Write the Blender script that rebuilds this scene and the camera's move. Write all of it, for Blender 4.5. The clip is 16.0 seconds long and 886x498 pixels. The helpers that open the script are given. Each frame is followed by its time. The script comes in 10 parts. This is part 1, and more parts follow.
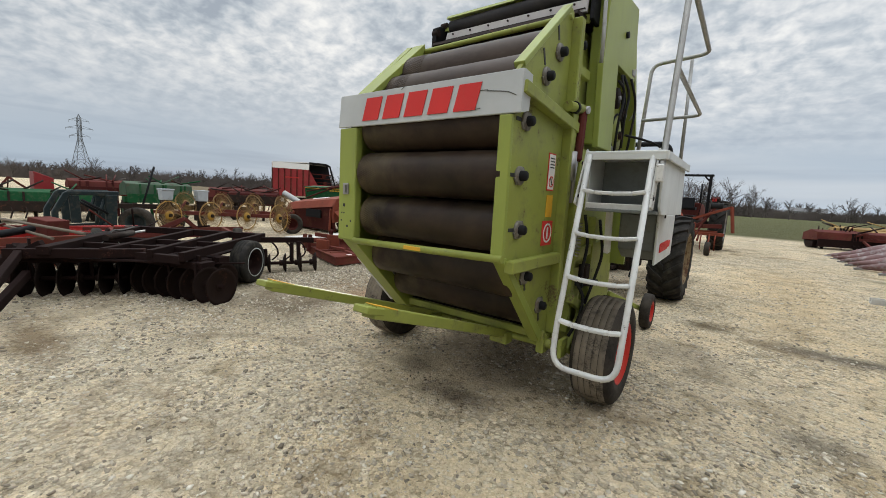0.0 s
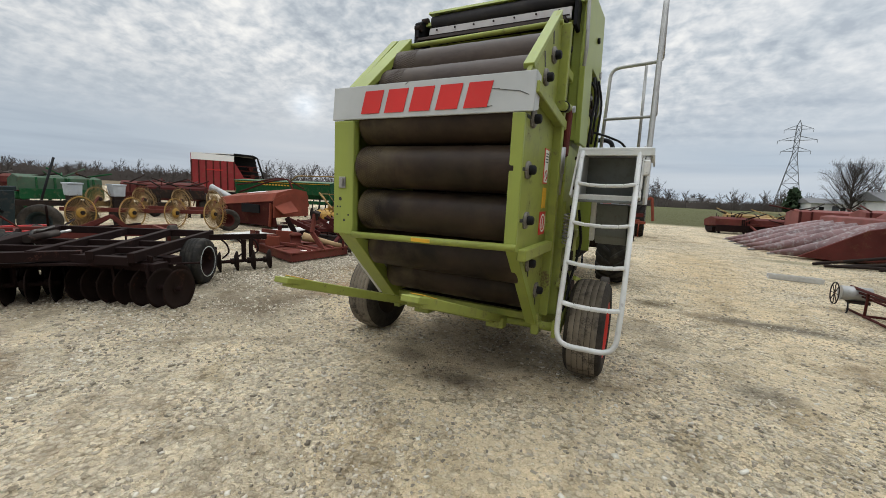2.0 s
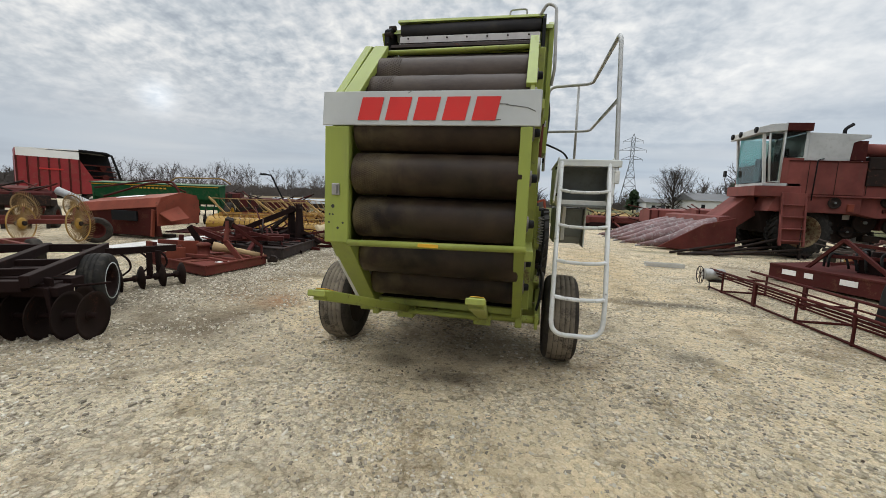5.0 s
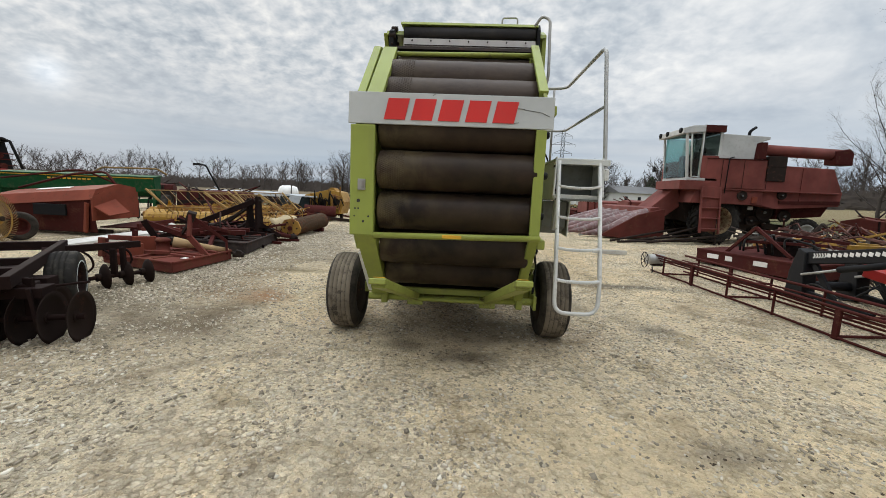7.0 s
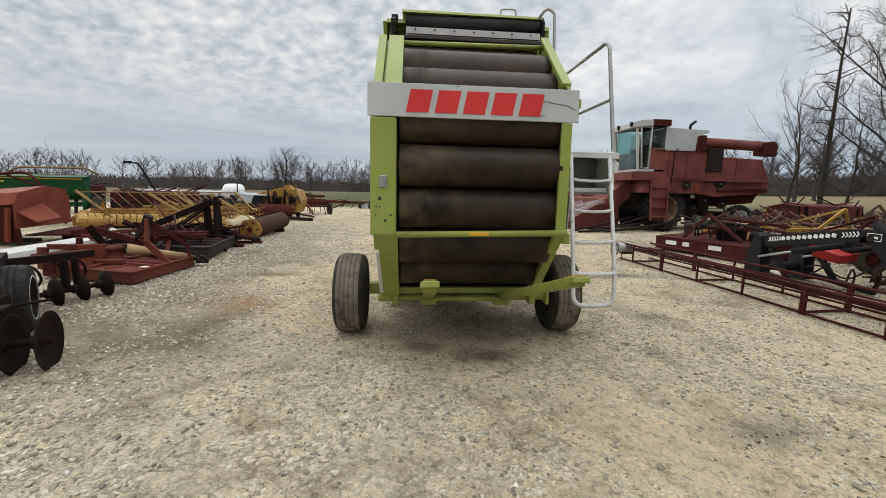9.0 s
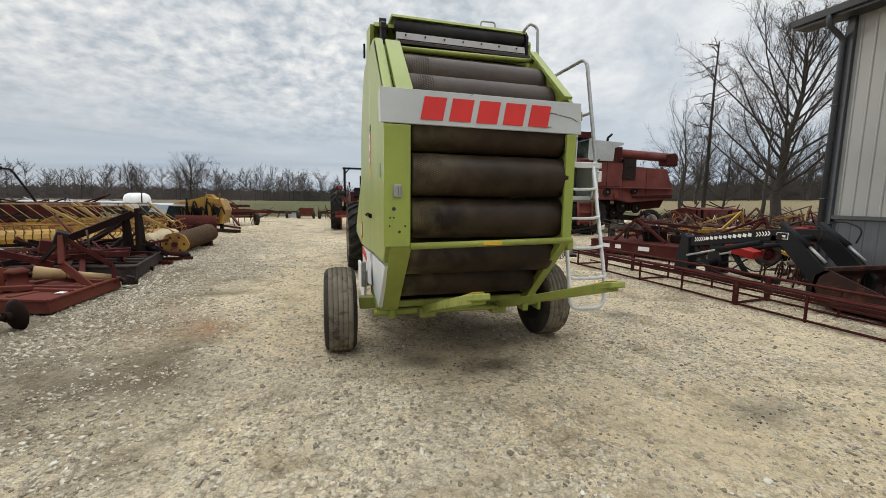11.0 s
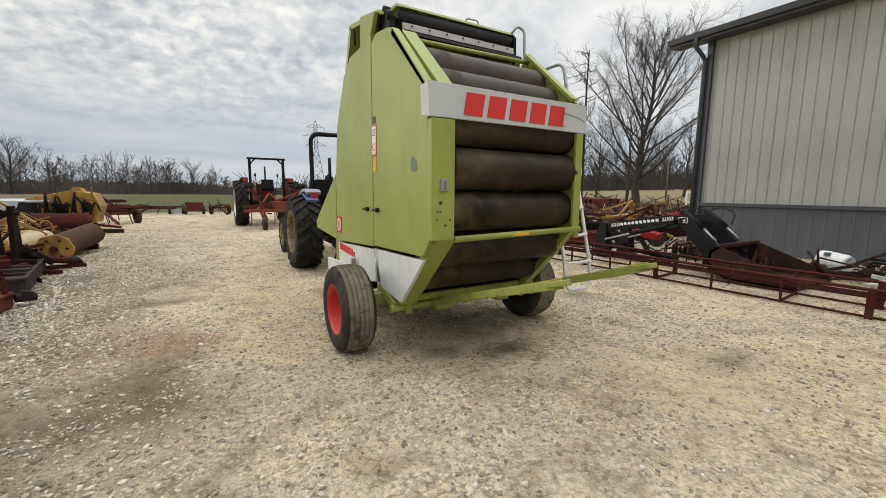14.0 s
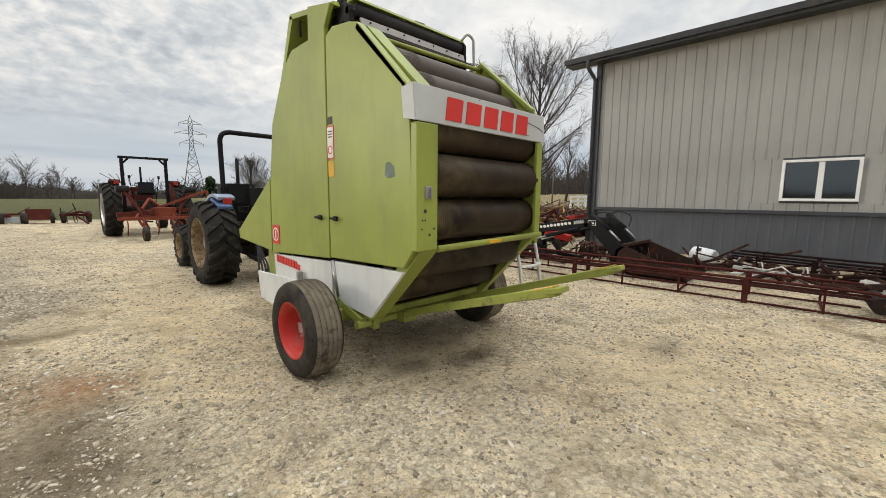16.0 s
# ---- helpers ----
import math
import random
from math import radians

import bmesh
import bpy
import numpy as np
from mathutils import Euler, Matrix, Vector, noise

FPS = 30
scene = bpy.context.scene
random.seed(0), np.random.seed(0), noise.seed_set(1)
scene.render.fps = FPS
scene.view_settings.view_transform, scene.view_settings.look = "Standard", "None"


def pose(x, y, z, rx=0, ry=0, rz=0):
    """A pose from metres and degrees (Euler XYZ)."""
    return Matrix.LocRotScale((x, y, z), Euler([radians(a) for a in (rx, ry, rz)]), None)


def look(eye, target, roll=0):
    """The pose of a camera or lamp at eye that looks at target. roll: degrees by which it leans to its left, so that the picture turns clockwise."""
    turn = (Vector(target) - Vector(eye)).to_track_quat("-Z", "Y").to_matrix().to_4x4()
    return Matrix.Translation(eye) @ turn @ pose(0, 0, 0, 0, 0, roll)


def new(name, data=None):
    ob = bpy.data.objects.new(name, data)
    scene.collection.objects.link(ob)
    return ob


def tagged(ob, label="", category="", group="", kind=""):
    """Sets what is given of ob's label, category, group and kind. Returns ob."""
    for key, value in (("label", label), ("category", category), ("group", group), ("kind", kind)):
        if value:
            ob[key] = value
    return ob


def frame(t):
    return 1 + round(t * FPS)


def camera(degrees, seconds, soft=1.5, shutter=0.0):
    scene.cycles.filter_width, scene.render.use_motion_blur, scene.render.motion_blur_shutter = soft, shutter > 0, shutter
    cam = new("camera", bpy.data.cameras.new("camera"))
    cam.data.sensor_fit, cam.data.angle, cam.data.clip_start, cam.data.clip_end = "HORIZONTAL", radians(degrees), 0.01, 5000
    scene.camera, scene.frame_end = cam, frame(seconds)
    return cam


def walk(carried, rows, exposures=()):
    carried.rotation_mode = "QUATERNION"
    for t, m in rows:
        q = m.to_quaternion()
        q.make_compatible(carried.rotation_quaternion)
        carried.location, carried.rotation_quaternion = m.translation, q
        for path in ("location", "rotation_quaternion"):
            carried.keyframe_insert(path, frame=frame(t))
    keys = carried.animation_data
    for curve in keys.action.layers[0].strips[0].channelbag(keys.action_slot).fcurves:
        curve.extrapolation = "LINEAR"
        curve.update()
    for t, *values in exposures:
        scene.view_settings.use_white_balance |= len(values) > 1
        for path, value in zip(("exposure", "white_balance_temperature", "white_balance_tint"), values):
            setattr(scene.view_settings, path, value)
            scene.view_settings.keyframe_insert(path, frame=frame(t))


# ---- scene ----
cam = camera(95.2, 16.0, 0.9)
METRES, EYE, TILT, LEAN, TURN = 5.556, 1.5, -1.3, 0.0, 37.0
ROWS = [
    (0.0, 0.0, 0.0, 0.0, 0.34, -6.16, -3.13),
    (0.5, -0.0271, -0.0246, 0.0, -2.26, -6.36, -2.75),
    (1.0, -0.0433, -0.0345, -0.0015, -4.78, -6.59, -2.49),
    (1.5, -0.0691, -0.0179, -0.0057, -7.36, -6.74, -2.4),
    (2.0, -0.094, -0.0112, -0.0048, -9.45, -6.66, -2.55),
    (2.5, -0.1328, -0.0331, -0.0037, -11.24, -6.45, -2.62),
    (3.0, -0.163, -0.0446, -0.0034, -13.15, -5.99, -2.53),
    (3.5, -0.1842, -0.0277, -0.006, -15.85, -5.62, -2.12),
    (4.0, -0.2021, -0.0062, -0.0044, -19.24, -5.46, -1.95),
    (6.5, -0.3242, 0.0288, -0.007, -32.43, -6.26, -1.82),
    (7.0, -0.3636, 0.0293, -0.0053, -34.1, -6.64, -1.76),
    (7.5, -0.397, 0.0279, -0.0059, -35.32, -7.03, -1.66),
    (8.0, -0.415, 0.0511, -0.01, -36.71, -7.31, -1.24),
    (8.5, -0.4229, 0.0914, -0.0058, -38.84, -7.38, -0.72),
    (9.0, -0.435, 0.1113, -0.0053, -41.48, -7.22, -0.43),
    (11.5, -0.5369, 0.2345, -0.0016, -54.94, -6.0, 0.36),
    (12.0, -0.5709, 0.2517, -0.0002, -57.36, -6.25, 0.46),
    (12.5, -0.575, 0.2847, -0.0034, -59.55, -6.57, 0.62),
    (13.0, -0.5729, 0.3183, 0.0016, -61.81, -7.01, 0.68),
    (13.5, -0.5907, 0.3432, 0.0023, -64.54, -7.31, 0.71),
    (14.0, -0.6166, 0.3694, 0.002, -67.56, -7.46, 0.8),
    (14.5, -0.6106, 0.3994, -0.0005, -71.03, -7.32, 0.94),
    (15.0, -0.5938, 0.4297, 0.0051, -74.93, -7.26, 1.06),
    (15.5, -0.6012, 0.4538, 0.0062, -78.83, -7.13, 0.86),
    (16.0, -0.6226, 0.4788, 0.008, -81.91, -7.09, 0.85),
]
walk(cam, [(t, pose(0, 0, EYE, TILT, LEAN, TURN) @ pose(METRES * x, METRES * y, METRES * z, 90 + pitch, roll, yaw)) for t, x, y, z, yaw, pitch, roll in ROWS],
     [(0.0, -0.02, 6450, 10), (9.0, -0.02, 6480, 10), (12.5, 0.03, 6600, 10), (16.0, 0.08, 6880, 11)])

# ---- world and sun ----
SUN = Vector((-0.71, 0.68, 0.175)).normalized()
world = bpy.data.worlds.new("overcast_sky")
scene.world = world
world.use_nodes = True
wt = world.node_tree
wt.nodes.clear()


def node(tree, kind, **sets):
    n = tree.nodes.new(kind)
    for key, value in sets.items():
        if key == "operation":
            n.operation = value
        elif key == "blend_type":
            n.blend_type = value
        elif key == "data_type":
            n.data_type = value
        else:
            n.inputs[key].default_value = value
    return n


def math_node(tree, op, a, b=0.0, c=None, clamp=False):
    n = tree.nodes.new("ShaderNodeMath")
    n.operation, n.use_clamp = op, clamp
    for i, v in enumerate((a, b, c)):
        if v is None:
            continue
        if isinstance(v, (int, float)):
            n.inputs[i].default_value = v
        else:
            tree.links.new(v, n.inputs[i])
    return n.outputs[0]


def ramp(tree, fac, stops):
    n = tree.nodes.new("ShaderNodeValToRGB")
    while len(n.color_ramp.elements) < len(stops):
        n.color_ramp.elements.new(0.5)
    for e, (p, c) in zip(n.color_ramp.elements, stops):
        e.position = p
        e.color = (c, c, c, 1) if isinstance(c, (int, float)) else (*c, 1)
    tree.links.new(fac, n.inputs[0])
    return n.outputs[0]


def mixed(tree, fac, a, b, blend="MIX"):
    n = tree.nodes.new("ShaderNodeMix")
    n.data_type, n.blend_type = "RGBA", blend
    for sock, v in ((n.inputs[0], fac), (n.inputs[6], a), (n.inputs[7], b)):
        if isinstance(v, (int, float)):
            sock.default_value = v
        elif isinstance(v, (tuple, list)):
            sock.default_value = (*v[:3], 1)
        else:
            tree.links.new(v, sock)
    return n.outputs[2]


def noise_tex(tree, vec, scale, detail=4.0, rough=0.55, distort=0.0):
    n = tree.nodes.new("ShaderNodeTexNoise")
    n.inputs["Scale"].default_value, n.inputs["Detail"].default_value = scale, detail
    n.inputs["Roughness"].default_value, n.inputs["Distortion"].default_value = rough, distort
    if vec is not None:
        tree.links.new(vec, n.inputs["Vector"])
    return n.outputs["Fac"]


def build_sky():
    L = wt.links
    coord = wt.nodes.new("ShaderNodeTexCoord")
    sep = wt.nodes.new("ShaderNodeSeparateXYZ")
    L.new(coord.outputs["Generated"], sep.inputs[0])
    up = math_node(wt, "MAXIMUM", sep.outputs[2], 0.0)
    # a cloud layer overhead, drawn together towards the horizon
    flat = math_node(wt, "ADD", up, 0.34)
    comb = wt.nodes.new("ShaderNodeCombineXYZ")
    L.new(math_node(wt, "DIVIDE", sep.outputs[0], flat), comb.inputs[0])
    L.new(math_node(wt, "DIVIDE", sep.outputs[1], flat), comb.inputs[1])
    broad = noise_tex(wt, comb.outputs[0], 2.1, 5, 0.58, 0.4)
    fleece = noise_tex(wt, comb.outputs[0], 17.0, 3.0, 0.55, 0.2)
    both = math_node(wt, "ADD", math_node(wt, "MULTIPLY", broad, 0.52), math_node(wt, "MULTIPLY", fleece, 0.48))
    fleecy = ramp(wt, both, [(0.37, (0.38, 0.43, 0.49)), (0.46, (0.52, 0.57, 0.615)), (0.54, (0.69, 0.715, 0.735)), (0.66, (0.93, 0.925, 0.895))])
    veil = mixed(wt, ramp(wt, broad, [(0.36, 0.0), (0.66, 1.0)]), (0.50, 0.555, 0.615), (0.82, 0.835, 0.84))
    # a blue-grey veil low over the horizon, with long flat streaks
    low = ramp(wt, up, [(0.0, (0.44, 0.53, 0.625)), (0.10, (0.455, 0.525, 0.60)), (0.24, (0.58, 0.62, 0.66))])
    squash = node(wt, "ShaderNodeMapping", Scale=(1.0, 1.0, 11.0))
    L.new(coord.outputs["Generated"], squash.inputs[0])
    streak = ramp(wt, noise_tex(wt, squash.outputs[0], 1.9, 4, 0.55, 0.4), [(0.46, 0.0), (0.64, 1.0)])
    low = mixed(wt, math_node(wt, "MULTIPLY", streak, 0.55), low, (0.32, 0.385, 0.47))
    pale = ramp(wt, noise_tex(wt, squash.outputs[0], 1.3, 3, 0.5, 0.3), [(0.50, 0.0), (0.68, 1.0)])
    low = mixed(wt, math_node(wt, "MULTIPLY", pale, 0.40), low, (0.70, 0.715, 0.725))
    # fleecy to the west, smooth to the east
    east = ramp(wt, sep.outputs[0], [(0.0, 0.0), (0.7, 0.85)])
    cloud = mixed(wt, east, fleecy, veil)
    cloud = mixed(wt, ramp(wt, up, [(0.10, 0.0), (0.27, 1.0)]), low, cloud)
    # brighter where the hidden sun stands, and towards the zenith
    dot = wt.nodes.new("ShaderNodeVectorMath")
    dot.operation = "DOT_PRODUCT"
    L.new(coord.outputs["Generated"], dot.inputs[0])
    dot.inputs[1].default_value = SUN
    facing = math_node(wt, "MAXIMUM", dot.outputs["Value"], 0.0)
    glow = math_node(wt, "MULTIPLY", math_node(wt, "POWER", facing, 30.0), 0.06)
    core = math_node(wt, "MULTIPLY", math_node(wt, "POWER", facing, 2600.0), 0.45)
    gain = math_node(wt, "ADD", math_node(wt, "ADD", 1.0, glow), core)
    thin = wt.nodes.new("ShaderNodeVectorMath")
    thin.operation = "DOT_PRODUCT"
    L.new(coord.outputs["Generated"], thin.inputs[0])
    thin.inputs[1].default_value = (0.85, 0.52, 0.0)
    gain = math_node(wt, "ADD", gain, math_node(wt, "MULTIPLY", math_node(wt, "MAXIMUM", thin.outputs["Value"], 0.0), 0.14))
    gain = math_node(wt, "ADD", gain, math_node(wt, "MULTIPLY", math_node(wt, "MAXIMUM", math_node(wt, "SUBTRACT", up, 0.5), 0.0), 7.2))
    vec = wt.nodes.new("ShaderNodeVectorMath")
    vec.operation = "SCALE"
    L.new(cloud, vec.inputs[0])
    L.new(gain, vec.inputs[3])
    sky = wt.nodes.new("ShaderNodeTexSky")
    sky.sky_type, sky.sun_disc = "NISHITA", False
    sky.sun_elevation, sky.sun_rotation = math.asin(SUN.z), math.atan2(SUN.x, SUN.y)
    back1 = node(wt, "ShaderNodeBackground", Strength=0.05)
    L.new(sky.outputs[0], back1.inputs[0])
    back2 = node(wt, "ShaderNodeBackground", Strength=SKY_GAIN)
    L.new(vec.outputs[0], back2.inputs[0])
    add = node(wt, "ShaderNodeMixShader", Fac=0.97)
    L.new(back1.outputs[0], add.inputs[1])
    L.new(back2.outputs[0], add.inputs[2])
    out = wt.nodes.new("ShaderNodeOutputWorld")
    L.new(add.outputs[0], out.inputs[0])


SKY_GAIN = 1.0
build_sky()
sun = new("sun", bpy.data.lights.new("sun", "SUN"))
sun.data.energy, sun.data.angle, sun.data.color = 1.0, radians(14), (1.0, 0.94, 0.85)
sun.matrix_world = look((0, 0, 30), Vector((0, 0, 30)) - SUN)

# ---- materials ----


def material(name):
    m = bpy.data.materials.new(name)
    m.use_nodes = True
    t = m.node_tree
    return m, t, t.nodes["Principled BSDF"]


def bump(t, bsdf, height, strength, distance):
    b = node(t, "ShaderNodeBump", Strength=strength, Distance=distance)
    t.links.new(height, b.inputs["Height"])
    t.links.new(b.outputs[0], bsdf.inputs["Normal"])


def paint(name, col, rough=0.55, metal=0.0, var=0.12, dirt=0.3, dirt_col=(0.16, 0.125, 0.085), rust=0.0, rust_col=(0.11, 0.045, 0.022), size=1.0, relief=0.15, streak=False):
    """Weathered paint or metal: a broad fade, blotches of dirt, specks of rust and a fine relief."""
    m, t, b = material(name)
    tc = t.nodes.new("ShaderNodeTexCoord")
    v = tc.outputs["Object"]
    if streak:
        mp = node(t, "ShaderNodeMapping", Scale=(1, 1, 0.18))
        t.links.new(v, mp.inputs[0])
        v2 = mp.outputs[0]
    else:
        v2 = v
    broad = noise_tex(t, v, 1.7 * size, 3)
    mid = noise_tex(t, v2, 9 * size, 6, 0.65)
    fine = noise_tex(t, v, 70 * size, 3)
    c1 = tuple(x * (1 - var) for x in col)
    c2 = tuple(min(1, x * (1 + var)) for x in col)
    c = mixed(t, ramp(t, broad, [(0.3, 0.0), (0.7, 1.0)]), c1, c2)
    spots = ramp(t, mid, [(0.5, 0.0), (0.78, 1.0)])
    c = mixed(t, math_node(t, "MULTIPLY", spots, dirt), c, dirt_col)
    if rust > 0:
        rmask = ramp(t, math_node(t, "ADD", math_node(t, "MULTIPLY", noise_tex(t, v, 4.5 * size, 8, 0.7), 0.75), math_node(t, "MULTIPLY", fine, 0.25)), [(0.66 - 0.34 * rust, 0.0), (0.72 - 0.30 * rust, 1.0)])
        c = mixed(t, rmask, c, mixed(t, fine, rust_col, tuple(x * 2.4 for x in rust_col)))
        t.links.new(math_node(t, "ADD", rough, math_node(t, "MULTIPLY", rmask, 0.35), clamp=True), b.inputs["Roughness"])
    else:
        t.links.new(math_node(t, "ADD", rough - 0.08, math_node(t, "MULTIPLY", mid, 0.22), clamp=True), b.inputs["Roughness"])
    t.links.new(c, b.inputs["Base Color"])
    b.inputs["Metallic"].default_value = metal
    b.inputs["Specular IOR Level"].default_value = 0.10 if rough > 0.5 else 0.28
    bump(t, b, math_node(t, "ADD", mid, math_node(t, "MULTIPLY", fine, 0.5)), relief, 0.004)
    return m


GREEN = paint("lime_green_paint", (0.258, 0.298, 0.060), 0.40, dirt=0.45, dirt_col=(0.185, 0.195, 0.08), rust=0.05, rust_col=(0.10, 0.07, 0.03), streak=True)
GREEN_WORN = paint("worn_green_paint", (0.25, 0.275, 0.055), 0.5, dirt=0.7, dirt_col=(0.14, 0.13, 0.06), rust=0.24, rust_col=(0.07, 0.05, 0.025))
WHITE = paint("dull_white_paint", (0.60, 0.61, 0.59), 0.45, dirt=0.5, dirt_col=(0.36, 0.35, 0.31), rust=0.12, rust_col=(0.10, 0.08, 0.06), streak=True)
PLATE_WHITE = paint("scuffed_white_plate", (0.45, 0.46, 0.45), 0.4, dirt=0.3, dirt_col=(0.36, 0.35, 0.32))
RAIL = paint("grey_white_tube_paint", (0.58, 0.575, 0.55), 0.42, dirt=0.4, dirt_col=(0.30, 0.27, 0.22), rust=0.20, rust_col=(0.05, 0.035, 0.028), size=2.2)
GALV = paint("galvanised_tube", (0.37, 0.365, 0.35), 0.45, 0.35, dirt=0.5, dirt_col=(0.17, 0.14, 0.11), rust=0.08, size=2)
RED_RIM = paint("red_rim_paint", (0.44, 0.022, 0.014), 0.45, dirt=0.45, dirt_col=(0.25, 0.12, 0.08))
DECAL_RED = paint("red_lettering", (0.58, 0.03, 0.025), 0.45, dirt=0.1, relief=0.04)
DECAL_WHITE = paint("white_sticker", (0.72, 0.70, 0.66), 0.5, dirt=0.2, relief=0.03)
DECAL_YELLOW = paint("yellow_sticker", (0.66, 0.36, 0.03), 0.5, dirt=0.3, relief=0.03)
DECAL_BLACK = paint("black_print", (0.03, 0.03, 0.03), 0.5, dirt=0.1, relief=0.03)
BLACK = paint("black_paint", (0.012, 0.012, 0.013), 0.55, dirt=0.25, dirt_col=(0.035, 0.03, 0.026))
RUBBER_HOSE = paint("black_hose", (0.018, 0.018, 0.018), 0.55, dirt=0.2)
STEEL = paint("worn_grey_steel", (0.30, 0.29, 0.28), 0.38, 0.6, dirt=0.4, rust=0.1)
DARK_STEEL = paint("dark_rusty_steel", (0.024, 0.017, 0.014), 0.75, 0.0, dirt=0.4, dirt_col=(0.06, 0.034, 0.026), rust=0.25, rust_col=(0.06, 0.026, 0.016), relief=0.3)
HARROW = paint("brown_black_old_paint", (0.014, 0.007, 0.006), 0.9, 0.0, dirt=0.35, dirt_col=(0.026, 0.014, 0.012), rust=0.22, rust_col=(0.028, 0.012, 0.009), relief=0.3)
DISC_STEEL = paint("dull_brown_disc_steel", (0.016, 0.009, 0.007), 0.8, 0.0, dirt=0.35, dirt_col=(0.032, 0.02, 0.015), rust=0.25, rust_col=(0.032, 0.014, 0.01), relief=0.25)
RUST_RED = paint("faded_red_paint", (0.100, 0.026, 0.021), 0.8, var=0.25, dirt=0.5, dirt_col=(0.075, 0.035, 0.026), rust=0.35, rust_col=(0.065, 0.026, 0.016))
RUST_DARK = paint("oxide_red_steel", (0.060, 0.014, 0.012), 0.85, dirt=0.5, dirt_col=(0.05, 0.03, 0.024), rust=0.35, rust_col=(0.05, 0.020, 0.013), relief=0.3)
ORANGE_RED = paint("faded_orange_red_paint", (0.195, 0.050, 0.030), 0.75, var=0.2, dirt=0.45, dirt_col=(0.10, 0.045, 0.03), rust=0.25, rust_col=(0.07, 0.028, 0.017))
CAB_WHITE = paint("chalky_cab_white", (0.47, 0.475, 0.46), 0.55, dirt=0.55, dirt_col=(0.30, 0.28, 0.26), rust=0.12, rust_col=(0.10, 0.06, 0.045))
# red and brown for the east row, lightened to paint in its haze
HAZED_RED = paint("hazed_red_paint", (0.125, 0.060, 0.050), 0.85, var=0.3, dirt=0.7, dirt_col=(0.17, 0.135, 0.115), rust=0.3, rust_col=(0.065, 0.032, 0.024))
HAZED_BROWN = paint("hazed_brown_steel", (0.070, 0.056, 0.048), 0.9, var=0.35, dirt=0.6, dirt_col=(0.15, 0.125, 0.105), rust=0.3, rust_col=(0.06, 0.032, 0.022))
DECK_GREY = paint("dusty_grey_brown_deck", (0.040, 0.031, 0.028), 0.85, var=0.3, dirt=0.7, dirt_col=(0.075, 0.062, 0.054), rust=0.3, rust_col=(0.05, 0.022, 0.015))
# combine red, greyed so that the haze before it is in the colour
COMBINE_HAZED = paint("hazed_combine_red", (0.178, 0.054, 0.045), 0.6, var=0.3, dirt=0.6, dirt_col=(0.115, 0.058, 0.046), rust=0.16, size=0.8, streak=True)
WAGON_RED = paint("wagon_red_paint", (0.22, 0.020, 0.022), 0.45, dirt=0.3, size=0.5)
BRIGHT_RED = paint("bright_red_paint", (0.38, 0.022, 0.018), 0.45, dirt=0.4, dirt_col=(0.10, 0.04, 0.03))
YELLOW = paint("machine_yellow_paint", (0.32, 0.18, 0.042), 0.6, var=0.3, dirt=0.7, dirt_col=(0.13, 0.075, 0.035), rust=0.5)
GOLD = paint("old_gold_paint", (0.36, 0.205, 0.035), 0.5, var=0.25, dirt=0.5, dirt_col=(0.14, 0.08, 0.035), rust=0.3)
TAN_WIRE = paint("rusty_tan_wire", (0.24, 0.15, 0.06), 0.55, 0.2, dirt=0.5, rust=0.2)
DEERE = paint("deep_green_paint", (0.012, 0.072, 0.027), 0.75, dirt=0.35, rust=0.08)
PALE_GREEN = paint("pale_green_paint", (0.060, 0.100, 0.062), 0.6, var=0.3, dirt=0.75, dirt_col=(0.085, 0.085, 0.062), rust=0.35, rust_col=(0.045, 0.03, 0.022))
TEAL_BLACK = paint("dark_teal_paint", (0.008, 0.017, 0.019), 0.5, dirt=0.3)
RIM_TAN = paint("rusty_tan_rim", (0.21, 0.155, 0.085), 0.6, 0.1, var=0.3, dirt=0.6, dirt_col=(0.10, 0.07, 0.045), rust=0.5, rust_col=(0.06, 0.03, 0.018), size=2)
BLUE = paint("tractor_blue_paint", (0.085, 0.14, 0.27), 0.35, dirt=0.3)
PALE_BLUE = paint("pale_blue_fender", (0.27, 0.33, 0.42), 0.4, dirt=0.3)
PLASTIC_WHITE = paint("white_plastic", (0.74, 0.74, 0.72), 0.4, dirt=0.15, relief=0.05)
BEIGE_STEEL = paint("pale_grey_steel_siding", (0.315, 0.31, 0.292), 0.42, dirt=0.14, dirt_col=(0.30, 0.28, 0.25), size=0.35, relief=0.05, streak=True)
SLATE_STEEL = paint("slate_grey_steel_siding", (0.078, 0.083, 0.094), 0.38, dirt=0.25, dirt_col=(0.17, 0.16, 0.15), size=0.35, relief=0.05, streak=True)
TRIM_STEEL = paint("charcoal_steel_trim", (0.05, 0.053, 0.06), 0.4, dirt=0.2, size=0.5)
HOUSE_WHITE = paint("white_house_siding", (0.70, 0.70, 0.68), 0.6, dirt=0.1, size=0.1)
ROOF_GREY = paint("grey_shingle_roof", (0.17, 0.17, 0.17), 0.8, dirt=0.2, size=0.2)
BARK = paint("grey_brown_bark", (0.060, 0.050, 0.043), 0.9, dirt=0.4, dirt_col=(0.045, 0.037, 0.03), size=1.5, relief=0.5)
# far bark and brush: paler than BARK, with distance haze in the colour
HAZED_BARK = paint("hazed_far_bark", (0.085, 0.073, 0.066), 0.95, var=0.25, dirt=0.4, dirt_col=(0.06, 0.052, 0.048), size=0.05)
BRUSH = paint("hazed_brown_brush", (0.115, 0.098, 0.088), 0.95, var=0.3, dirt=0.5, dirt_col=(0.08, 0.068, 0.064), size=0.03)
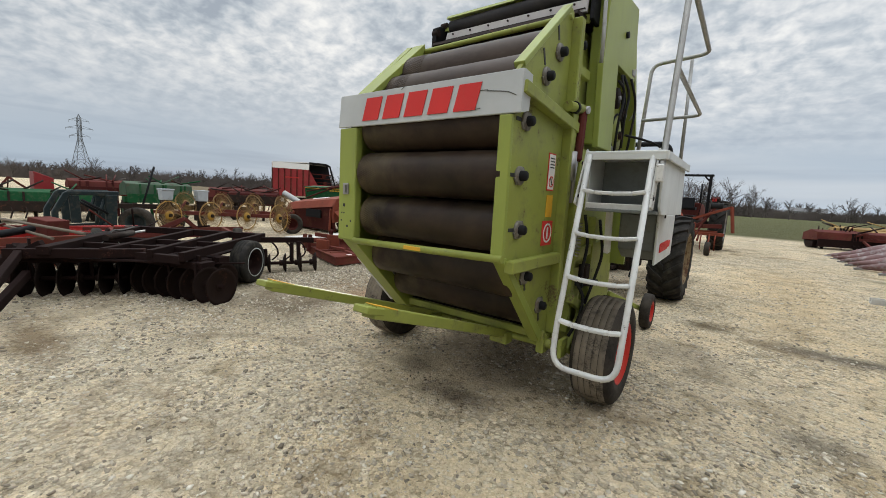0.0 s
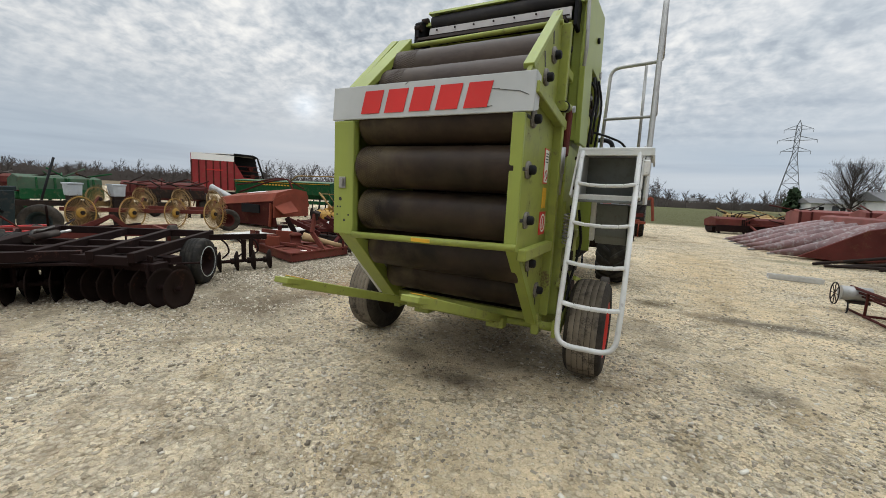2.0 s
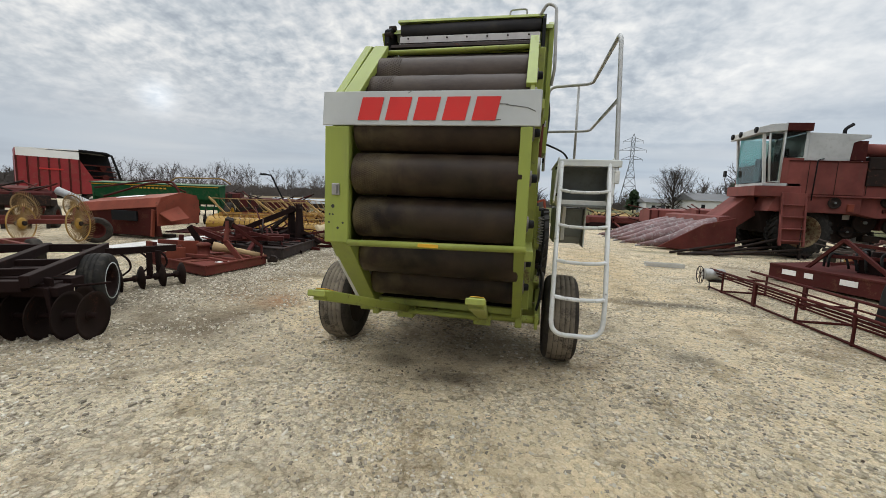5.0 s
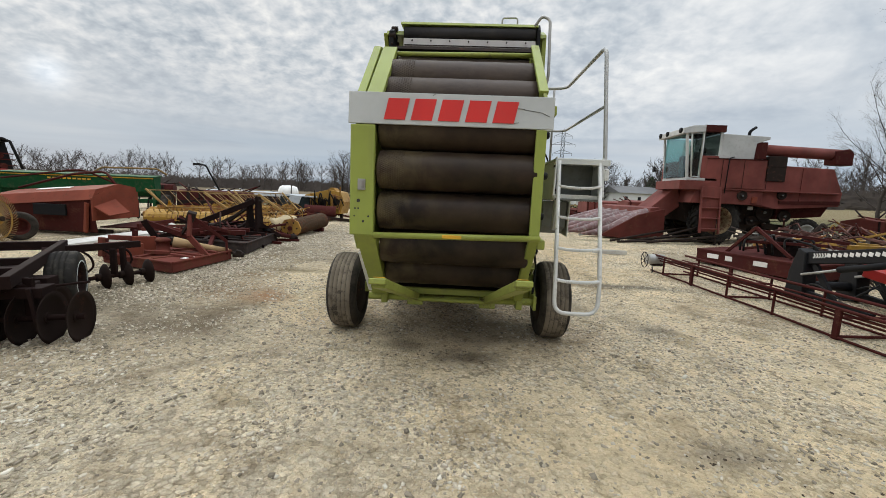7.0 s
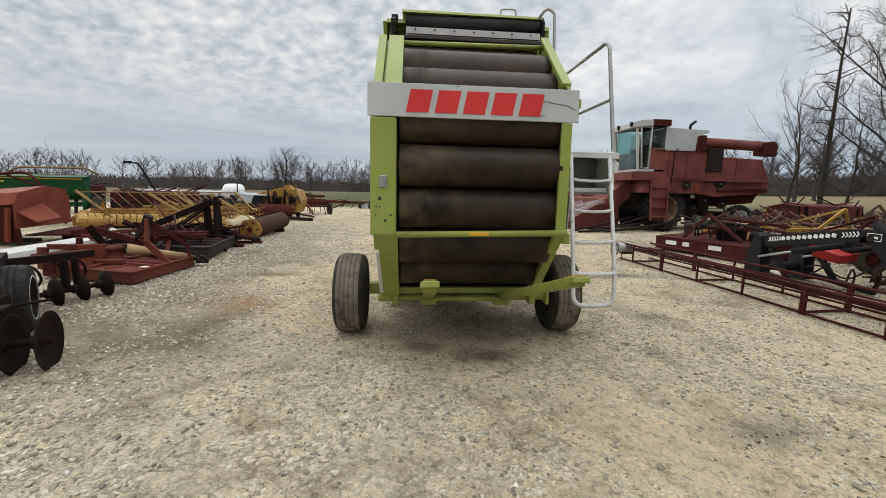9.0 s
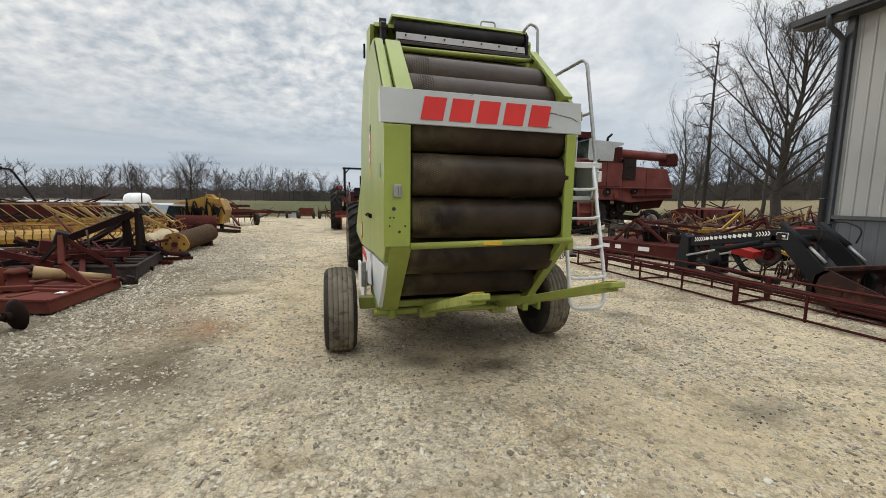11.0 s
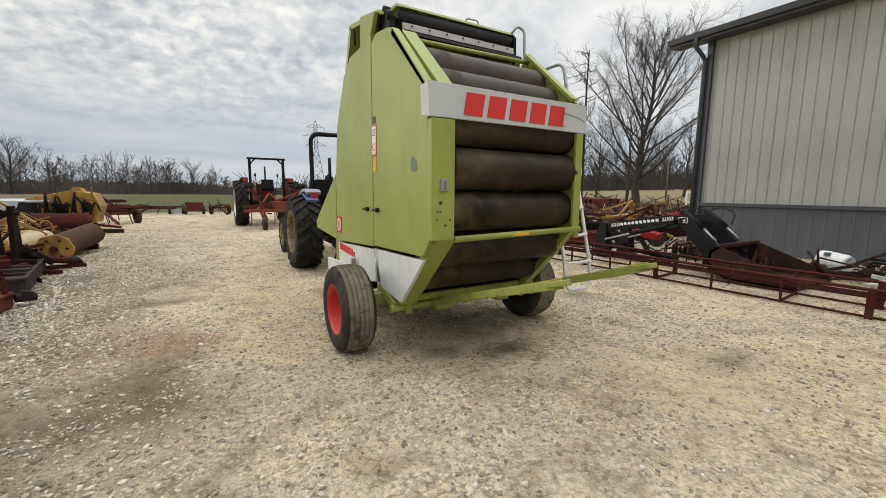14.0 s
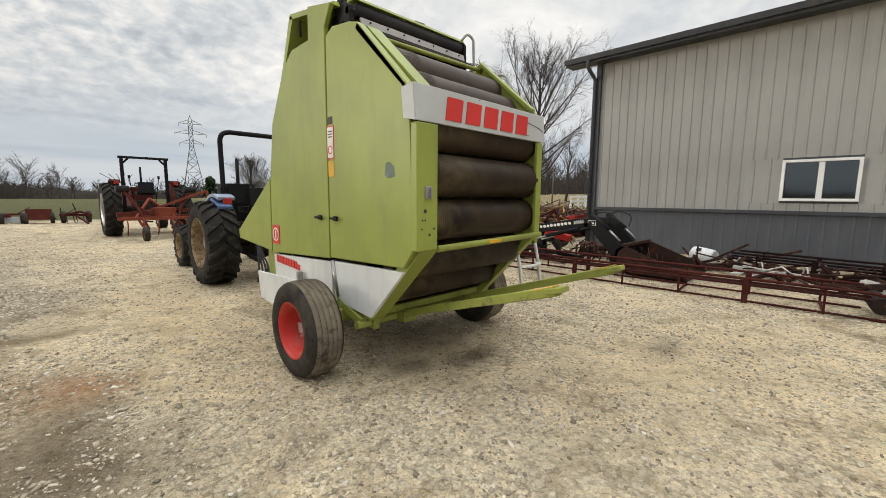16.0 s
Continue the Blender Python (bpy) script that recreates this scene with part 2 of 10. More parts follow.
EVERGREEN = paint("dark_evergreen", (0.03, 0.05, 0.025), 0.9, dirt=0.4, size=0.5)
TOWER_STEEL = paint("grey_tower_steel", (0.17, 0.18, 0.19), 0.6, 0.3, dirt=0.2, size=0.1)
POLE_WOOD = paint("weathered_wood", (0.17, 0.14, 0.11), 0.85, dirt=0.4)
WHITE_BEAM = paint("weathered_pale_beam", (0.52, 0.50, 0.46), 0.6, dirt=0.5)


def tyre_material():
    m, t, b = material("dusty_black_rubber")
    tc = t.nodes.new("ShaderNodeTexCoord")
    n1 = noise_tex(t, tc.outputs["Object"], 7, 6, 0.7)
    n2 = noise_tex(t, tc.outputs["Object"], 60, 3)
    c = mixed(t, ramp(t, n1, [(0.40, 0.0), (0.62, 1.0)]), (0.012, 0.0105, 0.010), (0.046, 0.038, 0.030))
    c = mixed(t, math_node(t, "MULTIPLY", n2, 0.35), c, (0.085, 0.073, 0.058))
    t.links.new(c, b.inputs["Base Color"])
    b.inputs["Roughness"].default_value = 0.85
    b.inputs["Specular IOR Level"].default_value = 0.12
    bump(t, b, n2, 0.3, 0.004)
    return m


TYRE = tyre_material()
TYRE_DARK = paint("black_lug_rubber", (0.024, 0.022, 0.020), 0.8, var=0.35, dirt=0.75, dirt_col=(0.085, 0.075, 0.060), relief=0.3)
TREAD = paint("dust_caked_rubber", (0.165, 0.138, 0.104), 0.9, var=0.45, dirt=0.95, dirt_col=(0.034, 0.029, 0.024), size=1.3, rust=0.35, rust_col=(0.035, 0.030, 0.025), relief=0.6)


def roller_material(name, dulled):
    m, t, b = material(name)
    tc = t.nodes.new("ShaderNodeTexCoord")
    mp = node(t, "ShaderNodeMapping", Scale=(0.35, 1, 1))
    t.links.new(tc.outputs["Object"], mp.inputs[0])
    n1 = noise_tex(t, tc.outputs["Object"], 2.3, 5, 0.6)
    n2 = noise_tex(t, mp.outputs[0], 26, 5, 0.65)
    c = mixed(t, ramp(t, n1, [(0.36, 0.0), (0.66, 1.0)]), (0.011, 0.0068, 0.0052), (0.040, 0.0245, 0.0160))
    c = mixed(t, math_node(t, "MULTIPLY", ramp(t, n2, [(0.45, 0.0), (0.75, 1.0)]), 0.5), c, (0.017, 0.0105, 0.008))
    # ochre dust towards the left end and in cloudy patches
    sep = t.nodes.new("ShaderNodeSeparateXYZ")
    t.links.new(tc.outputs["Object"], sep.inputs[0])
    n3 = noise_tex(t, tc.outputs["Object"], 5.5, 5, 0.6, 0.4)
    left = math_node(t, "MULTIPLY", math_node(t, "ADD", sep.outputs[0], 0.02), -1.35, clamp=True)
    dust = math_node(t, "MULTIPLY", ramp(t, n3, [(0.36, 0.0), (0.66, 1.0)]), math_node(t, "ADD", 0.16, left), clamp=True)
    c = mixed(t, math_node(t, "MULTIPLY", dust, 0.85), c, (0.120, 0.092, 0.046))
    if dulled:
        c = mixed(t, math_node(t, "ADD", 0.35, math_node(t, "MULTIPLY", ramp(t, n2, [(0.3, 0.0), (0.7, 1.0)]), 0.4)), c, (0.088, 0.066, 0.055))
    t.links.new(c, b.inputs["Base Color"])
    b.inputs["Metallic"].default_value = 0.0
    b.inputs["Specular IOR Level"].default_value = 0.17
    t.links.new(math_node(t, "ADD", 0.36, math_node(t, "MULTIPLY", n2, 0.25)), b.inputs["Roughness"])
    bump(t, b, n2, 0.12, 0.004)
    return m


# ROLLER, for the lower rollers, holds chamber shade in its darker brown
ROLLER = roller_material("shaded_polished_steel_roller", False)
ROLLER_DULL = roller_material("weathered_steel_roller", True)


def glass(name, tint, rough=0.03):
    m, t, b = material(name)
    b.inputs["Base Color"].default_value = (*tint, 1)
    b.inputs["Roughness"].default_value = rough
    b.inputs["Transmission Weight"].default_value = 1.0
    b.inputs["IOR"].default_value = 1.45
    return m


CAB_GLASS = glass("teal_cab_glass", (0.40, 0.62, 0.60))
# darker tint puts the dim cab interior into the door glass
DOOR_GLASS = glass("dim_cab_glass", (0.16, 0.22, 0.22))
WINDOW_GLASS = glass("dark_window_glass", (0.42, 0.45, 0.45), 0.05)
WINDOW_GLASS.node_tree.nodes["Principled BSDF"].inputs["IOR"].default_value = 1.9


def mixed_value(t, fac, lo, hi):
    return math_node(t, "ADD", lo, math_node(t, "MULTIPLY", fac, hi - lo))


def ground_material():
    m, t, b = material("crushed_limestone_yard")
    g = t.nodes.new("ShaderNodeNewGeometry")
    P = g.outputs["Position"]
    sep = t.nodes.new("ShaderNodeSeparateXYZ")
    t.links.new(P, sep.inputs[0])
    X, Y = sep.outputs[0], sep.outputs[1]
    broad = noise_tex(t, P, 0.35, 5, 0.6, 0.6)
    mid = noise_tex(t, P, 1.6, 6, 0.65, 0.4)
    fine = noise_tex(t, P, 38, 4, 0.7)
    grit = noise_tex(t, P, 160, 2, 0.6)
    # the cells are bent, so that no two stones look alike
    wob1 = t.nodes.new("ShaderNodeTexNoise")
    wob1.inputs["Scale"].default_value, wob1.inputs["Detail"].default_value = 22.0, 3.0
    t.links.new(P, wob1.inputs["Vector"])
    shift = t.nodes.new("ShaderNodeVectorMath")
    shift.operation = "MULTIPLY_ADD"
    t.links.new(wob1.outputs["Color"], shift.inputs[0])
    shift.inputs[1].default_value = (0.05, 0.05, 0.05)
    t.links.new(P, shift.inputs[2])
    vor = node(t, "ShaderNodeTexVoronoi", Scale=30.0)
    t.links.new(shift.outputs[0], vor.inputs["Vector"])
    vor2 = node(t, "ShaderNodeTexVoronoi", Scale=80.0)
    t.links.new(shift.outputs[0], vor2.inputs["Vector"])
    bits = t.nodes.new("ShaderNodeSeparateColor")
    t.links.new(vor.outputs["Color"], bits.inputs[0])
    bits2 = t.nodes.new("ShaderNodeSeparateColor")
    t.links.new(vor2.outputs["Color"], bits2.inputs[0])
    # packed tan fines against loose grey stone
    loose = ramp(t, math_node(t, "ADD", math_node(t, "MULTIPLY", noise_tex(t, P, 0.55, 4, 0.55, 0.5), 0.6), math_node(t, "MULTIPLY", mid, 0.4)), [(0.42, 0.0), (0.56, 1.0)])
    tan = mixed(t, fine, (0.56, 0.435, 0.265), (0.90, 0.745, 0.51))
    stone = mixed(t, bits.outputs[0], (0.30, 0.24, 0.165), (0.93, 0.84, 0.67))
    stone = mixed(t, math_node(t, "MULTIPLY", bits2.outputs[0], 0.4), stone, (0.60, 0.49, 0.33))
    shown = ramp(t, math_node(t, "ADD", bits.outputs[1], math_node(t, "MULTIPLY", loose, 0.45)), [(0.80, 0.0), (0.84, 1.0)])
    small = mixed(t, bits2.outputs[0], (0.40, 0.32, 0.205), (0.92, 0.80, 0.60))
    c = mixed(t, mixed_value(t, loose, 0.35, 0.6), tan, small)
    c = mixed(t, math_node(t, "MULTIPLY", shown, 0.85), c, stone)
    gaps = ramp(t, vor.outputs["Distance"], [(0.30, (1.08, 1.08, 1.08)), (0.50, (0.95, 0.94, 0.92)), (0.75, (0.55, 0.52, 0.47))])
    c = mixed(t, math_node(t, "MULTIPLY", shown, 0.9), c, mixed(t, 1.0, c, gaps, "MULTIPLY"))
    # damp, darker and rusty stains
    stain = ramp(t, noise_tex(t, P, 0.75, 6, 0.62, 1.2), [(0.54, 0.0), (0.68, 1.0)])
    c = mixed(t, math_node(t, "MULTIPLY", stain, 0.54), c, (0.21, 0.135, 0.07))
    pale = ramp(t, broad, [(0.48, 0.0), (0.66, 1.0)])
    c = mixed(t, math_node(t, "MULTIPLY", pale, 0.35), c, (0.62, 0.56, 0.45))

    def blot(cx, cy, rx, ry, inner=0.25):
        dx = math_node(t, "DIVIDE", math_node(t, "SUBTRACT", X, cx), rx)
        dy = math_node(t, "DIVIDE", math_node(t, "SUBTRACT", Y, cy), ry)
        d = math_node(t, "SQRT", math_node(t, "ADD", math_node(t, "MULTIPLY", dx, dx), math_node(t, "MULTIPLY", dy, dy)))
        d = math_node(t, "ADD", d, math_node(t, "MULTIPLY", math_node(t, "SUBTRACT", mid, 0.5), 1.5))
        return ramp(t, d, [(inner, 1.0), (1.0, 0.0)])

    # oil, spilt chaff, wheel-worn hollows and other darker or paler patches
    # first blot: stain plus the baler's soft shadow, painted into the ground colour
    # the long west blot mixes brown dirt with painted shade between the stones
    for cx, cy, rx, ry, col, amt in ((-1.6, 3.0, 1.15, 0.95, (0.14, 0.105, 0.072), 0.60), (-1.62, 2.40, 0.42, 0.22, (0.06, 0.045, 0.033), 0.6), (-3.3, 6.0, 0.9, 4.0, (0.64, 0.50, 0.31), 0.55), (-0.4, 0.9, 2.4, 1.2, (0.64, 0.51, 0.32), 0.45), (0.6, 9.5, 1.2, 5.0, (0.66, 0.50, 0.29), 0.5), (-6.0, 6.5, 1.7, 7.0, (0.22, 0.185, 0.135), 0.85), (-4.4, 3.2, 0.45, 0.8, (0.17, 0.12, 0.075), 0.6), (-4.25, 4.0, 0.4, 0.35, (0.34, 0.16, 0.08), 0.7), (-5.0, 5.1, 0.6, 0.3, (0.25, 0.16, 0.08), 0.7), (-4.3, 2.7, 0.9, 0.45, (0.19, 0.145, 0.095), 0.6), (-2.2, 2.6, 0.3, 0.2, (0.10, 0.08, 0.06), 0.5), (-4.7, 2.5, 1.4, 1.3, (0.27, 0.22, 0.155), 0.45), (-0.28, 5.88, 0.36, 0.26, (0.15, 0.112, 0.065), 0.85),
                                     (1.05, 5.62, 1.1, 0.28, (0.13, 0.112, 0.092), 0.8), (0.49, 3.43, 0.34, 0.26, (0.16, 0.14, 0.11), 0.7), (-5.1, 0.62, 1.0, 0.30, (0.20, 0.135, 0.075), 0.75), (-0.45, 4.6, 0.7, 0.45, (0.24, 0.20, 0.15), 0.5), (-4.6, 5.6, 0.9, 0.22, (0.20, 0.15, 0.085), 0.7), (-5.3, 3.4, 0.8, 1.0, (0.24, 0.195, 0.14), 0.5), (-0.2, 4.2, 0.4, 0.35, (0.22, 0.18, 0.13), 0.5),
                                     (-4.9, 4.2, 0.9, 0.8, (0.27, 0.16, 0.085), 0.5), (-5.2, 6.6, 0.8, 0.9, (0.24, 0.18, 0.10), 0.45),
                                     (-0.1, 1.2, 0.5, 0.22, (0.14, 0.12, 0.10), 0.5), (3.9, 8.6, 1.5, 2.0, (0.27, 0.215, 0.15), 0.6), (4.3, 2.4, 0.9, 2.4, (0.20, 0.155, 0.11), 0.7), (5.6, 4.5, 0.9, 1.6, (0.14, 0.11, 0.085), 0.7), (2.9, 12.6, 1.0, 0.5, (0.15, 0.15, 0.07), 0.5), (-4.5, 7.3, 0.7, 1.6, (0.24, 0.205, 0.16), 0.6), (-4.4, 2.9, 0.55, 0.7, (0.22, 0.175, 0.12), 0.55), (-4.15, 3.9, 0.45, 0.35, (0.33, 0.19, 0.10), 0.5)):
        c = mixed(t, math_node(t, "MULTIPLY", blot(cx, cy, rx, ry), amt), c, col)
    patch = ramp(t, noise_tex(t, P, 2.4, 5, 0.6, 0.8), [(0.32, (0.70, 0.67, 0.61)), (0.47, (0.98, 0.98, 0.97)), (0.66, (1.13, 1.11, 1.06))])
    c = mixed(t, 1.0, c, patch, "MULTIPLY")
    # small dark pits and bruises between the chips
    pits = ramp(t, noise_tex(t, P, 26, 5, 0.72, 0.6), [(0.30, (0.52, 0.48, 0.43)), (0.42, (0.93, 0.92, 0.90)), (0.55, (1.03, 1.03, 1.03)), (0.70, (1.16, 1.15, 1.12))])
    c = mixed(t, 0.9, c, pits, "MULTIPLY")
    # grass beyond the yard
    wob = math_node(t, "MULTIPLY", math_node(t, "SUBTRACT", noise_tex(t, P, 0.12, 4), 0.5), 4.0)
    edge = math_node(t, "ADD", Y, wob)
    edge = math_node(t, "ADD", edge, math_node(t, "MULTIPLY", math_node(t, "MAXIMUM", math_node(t, "SUBTRACT", X, 14.0), 0.0), 1.2))
    gmask = ramp(t, math_node(t, "DIVIDE", math_node(t, "SUBTRACT", edge, 25.0), 2.5), [(0.0, 0.0), (1.0, 1.0)])
    gcol = mixed(t, noise_tex(t, P, 0.05, 4), (0.074, 0.084, 0.034), (0.125, 0.115, 0.052))
    dry = ramp(t, math_node(t, "DIVIDE", math_node(t, "ADD", X, 14.0), -18.0), [(0.0, 0.0), (1.0, 1.0)])
    gcol = mixed(t, dry, gcol, mixed(t, fine, (0.13, 0.10, 0.06), (0.19, 0.15, 0.095)))
    east = ramp(t, math_node(t, "DIVIDE", math_node(t, "SUBTRACT", X, 22.0), 14.0), [(0.0, 0.0), (1.0, 1.0)])
    gcol = mixed(t, east, gcol, (0.24, 0.195, 0.11))
    c = mixed(t, gmask, c, gcol)
    t.links.new(c, b.inputs["Base Color"])
    b.inputs["Roughness"].default_value = 0.95
    b.inputs["Specular IOR Level"].default_value = 0.12
    h = math_node(t, "ADD", math_node(t, "MULTIPLY", math_node(t, "SUBTRACT", 0.8, vor.outputs["Distance"]), shown), math_node(t, "MULTIPLY", fine, 0.7))
    h = math_node(t, "ADD", h, math_node(t, "MULTIPLY", math_node(t, "SUBTRACT", 0.7, vor2.outputs["Distance"]), 0.45))
    h = math_node(t, "ADD", h, math_node(t, "MULTIPLY", grit, 0.2))
    bump(t, b, h, 1.0, 0.04)
    return m


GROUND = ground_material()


def stone_material():
    m, t, b = material("loose_limestone")
    g = t.nodes.new("ShaderNodeNewGeometry")
    c = ramp(t, g.outputs["Random Per Island"], [(0.0, (0.13, 0.108, 0.082)), (0.18, (0.27, 0.228, 0.17)), (0.55, (0.485, 0.415, 0.31)), (0.88, (0.655, 0.58, 0.455)), (1.0, (0.80, 0.75, 0.64))])
    n = noise_tex(t, g.outputs["Position"], 110, 4, 0.65)
    c = mixed(t, math_node(t, "MULTIPLY", n, 0.42), c, (0.34, 0.29, 0.215))
    t.links.new(c, b.inputs["Base Color"])
    b.inputs["Roughness"].default_value = 0.92
    b.inputs["Specular IOR Level"].default_value = 0.15
    bump(t, b, n, 0.5, 0.004)
    return m


STONE = stone_material()

# ---- mesh tools ----


class Shape:
    """Verts and faces of one part, gathered piece by piece."""

    def __init__(self):
        self.v, self.f, self.s = [], [], []

    def add(self, verts, faces, smooth=False):
        k = len(self.v)
        self.v += [tuple(p) for p in verts]
        self.f += [tuple(i + k for i in f) for f in faces]
        self.s += [smooth] * len(faces)
        return self

    def box(self, c, size, turn=(0, 0, 0), cut=0.006):
        """A box with chamfered edges."""
        hx, hy, hz = (x / 2 for x in size)
        k = min(cut, hx * 0.45, hy * 0.45, hz * 0.45)
        m = Matrix.Translation(c) @ Euler([radians(a) for a in turn]).to_matrix().to_4x4()
        return self.chamfer(m, hx, hy, hz, k)

    def chamfer(self, m, hx, hy, hz, k):
        v, idx = [], {}
        for sx in (-1, 1):
            for sy in (-1, 1):
                for sz in (-1, 1):
                    for ax in range(3):
                        p = [sx * (hx - k), sy * (hy - k), sz * (hz - k)]
                        p[ax] = (sx * hx, sy * hy, sz * hz)[ax]
                        idx[sx, sy, sz, ax] = len(v)
                        v.append(m @ Vector(p))
        f = []
        for ax in range(3):
            o = [a for a in range(3) if a != ax]
            for s in (-1, 1):
                ring = []
                for a, b in ((-1, -1), (1, -1), (1, 1), (-1, 1)):
                    q = [0, 0, 0]
                    q[ax], q[o[0]], q[o[1]] = s, a, b
                    ring.append(idx[q[0], q[1], q[2], ax])
                if (s > 0) == (ax == 1):
                    ring.reverse()
                f.append(ring)
            # the edges that run along this axis
            for a in (-1, 1):
                for b in (-1, 1):
                    q0, q1 = [0, 0, 0], [0, 0, 0]
                    q0[ax], q0[o[0]], q0[o[1]] = -1, a, b
                    q1[ax], q1[o[0]], q1[o[1]] = 1, a, b
                    quad = [idx[(*q0, o[0])], idx[(*q1, o[0])], idx[(*q1, o[1])], idx[(*q0, o[1])]]
                    f.append(quad)
        for sx in (-1, 1):
            for sy in (-1, 1):
                for sz in (-1, 1):
                    f.append([idx[sx, sy, sz, a] for a in range(3)])
        return self.add(v, f)

    def bar(self, a, b, w=0.05, h=None, up=(0, 0, 1), cut=0.005):
        """A square or flat bar from a to b."""
        a, b = Vector(a), Vector(b)
        d = b - a
        z = d.normalized()
        x = Vector(up).cross(z)
        if x.length < 1e-4:
            x = Vector((1, 0, 0)).cross(z)
            if x.length < 1e-4:
                x = Vector((0, 1, 0)).cross(z)
        x.normalize()
        y = z.cross(x)
        m = Matrix((x, y, z)).transposed().to_4x4()
        m.translation = (a + b) / 2
        h = h or w
        return self.chamfer(m, w / 2, h / 2, d.length / 2, min(cut, w * 0.3, h * 0.3))

    def tube(self, pts, r, n=8, caps=True, taper=1.0):
        """A round tube along a line of points."""
        pts = [Vector(p) for p in pts]
        v, f = [], []
        last = None
        for i, p in enumerate(pts):
            d = (pts[min(i + 1, len(pts) - 1)] - pts[max(i - 1, 0)]).normalized()
            if last is None:
                x = d.orthogonal().normalized()
            else:
                x = (last - d * last.dot(d)).normalized()
            last = x
            y = d.cross(x)
            rr = r * (1 + (taper - 1) * i / max(1, len(pts) - 1))
            for k in range(n):
                a = 2 * math.pi * k / n
                v.append(p + (x * math.cos(a) + y * math.sin(a)) * rr)
        for i in range(len(pts) - 1):
            for k in range(n):
                k2 = (k + 1) % n
                f.append((i * n + k, i * n + k2, (i + 1) * n + k2, (i + 1) * n + k))
        self.add(v, f, True)
        if caps:
            j = len(self.v) - len(v)
            self.f += [tuple(j + k for k in reversed(range(n))), tuple(j + (len(pts) - 1) * n + k for k in range(n))]
            self.s += [False, False]
        return self

    def cyl(self, a, b, r, r2=None, n=20):
        r2 = r if r2 is None else r2
        return self.tube([a, b], r, n, True, r2 / r)

    def prism(self, poly, axis, lo, hi):
        """A polygon of the two other axes, drawn out along one axis."""
        o = [a for a in range(3) if a != axis]
        v = []
        for w in (lo, hi):
            for p in poly:
                q = [0, 0, 0]
                q[axis], q[o[0]], q[o[1]] = w, p[0], p[1]
                v.append(q)
        n = len(poly)
        f = [tuple(reversed(range(n))), tuple(range(n, 2 * n))] + [(i, (i + 1) % n, n + (i + 1) % n, n + i) for i in range(n)]
        return self.add(v, f)

    def lathe(self, prof, c, axis, n=32, smooth=True):
        """A profile of (radius, along) turned about an axis through c."""
        z = Vector(axis).normalized()
        x = z.orthogonal().normalized()
        y = z.cross(x)
        c = Vector(c)
        v, f = [], []
        for r, h in prof:
            for k in range(n):
                a = 2 * math.pi * k / n
                v.append(c + z * h + (x * math.cos(a) + y * math.sin(a)) * max(r, 1e-4))
        for i in range(len(prof) - 1):
            for k in range(n):
                k2 = (k + 1) % n
                f.append((i * n + k, i * n + k2, (i + 1) * n + k2, (i + 1) * n + k))
        return self.add(v, f, smooth)

    def sheet(self, quad, thick):
        """A thin plate on four corners, thickened along its normal."""
        q = [Vector(p) for p in quad]
        nrm = (q[1] - q[0]).cross(q[-1] - q[0]).normalized() * thick / 2
        n = len(q)
        v = [p - nrm for p in q] + [p + nrm for p in q]
        f = [tuple(reversed(range(n))), tuple(range(n, 2 * n))] + [(i, (i + 1) % n, n + (i + 1) % n, n + i) for i in range(n)]
        return self.add(v, f)


def rounded(pts, r, n=5):
    """A line of points with its corners rounded."""
    pts = [Vector(p) for p in pts]
    out = [pts[0]]
    for a, b, c in zip(pts, pts[1:], pts[2:]):
        k = min(r, (a - b).length * 0.45, (c - b).length * 0.45)
        p, q = b + (a - b).normalized() * k, b + (c - b).normalized() * k
        for i in range(n + 1):
            s = i / n
            out.append(p * (1 - s) ** 2 + b * 2 * s * (1 - s) + q * s * s)
    return out + [pts[-1]]


ROOT = {}


def mesh_of(name, sh, mat, inv=None):
    me = bpy.data.meshes.new(name)
    v = sh.v if inv is None else [tuple(inv @ Vector(p)) for p in sh.v]
    me.from_pydata(v, [], sh.f)
    me.polygons.foreach_set("use_smooth", sh.s)
    me.materials.append(mat)
    me.update()
    return me


def fix_normals(me):
    bm = bmesh.new()
    bm.from_mesh(me)
    bmesh.ops.recalc_face_normals(bm, faces=bm.faces)
    bm.to_mesh(me)
    bm.free()


def thing(name, base, label, category, group="", kind="", turn=0.0):
    """An Empty at the base of a thing; its parts are given in the place's own metres."""
    e = new(name)
    e.empty_display_size = 0.2
    e.matrix_world = pose(*base, 0, 0, turn)
    ROOT[e] = pose(*base, 0, 0, turn).inverted()
    return tagged(e, label, category, group, kind)


def part(name, sh, mat, parent, label="", bevel=0.0):
    ROOT_inv = ROOT[parent]
    me = mesh_of(name, sh, mat, ROOT_inv)
    fix_normals(me)
    ob = new(name, me)
    ob.parent = parent
    ROOT[ob] = ROOT_inv
    if bevel:
        b = ob.modifiers.new("bevel", "BEVEL")
        b.width, b.segments, b.limit_method, b.angle_limit = bevel, 2, "ANGLE", radians(40)
    return tagged(ob, label) if label else ob


def solo(name, sh, mat, label, category="", kind="", group=""):
    """A thing or a piece of the setting that is one mesh."""
    me = mesh_of(name, sh, mat)
    fix_normals(me)
    return tagged(new(name, me), label, category, group, kind)


